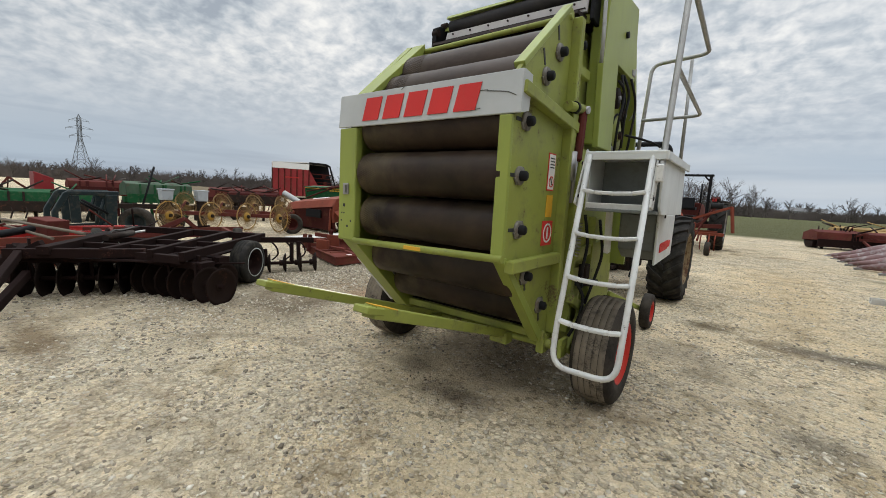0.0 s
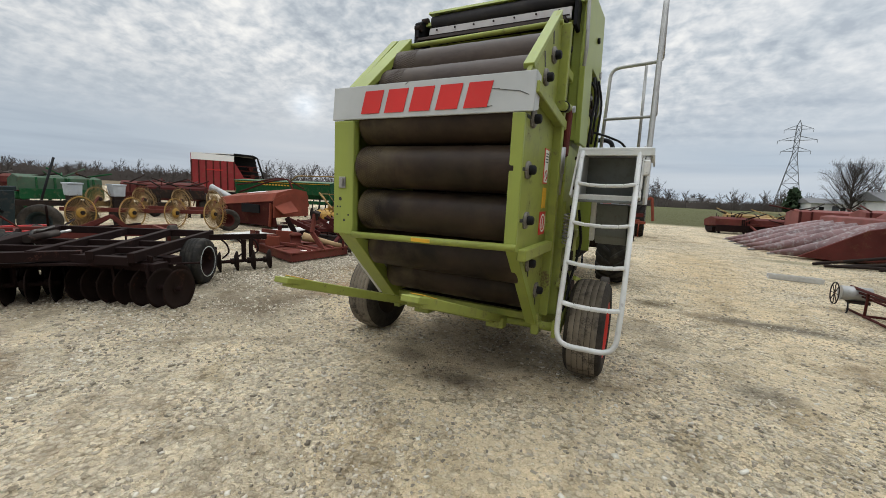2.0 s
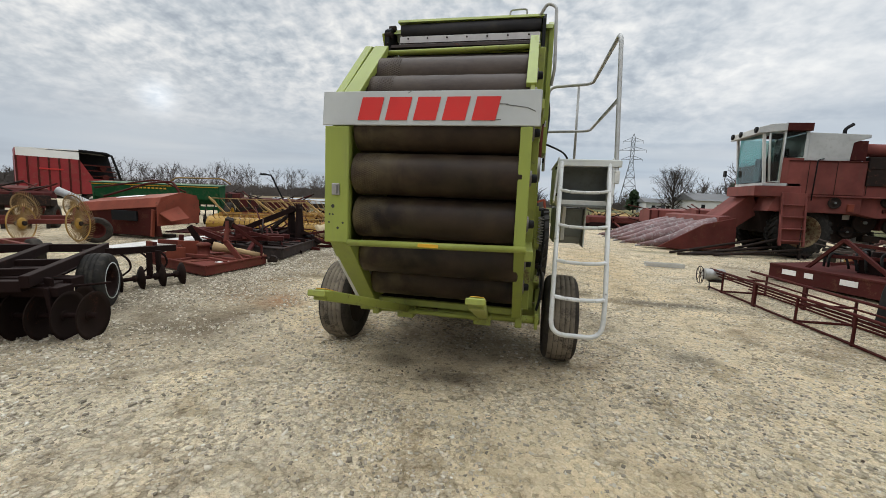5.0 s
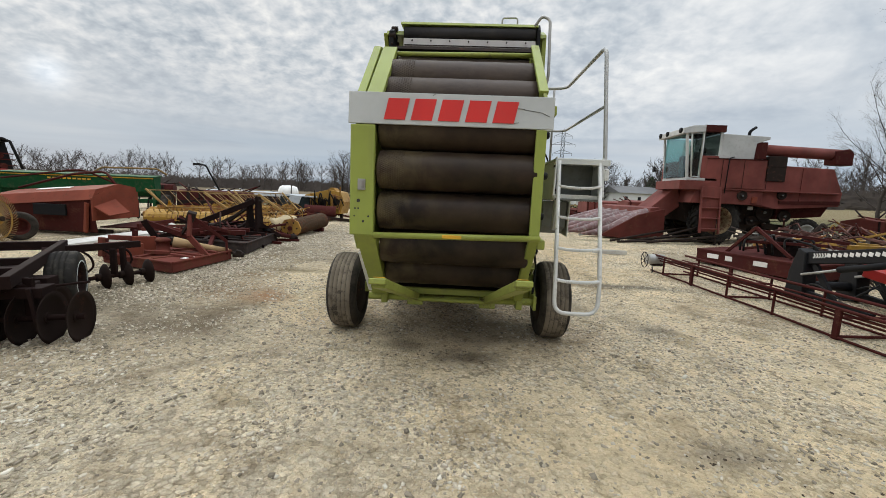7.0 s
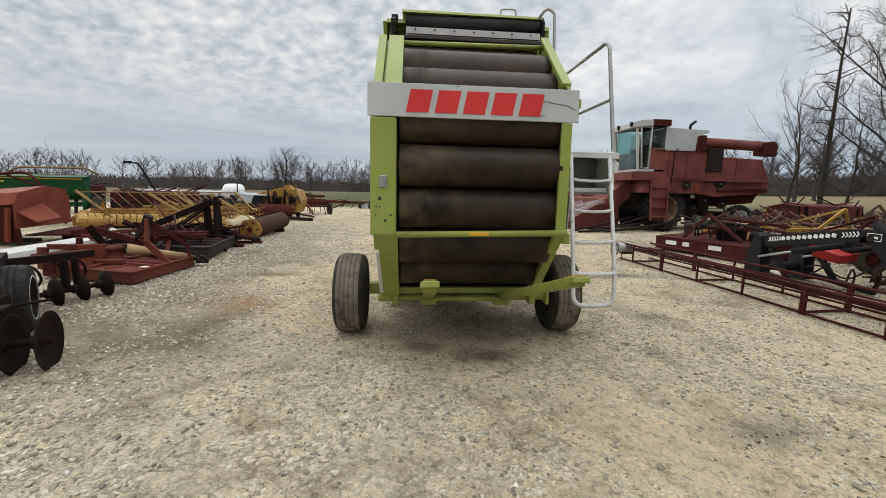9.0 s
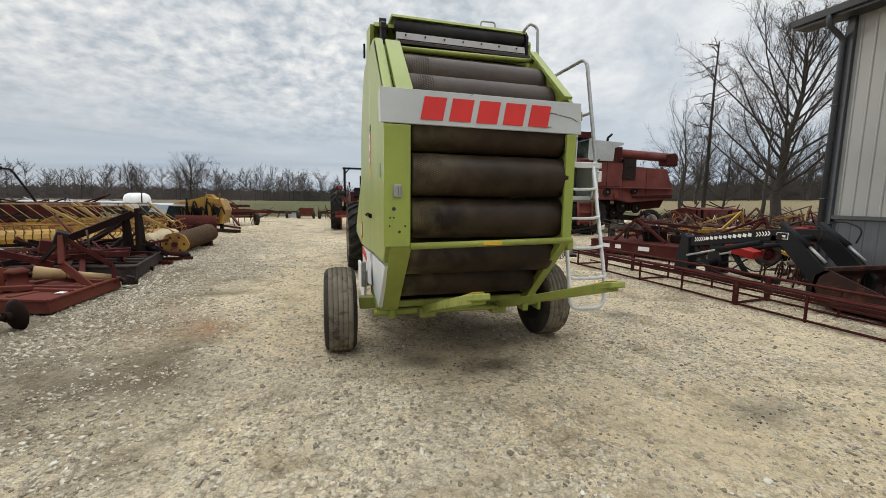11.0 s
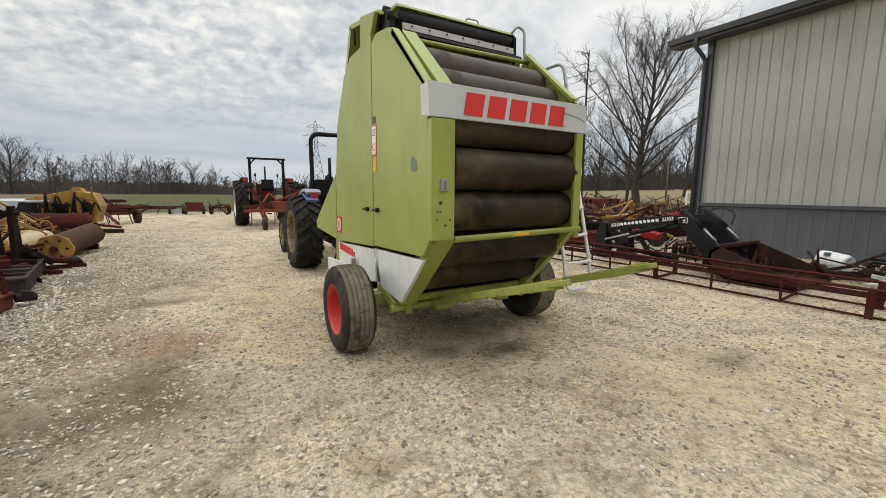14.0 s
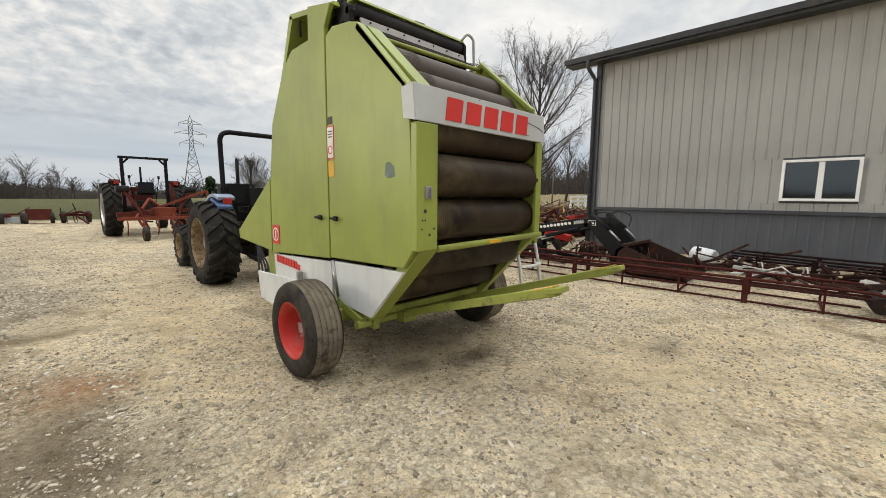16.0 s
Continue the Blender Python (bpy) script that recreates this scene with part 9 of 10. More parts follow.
def build_wagon():
    e = thing("forage_wagon", (-24.3, 16.6, G(-24, 16.6)), "red and white forage wagon with an open black front", "wagon")
    a, b, c = Vector((-25.9, 14.9, 0)), Vector((-24.75, 16.85, 0)), Vector((-23.6, 18.4, 0))
    d = (b - a).normalized()
    s = Vector((-d.y, d.x, 0))
    L, Wd = 2.35, 2.2
    z0, z1, z2 = 0.95, 2.78, 3.16

    def P(u, v, z):
        p = a + d * u + s * v
        return Vector((p.x, p.y, 0.2 + z - 0.2))
    for v in (0, Wd):
        part("side_wall", Shape().sheet([P(0, v, z0), P(L, v, z0), P(L, v, z1), P(0, v, z1)], 0.05), WAGON_RED, e, "ribbed red side")
        part("upper_side", Shape().sheet([P(0, v, z1), P(L, v, z1), P(L, v, z2), P(0, v, z2)], 0.05), HOUSE_WHITE, e, "white upper side")
        for k in range(7):
            u = L * (k + 0.0) / 6
            part("rib", Shape().bar(P(u, v - (0.04 if v == 0 else -0.04), z0), P(u, v - (0.04 if v == 0 else -0.04), z1), 0.06, 0.06), RUST_DARK, e)
        part("front_side", Shape().sheet([P(L, v, z0), P(L + 1.9, v, z0 + 0.1), P(L + 1.85, v, z0 + 0.80), P(L + 0.55, v, z0 + 0.85), P(L, v, z1)], 0.05), WAGON_RED, e)
    part("name_bar", Shape().bar(P(0.8, -0.05, 2.2), P(1.7, -0.05, 2.2), 0.05, 0.08), BRIGHT_RED, e)
    part("back_wall", Shape().sheet([P(0, 0, z0), P(0, Wd, z0), P(0, Wd, z2), P(0, 0, z2)], 0.05), WAGON_RED, e)
    part("roof", Shape().sheet([P(0, -0.03, z2), P(L, -0.03, z2 + 0.1), P(L, Wd + 0.03, z2 + 0.1), P(0, Wd + 0.03, z2)], 0.05), HOUSE_WHITE, e)
    arch = [(L, z2 + 0.10), (L + 1.15, z2 + 0.06), (L + 1.38, z2 - 0.06), (L + 1.45, z2 - 0.30), (L + 1.75, z0 + 0.85)]
    for v in (0.0, Wd):
        part("hood_frame", Shape().tube([P(u, v, z) for u, z in arch], 0.06, 6), BLACK, e, "bent black hood frame")
    for (ua, za), (ub, zb) in zip(arch, arch[1:3]):
        part("hood_sheet", Shape().sheet([P(ua, 0, za), P(ub, 0, zb), P(ub, Wd, zb), P(ua, Wd, za)], 0.04), BLACK, e, "black hood sheet")
    part("hood_back", Shape().sheet([P(L, Wd * 0.55, z0 + 0.5), P(L + 1.7, Wd * 0.55, z0 + 0.5), P(L + 1.4, Wd * 0.55, z2 - 0.05), P(L, Wd * 0.55, z2 + 0.05)], 0.04), BLACK, e)
    part("hood_end", Shape().sheet([P(L + 0.02, 0.0, z0), P(L + 0.02, Wd, z0), P(L + 0.02, Wd, z2), P(L + 0.02, 0.0, z2)], 0.04), BLACK, e)
    for k in range(3):
        part("hood_shelf", Shape().bar(P(L + 0.1, 0.12 + 0.1 * k, z1 - 0.25 - 0.28 * k), P(L + 1.45 + 0.08 * k, 0.12 + 0.1 * k, z1 - 0.28 - 0.28 * k), 0.25, 0.05), RUST_DARK, e)
    for k in range(3):
        part("beater", Shape().cyl(P(L + 1.2 - 0.1 * k, 0.05, 1.4 + 0.5 * k), P(L + 1.2 - 0.1 * k, Wd - 0.05, 1.4 + 0.5 * k), 0.14, n=12), RUST_DARK, e)
    part("cross_conveyor", Shape().bar(P(L + 1.6, -0.2, 1.05), P(L + 1.6, Wd + 0.2, 1.05), 0.5, 0.35), WAGON_RED, e)
    part("chassis", Shape().bar(P(0.1, Wd / 2, 0.78), P(L + 2.6, Wd / 2, 0.7), 0.9, 0.15), DARK_STEEL, e)
    for u in (0.5, 2.9):
        for v in (0.25, Wd - 0.25):
            cc = P(u, v, 0.62)
            w = part("wheel", tyre_shape(cc, s, 0.42, 0.26), TYRE, e)
            part("rim", rim_shape(cc, -s, 0.42, 0.26), DECAL_WHITE, w)
    part("tongue", Shape().bar(P(L + 2.4, Wd / 2, 0.6), P(L + 4.2, Wd / 2, 0.4), 0.12), RUST_DARK, e)


build_wagon()


def pickup_head(x, y, turn, W, label):
    """A yellow pick-up head: humped stripper bands with spring teeth, end plates and a slatted wind guard."""
    z = G(x, y)
    R = Matrix.Translation((x, y, z)) @ Matrix.Rotation(radians(turn), 4, "Z")
    e = thing("pickup_head", (x, y, z), label, "pickup head", group="yellow pick-up heads")

    def P(a, b, c):
        return R @ Vector((a, b, c))
    n = 16
    for i in range(n):
        u = -W / 2 + 0.05 + (W - 0.1) * (i + 0.5) / n
        w = (W - 0.1) / n * 0.44
        arc = [(0.27 * math.cos(a), 0.27 + 0.21 * math.sin(a)) for a in np.linspace(-0.9, 3.5, 10)]
        ring = arc + [(b * 0.95, 0.27 + (c - 0.27) * 0.95) for b, c in reversed(arc)]
        m = len(ring)
        sh = Shape().add([P(u + sw, b, c) for sw in (-w, w) for b, c in ring], [tuple(reversed(range(m))), tuple(range(m, 2 * m))] + [(q, (q + 1) % m, m + (q + 1) % m, m + q) for q in range(m)])
        part("stripper_band", sh, GOLD, e)
        part("spring_tooth", Shape().tube([P(u + w * 1.4, -0.1, 0.42), P(u + w * 1.4, -0.34, 0.50), P(u + w * 1.4, -0.42, 0.60)], 0.009, 4, False), TAN_WIRE, e)
    hood = [(0.31 * math.cos(a), 0.27 + 0.26 * math.sin(a)) for a in np.linspace(-0.2, 3.7, 12)]
    hood += [(b * 0.95, 0.27 + (c - 0.27) * 0.95) for b, c in reversed(hood)]
    m = len(hood)
    part("end_hood", Shape().add([P(a, b, c) for a in (-W / 2, -W / 2 + 0.5) for b, c in hood], [tuple(reversed(range(m))), tuple(range(m, 2 * m))] + [(q, (q + 1) % m, m + (q + 1) % m, m + q) for q in range(m)]), GOLD, e, "smooth rounded yellow hood")
    part("drum", Shape().cyl(P(-W / 2, 0, 0.27), P(W / 2, 0, 0.27), 0.17, n=16), DARK_STEEL, e)
    for a in (-W / 2 - 0.02, W / 2 + 0.02):
        part("end_plate", Shape().sheet([P(a, -0.28, 0.06), P(a, -0.32, 0.32), P(a, -0.15, 0.50), P(a, 0.15, 0.53), P(a, 0.55, 0.40), P(a, 0.85, 0.46), P(a, 0.9, 0.06)], 0.05), GOLD, e, "rounded yellow end plate")
    part("auger_trough", Shape().sheet([P(-W / 2, 0.35, 0.12), P(W / 2, 0.35, 0.12), P(W / 2, 0.80, 0.10), P(-W / 2, 0.80, 0.10)], 0.02).sheet([P(-W / 2, 0.80, 0.10), P(W / 2, 0.80, 0.10), P(W / 2, 0.88, 0.62), P(-W / 2, 0.88, 0.62)], 0.02), YELLOW, e)
    part("auger", Shape().cyl(P(-W / 2, 0.55, 0.34), P(W / 2, 0.55, 0.34), 0.12, n=14), GOLD, e)
    m = 9
    for k in range(m):
        u = -W * 0.42 + W * 0.84 * k / (m - 1)
        part("wind_guard_rod", Shape().tube([P(u + 0.26, -0.06, 0.60), P(u - 0.26, 0.46, 1.08)], 0.009, 5), TAN_WIRE, e)
    for b, c, o in ((-0.06, 0.60, 0.26), (0.46, 1.08, -0.26)):
        part("wind_guard_bar", Shape().tube([P(-W * 0.44 + o, b, c), P(W * 0.44 + o, b, c)], 0.016, 6), TAN_WIRE, e)
    for a in (-W * 0.46, W * 0.46):
        part("guard_arm", Shape().bar(P(a + 0.54, -0.12, 0.44), P(a - 0.28, 0.48, 1.11), 0.035, 0.06), PALE_YELLOW, e, "pale yellow guard arm")


PALE_YELLOW = paint("faded_pale_yellow_paint", (0.32, 0.21, 0.08), 0.6, var=0.3, dirt=0.5, dirt_col=(0.18, 0.11, 0.05), rust=0.2)
pickup_head(-9.85, 10.9, 24, 2.4, "yellow forage pick-up head with a slatted guard")
pickup_head(-7.75, 9.95, 38, 1.5, "yellow forage pick-up head with rusty spring teeth")
pickup_head(-8.7, 12.7, 8, 1.8, "yellow pick-up head with a raised wind guard")


CREAM = paint("dusty_cream_paint", (0.50, 0.40, 0.24), 0.5, dirt=0.5, rust=0.1)


def roller_drum(x0, y0, x1, y1, r, lift):
    z = G(x0, y0) + r
    e = thing("feed_roller", ((x0 + x1) / 2, (y0 + y1) / 2, G(x0, y0)), "rusty brown ribbed steel roller with a yellow end", "roller")
    a, b = Vector((x0, y0, z)), Vector((x1, y1, z + lift))
    d = (b - a).normalized()
    part("prop", Shape().box((x1 - 0.03, y1 - 0.2, (G(x1, y1) + b.z - r) / 2), (0.3, 0.14, b.z - r - G(x1, y1) + 0.03)), RUST_DARK, e)
    L = (b - a).length
    part("barrel", Shape().lathe([(0.001, 0), (r - 0.03, 0), (r - 0.03, L), (0.001, L)], a, d, 24), ROLLER_RUST, e)
    side = d.cross(Vector((0, 0, 1))).normalized()
    up = side.cross(d)
    N = 14
    for s in range(2):
        path = []
        for k in range(N * 12 + 1):
            an = 6.283 * k / 12 + 3.14 * s
            path.append(a + d * (L * k / (N * 12)) + side * ((r - 0.02) * math.cos(an)) + up * ((r - 0.02) * math.sin(an)))
        part("flighting", Shape().tube(path, 0.022, 5, False), ROLLER_RUST, e, "rusty spiral bead")
    R = Matrix.Translation(a - d * 0.05) @ Matrix((side, up, d)).transposed().to_4x4()
    ring = [(0.30 * math.cos(t), 0.27 * math.sin(t)) for t in np.linspace(0, 5.9, 9)]
    part("end_plate", Shape().sheet([R @ Vector((p[0], p[1], 0)) for p in ring], 0.05), YELLOW, e, "battered yellow end plate")
    # dark studs stand in for shaded bolt holes in the end plate
    for k in range(6):
        t = k * 1.047
        part("bolt_hole", Shape().cyl(R @ Vector((0.19 * math.cos(t), 0.17 * math.sin(t), -0.034)), R @ Vector((0.19 * math.cos(t), 0.17 * math.sin(t), -0.022)), 0.025, n=8), DARK_STEEL, e)
    part("hub", Shape().cyl(a - d * 0.14, a - d * 0.02, 0.06, n=12), RUST_DARK, e)
    hoop = [b + d * 0.05 + side * (0.2 * math.cos(t)) + up * (0.2 * math.sin(t) - 0.02) for t in np.linspace(0, 6.283, 16)]
    part("end_hoop", Shape().tube(hoop, 0.015, 5, False), RUST_DARK, e)


ROLLER_RUST = paint("rusty_khaki_roller_steel", (0.075, 0.048, 0.030), 0.7, dirt=0.5, dirt_col=(0.10, 0.065, 0.04), rust=0.4, rust_col=(0.07, 0.03, 0.017), relief=0.3)
roller_drum(-6.43, 9.90, -6.19, 11.60, 0.24, 0.12)
solo("cream_cylinder", Shape().lathe([(0.001, 0.0), (0.19, 0.0), (0.21, 0.05), (0.21, 0.5), (0.24, 0.52), (0.24, 0.58), (0.17, 0.62), (0.17, 0.85), (0.001, 0.85)], (-7.15, 10.15, 0.36), (0.42, 0.88, 0.12), 22).bar((-7.05, 10.3, 0.13), (-7.0, 10.4, 0.36), 0.2, 0.2), CREAM, "dusty cream gear casing lying behind the roller", "gear casing")


def build_yellow_machine():
    e = thing("forage_harvester", (-7.2, 14.6, G(-7.2, 14.6)), "yellow forage harvester with black hoses and a pale platform", "forage harvester")
    part("body", Shape().prism([(-7.95, 0.45), (-8.0, 1.18), (-6.98, 1.44), (-6.5, 1.34), (-6.35, 0.95), (-6.5, 0.45)], 1, 14.1, 15.2), GOLD, e, "", 0.008)
    part("peak", Shape().prism([(-7.05, 1.3), (-6.98, 1.52), (-6.82, 1.52), (-6.55, 1.2), (-6.9, 1.2)], 1, 14.2, 14.7), YELLOW, e, "", 0.02)
    part("side_case", Shape().box((-6.75, 14.05, 0.95), (0.5, 0.10, 0.55), (0, 14, 0)), YELLOW, e, "", 0.02)
    # dark solid pieces stand in for shaded openings, here and below
    part("case_hole", Shape().cyl((-6.65, 13.99, 0.95), (-6.65, 14.02, 0.95), 0.14, n=14), DARK_STEEL, e)
    for k in range(9):
        x = -7.75 + 0.14 * k
        part("hose", Shape().tube(rounded([(x, 14.05, 0.6), (x + 0.10 * (k % 3), 13.9, 1.15 + 0.11 * ((k * 7) % 4)), (x + 0.3 - 0.2 * (k % 2), 13.98, 0.8)], 0.2), 0.026, 6), RUBBER_HOSE, e)
    for x, w in ((-7.78, 0.05), (-7.42, 0.04), (-7.02, 0.05), (-6.55, 0.04)):
        part("body_rib", Shape().bar((x, 14.07, 0.5), (x + 0.05, 14.07, 1.2 + 0.25 * (x + 8)), w, 0.05), YELLOW, e)
    part("case_hole", Shape().box((-7.22, 14.07, 0.86), (0.26, 0.04, 0.34), (0, 8, 0)), DARK_STEEL, e, "dark block drawn as an opening in the case", 0.02)
    part("trough_end", Shape().sheet([(-9.05, 13.95, 1.22), (-8.75, 13.92, 0.72), (-8.2, 13.95, 0.80), (-8.1, 13.98, 1.10)], 0.03), GALV_PALE, e, "slanted pale grey trough end")
    part("red_drum", Shape().cyl((-7.75, 13.4, 0.55), (-6.6, 13.8, 0.5), 0.26, n=18), RUST_DARK, e, "dark red drum", 0.01)
    part("low_beam", Shape().bar((-8.1, 13.3, 0.40), (-5.75, 13.5, 0.22), 0.09, 0.12), DARK_STEEL, e)
    part("frame_leg", Shape().bar((-7.6, 14.5, 0.5), (-7.6, 14.5, 0.16), 0.12), DARK_STEEL, e)
    part("frame_leg", Shape().bar((-6.6, 14.6, 0.5), (-6.6, 14.6, 0.16), 0.12), DARK_STEEL, e)
    part("platform", Shape().box((-8.45, 14.5, 1.13), (1.0, 1.0, 0.05), (3, 0, 12)), GALV_PALE, e, "pale grey platform sheet", 0.01)
    part("platform", Shape().box((-7.75, 14.2, 1.12), (0.5, 0.5, 0.05), (3, 0, 12)), GALV_PALE, e, "pale grey platform sheet", 0.01)
    part("platform_body", Shape().box((-8.3, 14.5, 0.85), (1.5, 1.0, 0.5), (0, 0, 10)), TEAL_BLACK, e, "dark green-black housing", 0.02)
    for x, y in ((-8.6, 14.0), (-7.3, 15.3)):
        w = part("wheel", tyre_shape((x, y, G(x, y) + 0.36), (0.2, -1, 0), 0.37, 0.25), TYRE, e)
        part("rim", rim_shape((x, y, G(x, y) + 0.36), (0.2, -1, 0), 0.37, 0.25), YELLOW, w)
    e.location += Vector((-0.32, 1.5, G(-7.52, 16.1) - G(-7.2, 14.6)))


build_yellow_machine()
tank = thing("spray_tank", (-13.0, 24.0, G(-13, 24)), "white plastic tank on a small cart", "tank")
part("tank_shell", Shape().lathe([(0.001, -0.60), (0.22, -0.58), (0.38, -0.5), (0.46, -0.34), (0.48, 0), (0.46, 0.34), (0.38, 0.5), (0.22, 0.58), (0.001, 0.60)], (-12.7, 24.0, 1.12), (0.93, 0.3, 0), 28), PLASTIC_WHITE, tank)
part("saddle", Shape().box((-13.0, 24.0, 0.62), (1.6, 0.9, 0.2), (0, 0, 18)).box((-13, 24, 0.4), (0.3, 0.8, 0.4)), DARK_STEEL, tank)
part("band", Shape().lathe([(0.488, -0.03), (0.488, 0.03)], (-12.5, 24.06, 1.12), (0.93, 0.3, 0), 28), DARK_STEEL, tank)

# tilled frames and small implements at the edge of the yard
toolbar("field_cultivator", -7.25, 18.3, 25, 2.8, 1.1, RUST_RED, DARK_STEEL, "folded dark red field cultivator", 31, 0.15, True, 8, 0.35)
toolbar("field_cultivator", -7.9, 19.6, 15, 2.6, 0.9, RUST_DARK, DARK_STEEL, "folded dark red field cultivator", 39, 0.35, False, 8, 0.2)
toolbar("field_cultivator", -6.2, 25.2, -15, 2.4, 1.0, RUST_DARK, DARK_STEEL, "low rusty tillage frame at the yard edge", 32, -0.1, False, 7, 0.1)
toolbar("cultivator", -9.3, 3.2, 75, 2.8, 1.0, RUST_RED, HARROW, "faded red cultivator frame beside the harrow", 36, 0.0, True, 7, 0.3)
toolbar("cultivator", -10.6, 1.6, 80, 2.8, 1.1, BRIGHT_RED, RUST_RED, "red toolbar frame on the gravel", 37, -0.05, True, 7, 0.3)


def far_boxes(x, y, w, d, h, mat, label, name):
    z = G(x, y)
    e = thing(name, (x, y, z), label, "implement")
    part("body", Shape().prism([(y - d / 2, z + h * 0.3), (y - d / 2, z + h), (y + d / 2, z + h * 0.85), (y + d / 2, z + h * 0.3)], 0, x - w / 2, x + w / 2), mat, e, "", 0.02)
    part("beam", Shape().bar((x - w * 0.65, y - d / 2, z + h * 0.32), (x + w * 0.65, y - d / 2, z + h * 0.32), 0.08), mat, e)
    for s in (-1, 1):
        c = (x + s * w * 0.5, y - d * 0.4, z + 0.22)
        wv = part("wheel", tyre_shape(c, (s, 0, 0), 0.23, 0.14), TYRE, e)
        part("rim", rim_shape(c, (s, 0, 0), 0.23, 0.14), mat, wv)


far_boxes(-4.35, 24.5, 0.8, 0.7, 0.62, RUST_RED, "faded red seeder box at the yard edge", "seeder")
toolbar("disc_gang", -3.2, 24.1, 5, 1.0, 0.6, RUST_DARK, DARK_STEEL, "low rusty disc gang at the yard edge", 38, -0.1, True, 6, 0.15)
far_boxes(-5.15, 24.8, 0.6, 0.5, 0.26, GALV_PALE, "pale grey trailer frame in the distance", "trailer")

# farther machines in the western rows
toolbar("grain_table", -21.8, 2.3, 92, 5.2, 1.3, RUST_RED, RUST_DARK, "dark red grain head on the far row", 41, 0.35, False, 12, 0.5)
far_boxes(-21.9, 3.15, 0.9, 0.55, 1.55, WAGON_RED, "dark red hopper box in the far row", "hopper")


def table_machine(x, y, turn, L, W, z0, z1, mat, mat2, label, name):
    z = G(x, y)
    R = Matrix.Translation((x, y, z)) @ Matrix.Rotation(radians(turn), 4, "Z")
    e = thing(name, (x, y, z), label, "implement")

    def P(a, b, c):
        return R @ Vector((a, b, c))
    q = [(-W / 2, z0 + 0.05), (-W / 2 * 0.9, z1 - 0.08), (0, z1), (W / 2, z1 - 0.15), (W / 2, z0)]
    n = len(q)
    sh = Shape().add([P(a, b, c) for a in (-L / 2, L / 2) for b, c in q], [tuple(reversed(range(n))), tuple(range(n, 2 * n))] + [(i, (i + 1) % n, n + (i + 1) % n, n + i) for i in range(n)])
    part("hood", sh, mat, e, "", 0.02)
    part("under_frame", Shape().bar(P(-L / 2, 0, z0 - 0.12), P(L / 2, 0, z0 - 0.12), 0.5, 0.2), mat2, e)
    for a in (-L * 0.4, -L * 0.1, L * 0.2, L * 0.42):
        part("leg", Shape().bar(P(a, -W * 0.2, 0), P(a, 0, z0), 0.08), mat2, e)
    for a in (-L * 0.45, L * 0.45):
        c = P(a, 0.2, 0.36)
        axis = R.to_3x3() @ Vector((1, 0, 0))
        w = part("wheel", tyre_shape(c, axis, 0.37, 0.22), TYRE, e)
        part("rim", rim_shape(c, axis, 0.37, 0.22), mat, w)
    rng = np.random.default_rng(int(abs(x * 37 + y * 11)))
    for k in range(7):
        a0 = rng.uniform(-L / 2, L / 2)
        part("rib", Shape().bar(P(a0, -W / 2 - 0.02, z0), P(a0, -W / 2 * 0.92 - 0.02, z1 - 0.08), 0.05, 0.04), mat2, e)
        a1 = a0 + rng.uniform(-0.9, 0.9)
        part("rod", Shape().tube([P(a0, rng.uniform(-W / 2, 0), z1 - 0.05), P(a1, rng.uniform(-W / 2, W / 2), z1 + rng.uniform(0.02, 0.28))], 0.025, 6), (mat2, DARK_STEEL, mat)[k % 3], e)
        part("tine", Shape().tube([P(a0, -W * 0.5, z0), P(a0 + 0.05, -W * 0.66, z0 - 0.2), P(a0, -W * 0.6, z0 - 0.4)], 0.02, 5), mat2, e)
    part("slats", Shape().bar(P(-L / 2, -W * 0.55, z0 - 0.05), P(L / 2, -W * 0.55, z0 - 0.05), 0.05, 0.3), mat2, e)
    return e


table_machine(-19.5, 4.45, 84, 2.0, 1.3, 1.0, 1.36, RUST_RED, RUST_DARK, "long dull red hay conditioner in the far row", "hay_conditioner")
table_machine(-17.2, 5.45, 84, 1.95, 1.3, 0.85, 1.36, PALE_GREEN, DEERE, "pale green windrower head in the far row", "windrower_head")
table_machine(-17.6, 2.6, 86, 2.6, 1.3, 0.55, 1.0, DEERE, DARK_STEEL, "deep green drill in the far row", "grain_drill")
table_machine(-17.9, 9.0, 64, 2.7, 1.5, 0.75, 1.25, RUST_RED, RUST_DARK, "dark red mower in the far row", "hay_mower")
table_machine(-15.9, 8.4, 40, 1.9, 0.5, 0.9, 1.15, RUST_DARK, DARK_STEEL, "rusty header bar in the far row", "header")


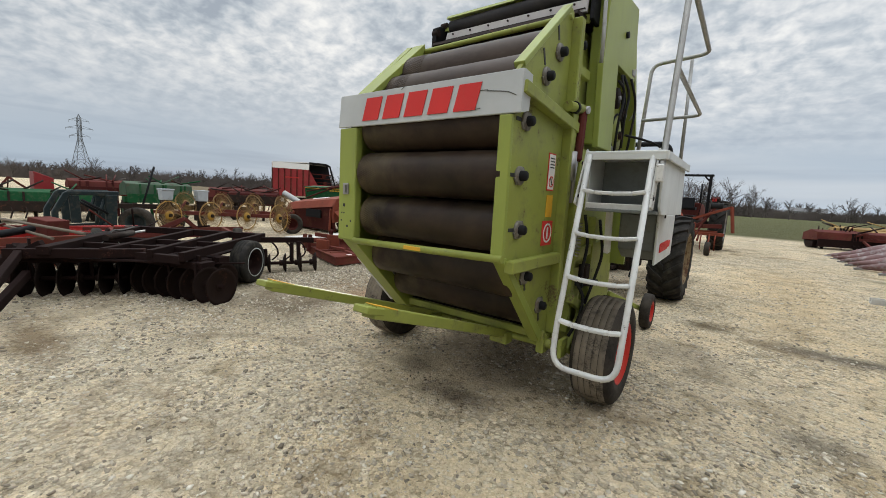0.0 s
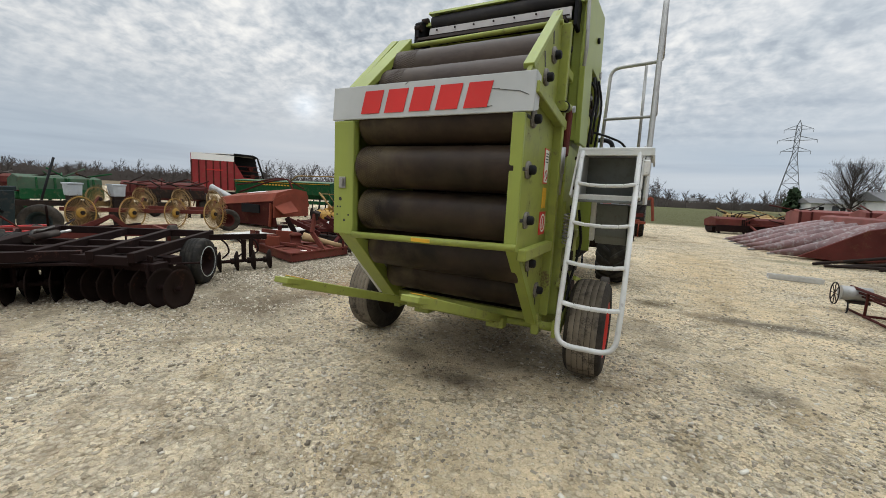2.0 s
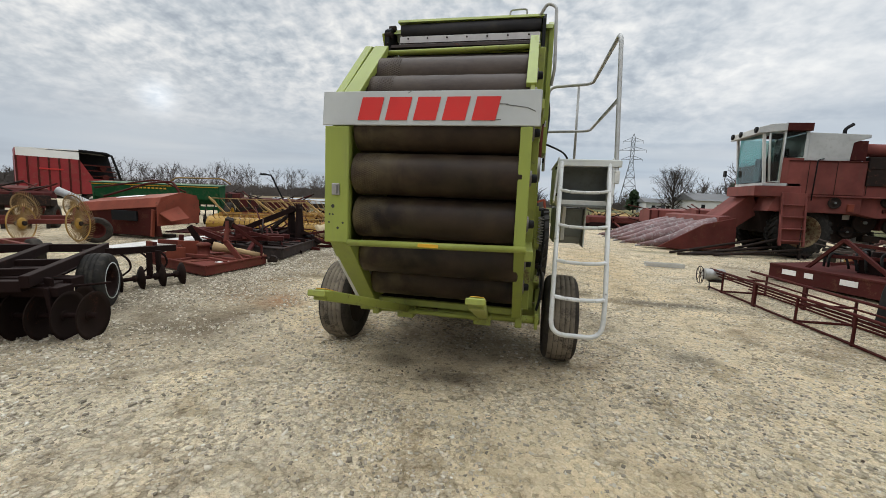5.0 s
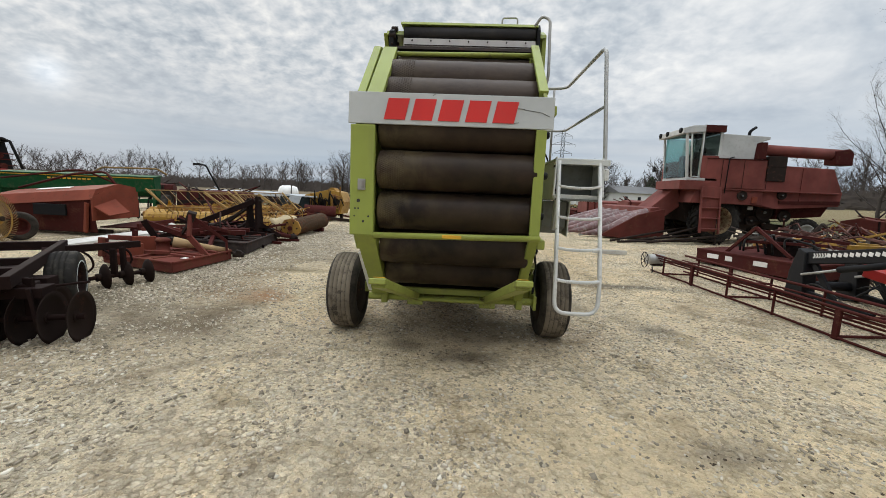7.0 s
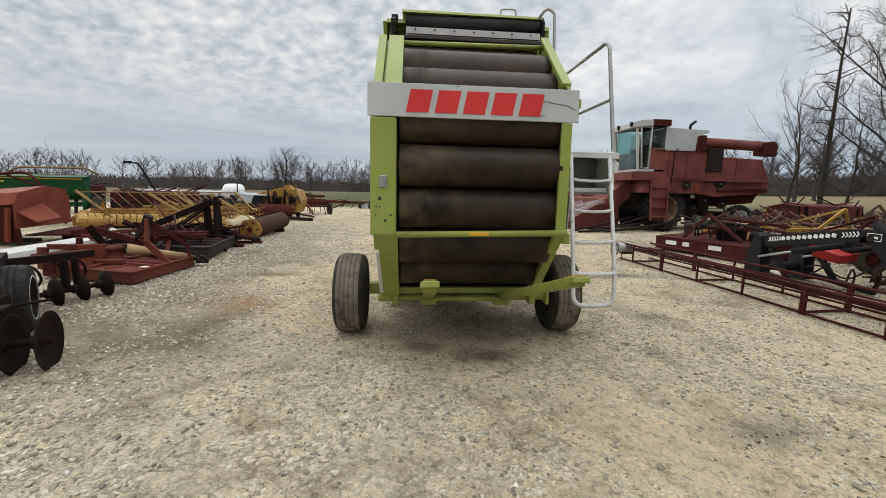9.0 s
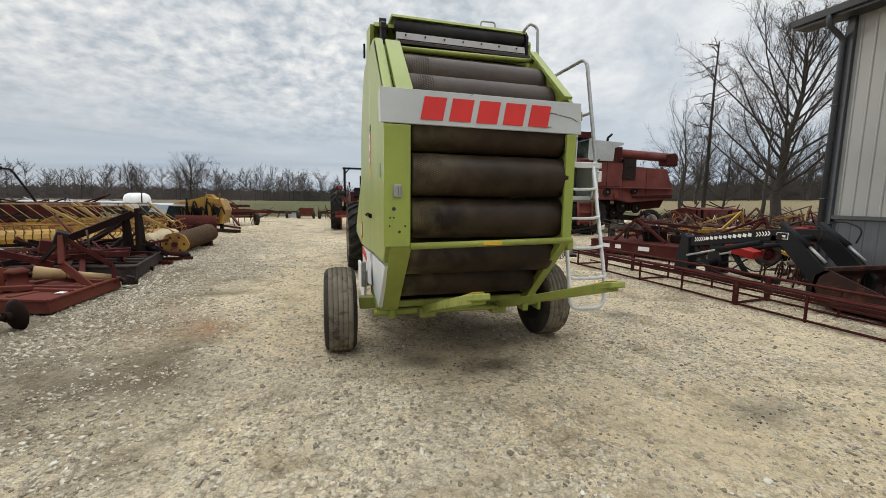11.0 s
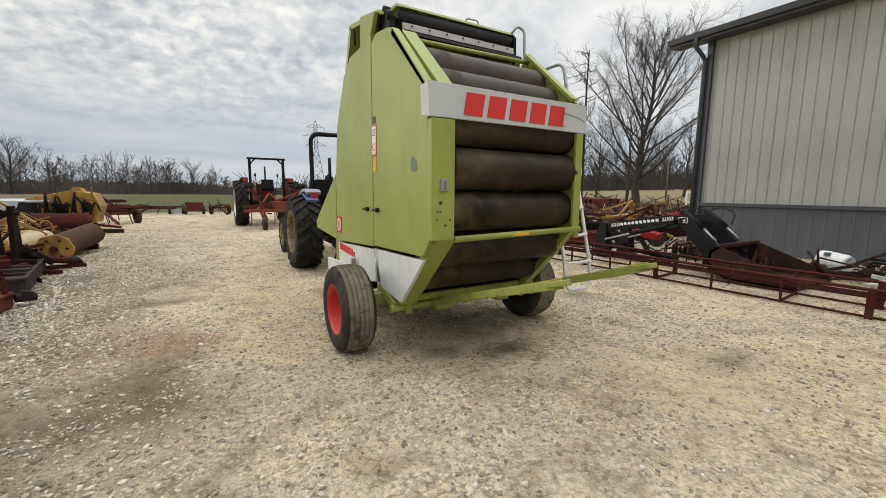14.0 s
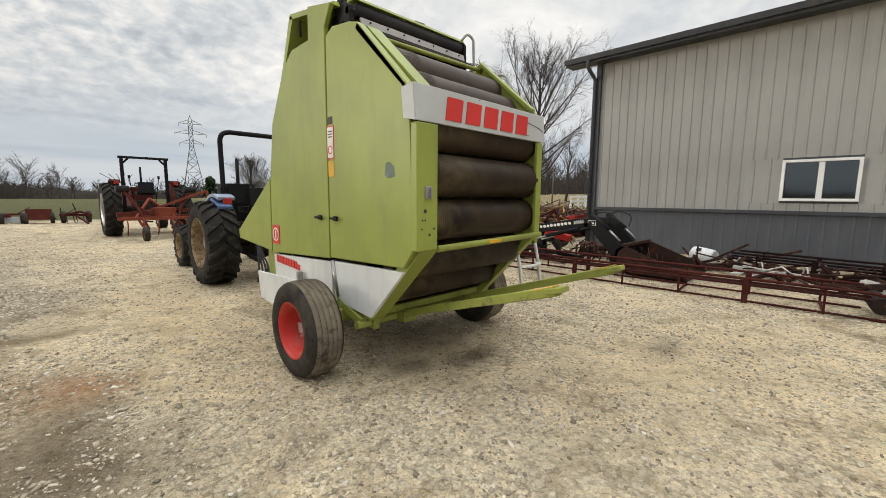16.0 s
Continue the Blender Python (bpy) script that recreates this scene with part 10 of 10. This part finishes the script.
def black_frame():
    e = thing("loader_frame", (-12.7, 2.6, G(-12.7, 2.6)), "dark teal loader frame with a tyre beside it", "loader")
    for dx in (0.0, -0.9):
        x = -12.7 + dx
        part("boom", Shape().prism([(1.93, 0.20), (1.95, 0.68), (2.16, 1.10), (2.24, 1.15), (3.2, 1.17), (3.2, 1.06), (2.27, 1.05), (2.06, 0.66), (2.06, 0.20)], 0, x - 0.05, x + 0.07), TEAL_BLACK, e, "dark teal bent boom", 0.02)
        part("mast", Shape().prism([(2.92, 0.2), (2.92, 1.08), (3.16, 1.08), (3.12, 0.2)], 0, x - 0.08, x + 0.09), TEAL_BLACK, e, "", 0.02)
        part("post", Shape().prism([(2.28, 0.40), (2.25, 1.04), (2.44, 1.04), (2.46, 0.40)], 0, x - 0.05, x + 0.05), TEAL_BLACK, e, "", 0.01)
        part("ram", Shape().tube([(x, 2.93, 1.03), (x, 2.74, 0.36)], 0.035, 10), TEAL_BLACK, e)
        part("ram", Shape().tube([(x + 0.1, 2.46, 0.95), (x + 0.1, 2.95, 0.62)], 0.03, 10), BLACK, e)
        part("foot", Shape().bar((x, 2.0, 0.22), (x, 3.1, 0.26), 0.10, 0.12), TEAL_BLACK, e)
    part("cross_tube", Shape().cyl((-13.65, 3.05, 1.02), (-12.65, 3.05, 1.02), 0.05, n=10), TEAL_BLACK, e)
    part("base_beam", Shape().bar((-13.7, 3.1, 0.25), (-12.5, 3.1, 0.25), 0.12), TEAL_BLACK, e)
    w = part("wheel", tyre_shape((-12.55, 3.52, 0.40), (0.85, -0.5, 0), 0.38, 0.28), TYRE, e, "loose black tyre")
    part("rim", rim_shape((-12.55, 3.52, 0.40), (0.85, -0.5, 0), 0.38, 0.28), TEAL_BLACK, w)


black_frame()
solo("leaning_pole", Shape().tube([(-16.3, 4.6, 0.1), (-16.25, 5.1, 1.95)], 0.035, 6), BLACK, "thin black pole standing between the machines", "pole")
solo("leaning_auger", Shape().tube([(-16.6, 10.1, 1.25), (-15.3, 10.7, 0.55)], 0.13, 10), GALV, "grey auger tube leaning on a machine", "auger")
table_machine(-16.9, 17.0, 28, 3.2, 1.2, 0.75, 1.2, RUST_DARK, DARK_STEEL, "low rusty hay machine behind the drill", "hay_machine")
table_machine(-13.6, 17.8, 20, 2.6, 1.0, 0.5, 0.85, HARROW, DARK_STEEL, "rusty frame behind the yellow heads", "header")
table_machine(-16.0, 25.0, 15, 4.5, 1.4, 0.5, 0.9, GALV_PALE, DARK_STEEL, "pale grey wagon bed far behind the rows", "wagon_bed")
yard_lamp = thing("leaning_spout", (-16.0, 21.5, 0.2), "thin dark spout pipe rising over the machines", "spout")
part("pipe", Shape().tube(rounded([(-15.6, 21.6, 1.0), (-16.3, 21.4, 2.5), (-16.7, 21.3, 2.55)], 0.1), 0.05, 6), BLACK, yard_lamp)
part("pipe_tip", Shape().box((-16.75, 21.3, 2.54), (0.35, 0.14, 0.12)), BLACK, yard_lamp)
part("pipe_foot", Shape().bar((-15.6, 21.6, 0.2), (-15.6, 21.6, 1.05), 0.10), DARK_STEEL, yard_lamp)

# machines on the east side, between the combine and the shed
rows = [(6.9, 9.7, -15, RUST_DARK, HAZED_BROWN), (8.3, 10.8, 35, HAZED_RED, HAZED_BROWN), (7.3, 8.2, 5, GOLD, HAZED_RED), (9.6, 9.6, -20, HAZED_RED, RUST_DARK),
        (10.9, 11.2, 12, HAZED_RED, HAZED_BROWN), (12.4, 10.0, 40, GOLD, HAZED_RED), (9.2, 12.0, -8, HAZED_BROWN, HAZED_BROWN), (13.6, 12.0, -30, HAZED_RED, RUST_DARK), (11.4, 8.4, 25, HAZED_RED, HAZED_BROWN),
        (14.8, 9.8, 10, HAZED_RED, HAZED_BROWN), (6.6, 6.9, 70, RUST_DARK, HAZED_BROWN), (16.5, 12.5, 25, HAZED_RED, HAZED_RED), (18.0, 10.5, -10, HAZED_RED, RUST_DARK), (15.5, 15.0, 15, RUST_DARK, HAZED_BROWN), (20.5, 14.0, 30, HAZED_RED, HAZED_BROWN)]
for k, (x, y, turn, m1, m2) in enumerate(rows):
    toolbar("cultivator", x, y, turn, 2.0 + 0.25 * (k % 4), 0.9 + 0.2 * (k % 3), m1, m2, ("rusty cultivator frame with bent tines", "red tillage toolbar with a hitch mast", "old plough frame in the crowded row")[k % 3], 60 + k, 0.1 * (k % 3), k % 2 == 0, 6, 0.25 + 0.12 * (k % 4), "implements by the shed")
table_machine(13.5, 13.8, 5, 3.0, 1.3, 0.5, 1.1, RUST_RED, HARROW, "faded red hay machine behind the row", "hay_machine")
table_machine(7.9, 6.9, 15, 1.0, 0.6, 0.35, 0.75, YELLOW, DARK_STEEL, "small yellow box machine in the row", "seeder")
far_boxes(9.6, 7.3, 0.8, 0.7, 0.8, BRIGHT_RED, "bright red hopper in the crowded row", "hopper")

# red machines north of the corn head
for k, (x, y, turn) in enumerate(((3.4, 22.5, 8), (5.8, 21.5, 15), (3.6, 25.4, 5), (6.5, 24.5, 12), (8.5, 22.8, 6), (4.4, 24.0, 40), (7.4, 20.2, 20))):
    toolbar("field_implement", x, y, turn, 3.0, 1.0, (RUST_RED, RUST_DARK)[k % 2], HARROW, "low dark red header frame behind the corn head", 90 + k, 0.0, k % 2 == 0, 8, 0.25, "frames north of the corn head")
table_machine(5.4, 26.0, 8, 2.4, 1.2, 0.35, 0.75, PALE_YELLOW, DARK_STEEL, "faded yellow machine at the field edge", "baler_head")
table_machine(7.6, 18.6, 0, 3.6, 1.4, 0.7, 1.35, COMBINE_HAZED, RUST_DARK, "long red header beside the corn head", "header")

# more scrap along the west row
scrap = [(-8.0, 16.4, 80, RUST_RED, HARROW, 0.2), (-8.9, 17.4, 60, RUST_DARK, DARK_STEEL, 0.2), (-10.9, 14.6, 15, GOLD, RUST_RED, 0.2), (-9.6, 15.9, 70, RUST_RED, HARROW, 0.2), (-11.8, 13.4, 30, RUST_DARK, HARROW, 0.2), (-12.2, 15.5, 20, RUST_DARK, HARROW, 0.25), (-10.4, 17.5, 10, HARROW, RUST_DARK, 0.2)]
for k, (x, y, turn, m1, m2, mast) in enumerate(scrap):
    toolbar("plough_frame", x, y, turn, 1.3 + 0.2 * (k % 3), 0.6 + 0.1 * (k % 3), m1, m2, ("tangled rusty plough frame in the scrap row", "bent tillage frame with short tines", "rusty toolbar lying among other frames")[k % 3], 120 + k, -0.12 + 0.08 * (k % 3), False, 4, mast, "scrap along the west row")


def housing(x, y, turn, L, r, mat, label):
    """A bent sheet housing, open below, with end plates and a chain case."""
    z = G(x, y)
    R = Matrix.Translation((x, y, z)) @ Matrix.Rotation(radians(turn), 4, "Z")
    e = thing("machine_housing", (x, y, z), label, "housing", group="yellow housings in the row")

    def P(a, b, c):
        return R @ Vector((a, b, c))
    n = 9
    arc = [(r * math.cos(a), 0.12 + r * math.sin(a)) for a in np.linspace(-0.2, 2.6, n)]
    arc2 = [(b * 0.93, 0.12 + (c - 0.12) * 0.93) for b, c in reversed(arc)]
    ring = arc + arc2
    m = len(ring)
    sh = Shape().add([P(a, b, c) for a in (-L / 2, L / 2) for b, c in ring], [tuple(reversed(range(m))), tuple(range(m, 2 * m))] + [(i, (i + 1) % m, m + (i + 1) % m, m + i) for i in range(m)])
    part("shell", sh, mat, e)
    for a in (-L / 2 - 0.02, L / 2 + 0.02):
        part("end_plate", Shape().sheet([P(a, -r * 0.9, 0.03), P(a, -r * 0.7, r * 0.7), P(a, 0, r + 0.12), P(a, r * 0.8, r * 0.7), P(a, r, 0.03)], 0.03), mat, e)
    part("chain_case", Shape().bar(P(-L / 2 - 0.08, -r, r * 0.5), P(-L / 2 - 0.08, r * 1.3, r * 0.9), 0.10, 0.28), mat, e)
    part("inner_shaft", Shape().tube([P(-L / 2 - 0.3, 0, 0.2), P(L / 2 + 0.25, 0, 0.2)], 0.04, 8), DARK_STEEL, e)
    part("rod", Shape().tube([P(-L * 0.3, r * 0.9, r * 0.6), P(L * 0.5, r * 1.6, r * 1.5)], 0.025, 6), DARK_STEEL, e)


for x, y, turn, L, r in ((-7.3, 11.2, 70, 0.8, 0.36), (-9.7, 13.6, 40, 1.3, 0.40), (-11.4, 12.3, 20, 1.6, 0.36)):
    housing(x, y, turn, L, r, YELLOW, "battered yellow sheet housing in the row")
# low clutter by the shed
clutter = [(7.6, 11.6, -25, HAZED_BROWN), (10.2, 10.4, 30, HAZED_RED), (8.9, 8.9, 5, RUST_DARK), (12.2, 12.4, 20, RUST_DARK), (13.2, 8.9, -12, HAZED_RED), (10.4, 7.4, 40, HAZED_BROWN), (11.9, 6.9, 10, HAZED_RED), (16.0, 10.9, 15, RUST_DARK),
           (14.2, 11.0, 60, RUST_DARK), (8.2, 7.6, 55, RUST_DARK), (17.5, 13.8, 20, HAZED_RED), (12.8, 15.2, 5, RUST_DARK)]
for k, (x, y, turn, m1) in enumerate(clutter):
    toolbar("tillage_frame", x, y, turn, 1.7 + 0.2 * (k % 3), 0.8, m1, (HAZED_BROWN, RUST_DARK)[k % 2], ("low rusty tillage frame in the crowded row", "short red toolbar among other implements")[k % 2], 160 + k, -0.05 + 0.1 * (k % 3), k % 3 == 0, 6, 0.25, "implements by the shed")

for k in range(7):
    z = 0.42 + 0.10 * (k % 4)
    solo("folded_bar", Shape().bar((-8.7 + 0.1 * k, 17.5 + 0.2 * k, G(-8, 18) + z), (-6.35 + 0.12 * (k % 3), 18.5 + 0.12 * k, G(-6, 18.5) + z - 0.05), 0.05, 0.07), (RUST_RED, RUST_DARK, HARROW)[k % 3], "long dark red folded implement bar", "implement bar", group="folded bars of the cultivator")

table_machine(-11.5, 14.7, 25, 2.6, 1.0, 0.55, 1.05, RUST_DARK, DARK_STEEL, "dark rusty hay machine beside the green drill", "hay_machine")
for k, (x, y, turn, m1, m2) in enumerate(((-6.9, 7.2, 20, RUST_DARK, DARK_STEEL), (-7.3, 8.6, 100, HARROW, RUST_DARK))):
    toolbar("scrap_implement", x, y, turn, 1.2 + 0.2 * (k % 2), 0.55, m1, m2, ("bent dark frame lying among the mowers", "low rusty frame with short tines")[k % 2], 210 + k, -0.08, False, 5, 0.14, "low scrap by the mower decks")

# long headers north of the corn head
table_machine(6.9, 21.2, 6, 4.6, 1.3, 0.55, 1.25, COMBINE_HAZED, RUST_DARK, "long dull red grain header behind the corn head", "header")
table_machine(3.6, 22.6, 22, 3.6, 1.0, 0.30, 0.75, RUST_RED, HARROW, "low dark red grain header on the gravel", "header")
table_machine(4.2, 27.2, 4, 2.2, 1.0, 0.40, 0.85, PALE_YELLOW, DARK_STEEL, "faded yellow covered machine at the field edge", "baler_head")


def tangle(name, spots, count, mat, label, seed, top):
    """Rods, straps, plates and tines thrown together, thick near the given spots."""
    rng = np.random.default_rng(seed)
    sh = Shape()
    for k in range(count):
        cx, cy, rx, ry = spots[k % len(spots)]
        x, y = cx + rng.uniform(-rx, rx), cy + rng.uniform(-ry, ry)
        h = top * rng.uniform(0, 1) ** 1.6
        a = Vector((x, y, G(x, y) + 0.03 + h))
        t = rng.uniform(0, 6.28)
        L = rng.uniform(0.25, 1.1)
        b = a + Vector((math.cos(t) * L, math.sin(t) * L, rng.normal(0, 0.16)))
        b.z = max(b.z, G(b.x, b.y) + 0.03)
        kind = k % 5
        if kind < 2:
            sh.bar(a, b, rng.uniform(0.02, 0.06), rng.uniform(0.02, 0.08))
        elif kind == 2:
            sh.tube([a, a.lerp(b, 0.5) + Vector((0, 0, rng.uniform(0.05, 0.3))), b], rng.uniform(0.010, 0.025), 5)
        elif kind == 3:
            sh.tube(rounded([a, a + Vector((0.12, 0.05, 0.2)), a + Vector((0.25, 0.1, 0.05)), a + Vector((0.18, 0.1, -min(h, 0.25)))], 0.1), 0.014, 5)
        else:
            sh.box(a, (rng.uniform(0.08, 0.3), rng.uniform(0.08, 0.3), rng.uniform(0.02, 0.10)), (rng.uniform(-20, 20), rng.uniform(-20, 20), rng.uniform(0, 90)))
    me = mesh_of(name, sh, mat)
    fix_normals(me)
    tagged(new(name, me), label, "scrap", kind="stuff")


EAST = [(8.2, 8.6, 1.6, 1.3), (10.5, 9.4, 1.8, 1.6), (12.8, 10.6, 2.0, 1.8), (6.6, 8.4, 0.9, 1.0), (15.5, 11.5, 2.2, 2.0), (9.2, 11.2, 1.6, 1.0)]
WEST = [(-7.9, 8.2, 0.6, 0.7), (-7.2, 7.7, 0.6, 0.7), (-9.5, 12.8, 1.6, 1.8), (-8.0, 12.2, 0.9, 1.6), (-9.6, 16.4, 1.2, 1.2)]
tangle("scrap_iron", EAST, 420, HAZED_RED, "tangle of pale hazed red tines, straps and rods between implements", 301, 0.75)
tangle("scrap_iron", EAST, 400, HAZED_BROWN, "tangle of pale hazed brown rods and hoses between implements", 302, 0.65)
tangle("scrap_iron", EAST, 150, WHITE_BEAM, "pale scattered straps and boards between implements", 303, 0.55)
tangle("scrap_iron", EAST, 70, YELLOW, "yellow painted bars among the implements", 304, 0.8)
tangle("scrap_iron", WEST, 110, HARROW, "tangle of black-brown rods and straps in the row", 305, 0.36)
tangle("scrap_iron", WEST, 120, RUST_RED, "tangle of dull red tines and straps in the row", 306, 0.42)
tangle("scrap_iron", WEST[2:4], 90, YELLOW, "yellow bars and plates in the scrap row", 307, 0.6)

tangle("scrap_iron", [(-7.3, 11.0, 0.4, 0.9), (-7.6, 12.9, 0.7, 0.7), (-7.2, 9.0, 0.4, 0.5)], 100, RUST_DARK, "low dark rusty scrap round the feed roller", 310, 0.34)

# a white board fence and a pole beyond the shed
fence = thing("board_fence", (31.5, 17.6, G(31.5, 17.6)), "white board fence with three rails beyond the shed", "fence")
for k in range(5):
    x, y = 30.2 + 0.85 * k, 18.2 - 0.30 * k
    part("post", Shape().box((x, y, G(x, y) + 0.6), (0.12, 0.12, 1.2)), HOUSE_WHITE, fence)
for z in (0.35, 0.72, 1.08):
    part("rail", Shape().bar((30.2, 18.2, G(30.2, 18.2) + z), (33.6, 17.0, G(33.6, 17.0) + z), 0.04, 0.15), HOUSE_WHITE, fence)
pole = thing("utility_pole", (38.0, 24.6, G(38, 24.6)), "thin weathered utility pole beyond the shed", "pole")
part("shaft", Shape().tube([(38.0, 24.6, G(38, 24.6) - 0.1), (38.0, 24.6, G(38, 24.6) + 4.2)], 0.09, 7, True, 0.7), POLE_WOOD, pole)

# works on the baler's right side, behind the ladder
for a, b, w, h, m in (((-1.06, 2.98, 0.52), (-1.06, 3.02, 1.45), 0.09, 0.06, GREEN_WORN), ((-1.02, 3.30, 0.50), (-1.02, 3.34, 1.40), 0.07, 0.07, GREEN_WORN), ((-1.02, 2.95, 1.12), (-1.02, 3.60, 1.16), 0.05, 0.08, GREEN_WORN),
                      ((-1.00, 2.92, 0.80), (-0.98, 3.30, 0.62), 0.05, 0.07, GREEN_WORN), ((-0.97, 2.86, 0.42), (-0.97, 3.14, 0.66), 0.05, 0.08, GREEN_WORN), ((-1.0, 3.05, 0.90), (-0.97, 3.42, 0.86), 0.04, 0.05, DARK_STEEL)):
    part("side_stay", Shape().bar(a, b, w, h), m, baler)
for pts in ([(-0.98, 2.96, 0.92), (-0.94, 3.06, 0.80), (-0.95, 3.0, 0.62), (-0.98, 2.9, 0.52)], [(-0.98, 3.02, 1.42), (-0.95, 3.06, 1.2), (-0.96, 3.0, 1.0), (-0.98, 3.1, 0.86)], [(-0.97, 3.36, 1.38), (-0.93, 3.4, 1.1), (-0.95, 3.3, 0.9), (-0.98, 3.2, 0.7)]):
    part("hose", Shape().tube(rounded(pts, 0.08), 0.012, 7), RUBBER_HOSE, baler, "black hydraulic hose")
part("grease_block", Shape().box((-0.985, 3.14, 0.98), (0.06, 0.10, 0.12)), DARK_STEEL, baler, "", 0.008)
part("spring", Shape().tube([(-0.99 + 0.022 * math.cos(k * 0.9), 2.94 + 0.022 * math.sin(k * 0.9), 1.36 - 0.0035 * k) for k in range(70)], 0.005, 5), STEEL, baler, "grey coil spring")

# a red rotary mower and loose poles behind the harrow
red_mower = build_brush_mower([(-8.95, 0.55), (-8.75, 2.05), (-10.7, 2.5), (-10.95, 0.9)], 0.34, MOWER_RED, "faded red rotary mower behind the disc harrow", (-9.6, 1.5))
part("gear_case", Shape().box((-9.55, 1.42, 0.62), (0.44, 0.34, 0.26), (0, 6, 25)), RUST_RED, red_mower, "dark red gear case", 0.04)
part("drive_shaft", Shape().tube([(-9.4, 1.2, 0.60), (-8.9, 0.55, 0.52)], 0.06, 12), BLACK, red_mower)
part("hitch_rail", Shape().bar((-8.95, 0.6, 0.45), (-8.7, 2.3, 0.48), 0.10, 0.12), MOWER_RED, red_mower)
part("hitch_rail", Shape().bar((-8.8, 2.0, 0.45), (-9.6, 3.6, 0.42), 0.10, 0.10), MOWER_RED, red_mower)
for a, b in (((-10.4, 0.75, 0.74), (-7.6, 1.50, 0.68)), ((-10.5, 0.95, 0.58), (-8.2, 1.25, 0.56))):
    solo("loose_pole", Shape().tube([a, b], 0.024, 8), POLE_WOOD, "weathered pole lying across the mower and harrow", "pole", group="poles across the harrow")
table_machine(-22.1, 1.0, 90, 3.6, 0.9, 0.50, 0.92, RUST_DARK, TAN_WIRE, "dark red grain head with tan reel slats", "grain_header")

# rusty bits along the shed wall, and clods of dark dirt
tangle("scrap_iron", [(5.6, 1.6, 0.7, 1.0), (5.3, 0.2, 0.5, 1.2), (5.2, -1.6, 0.5, 1.2), (4.4, 3.6, 0.6, 0.9), (5.6, 4.2, 0.6, 0.7)], 230, RUST_BUCKET, "low rusty scrap iron along the shed wall", 308, 0.24)
tangle("scrap_iron", [(5.6, 1.6, 0.7, 1.0), (5.3, 0.2, 0.5, 1.2), (5.2, -1.6, 0.5, 1.2)], 40, WHITE_BEAM, "pale scraps lying along the shed wall", 309, 0.12)


SOIL = paint("damp_brown_soil", (0.085, 0.062, 0.043), 0.95, dirt=0.4, dirt_col=(0.05, 0.036, 0.026), size=4)


def dirt_clods():
    rng = np.random.default_rng(71)
    sh = Shape()
    for cx, cy, rx, ry, n in ((-0.05, 1.12, 0.32, 0.16, 22), (-1.85, 2.42, 0.42, 0.14, 26), (0.3, 0.95, 0.25, 0.15, 6), (0.6, 2.2, 1.6, 1.2, 8), (-0.2, 5.0, 0.9, 1.2, 8)):
        for k in range(n):
            x, y = rng.normal(cx, rx * 0.6), rng.normal(cy, ry * 0.6)
            r = rng.uniform(0.003, 0.010)
            sh.box((x, y, G(x, y) + r * 0.2), (r * 2, r * 1.4, r * 0.8), (rng.uniform(-25, 25), rng.uniform(-25, 25), rng.uniform(0, 180)), r * 0.3)
    me = mesh_of("dirt_clods", sh, SOIL)
    fix_normals(me)
    tagged(new("dirt_clods", me), "small clods of dark dirt on the gravel", "dirt", kind="stuff")


dirt_clods()
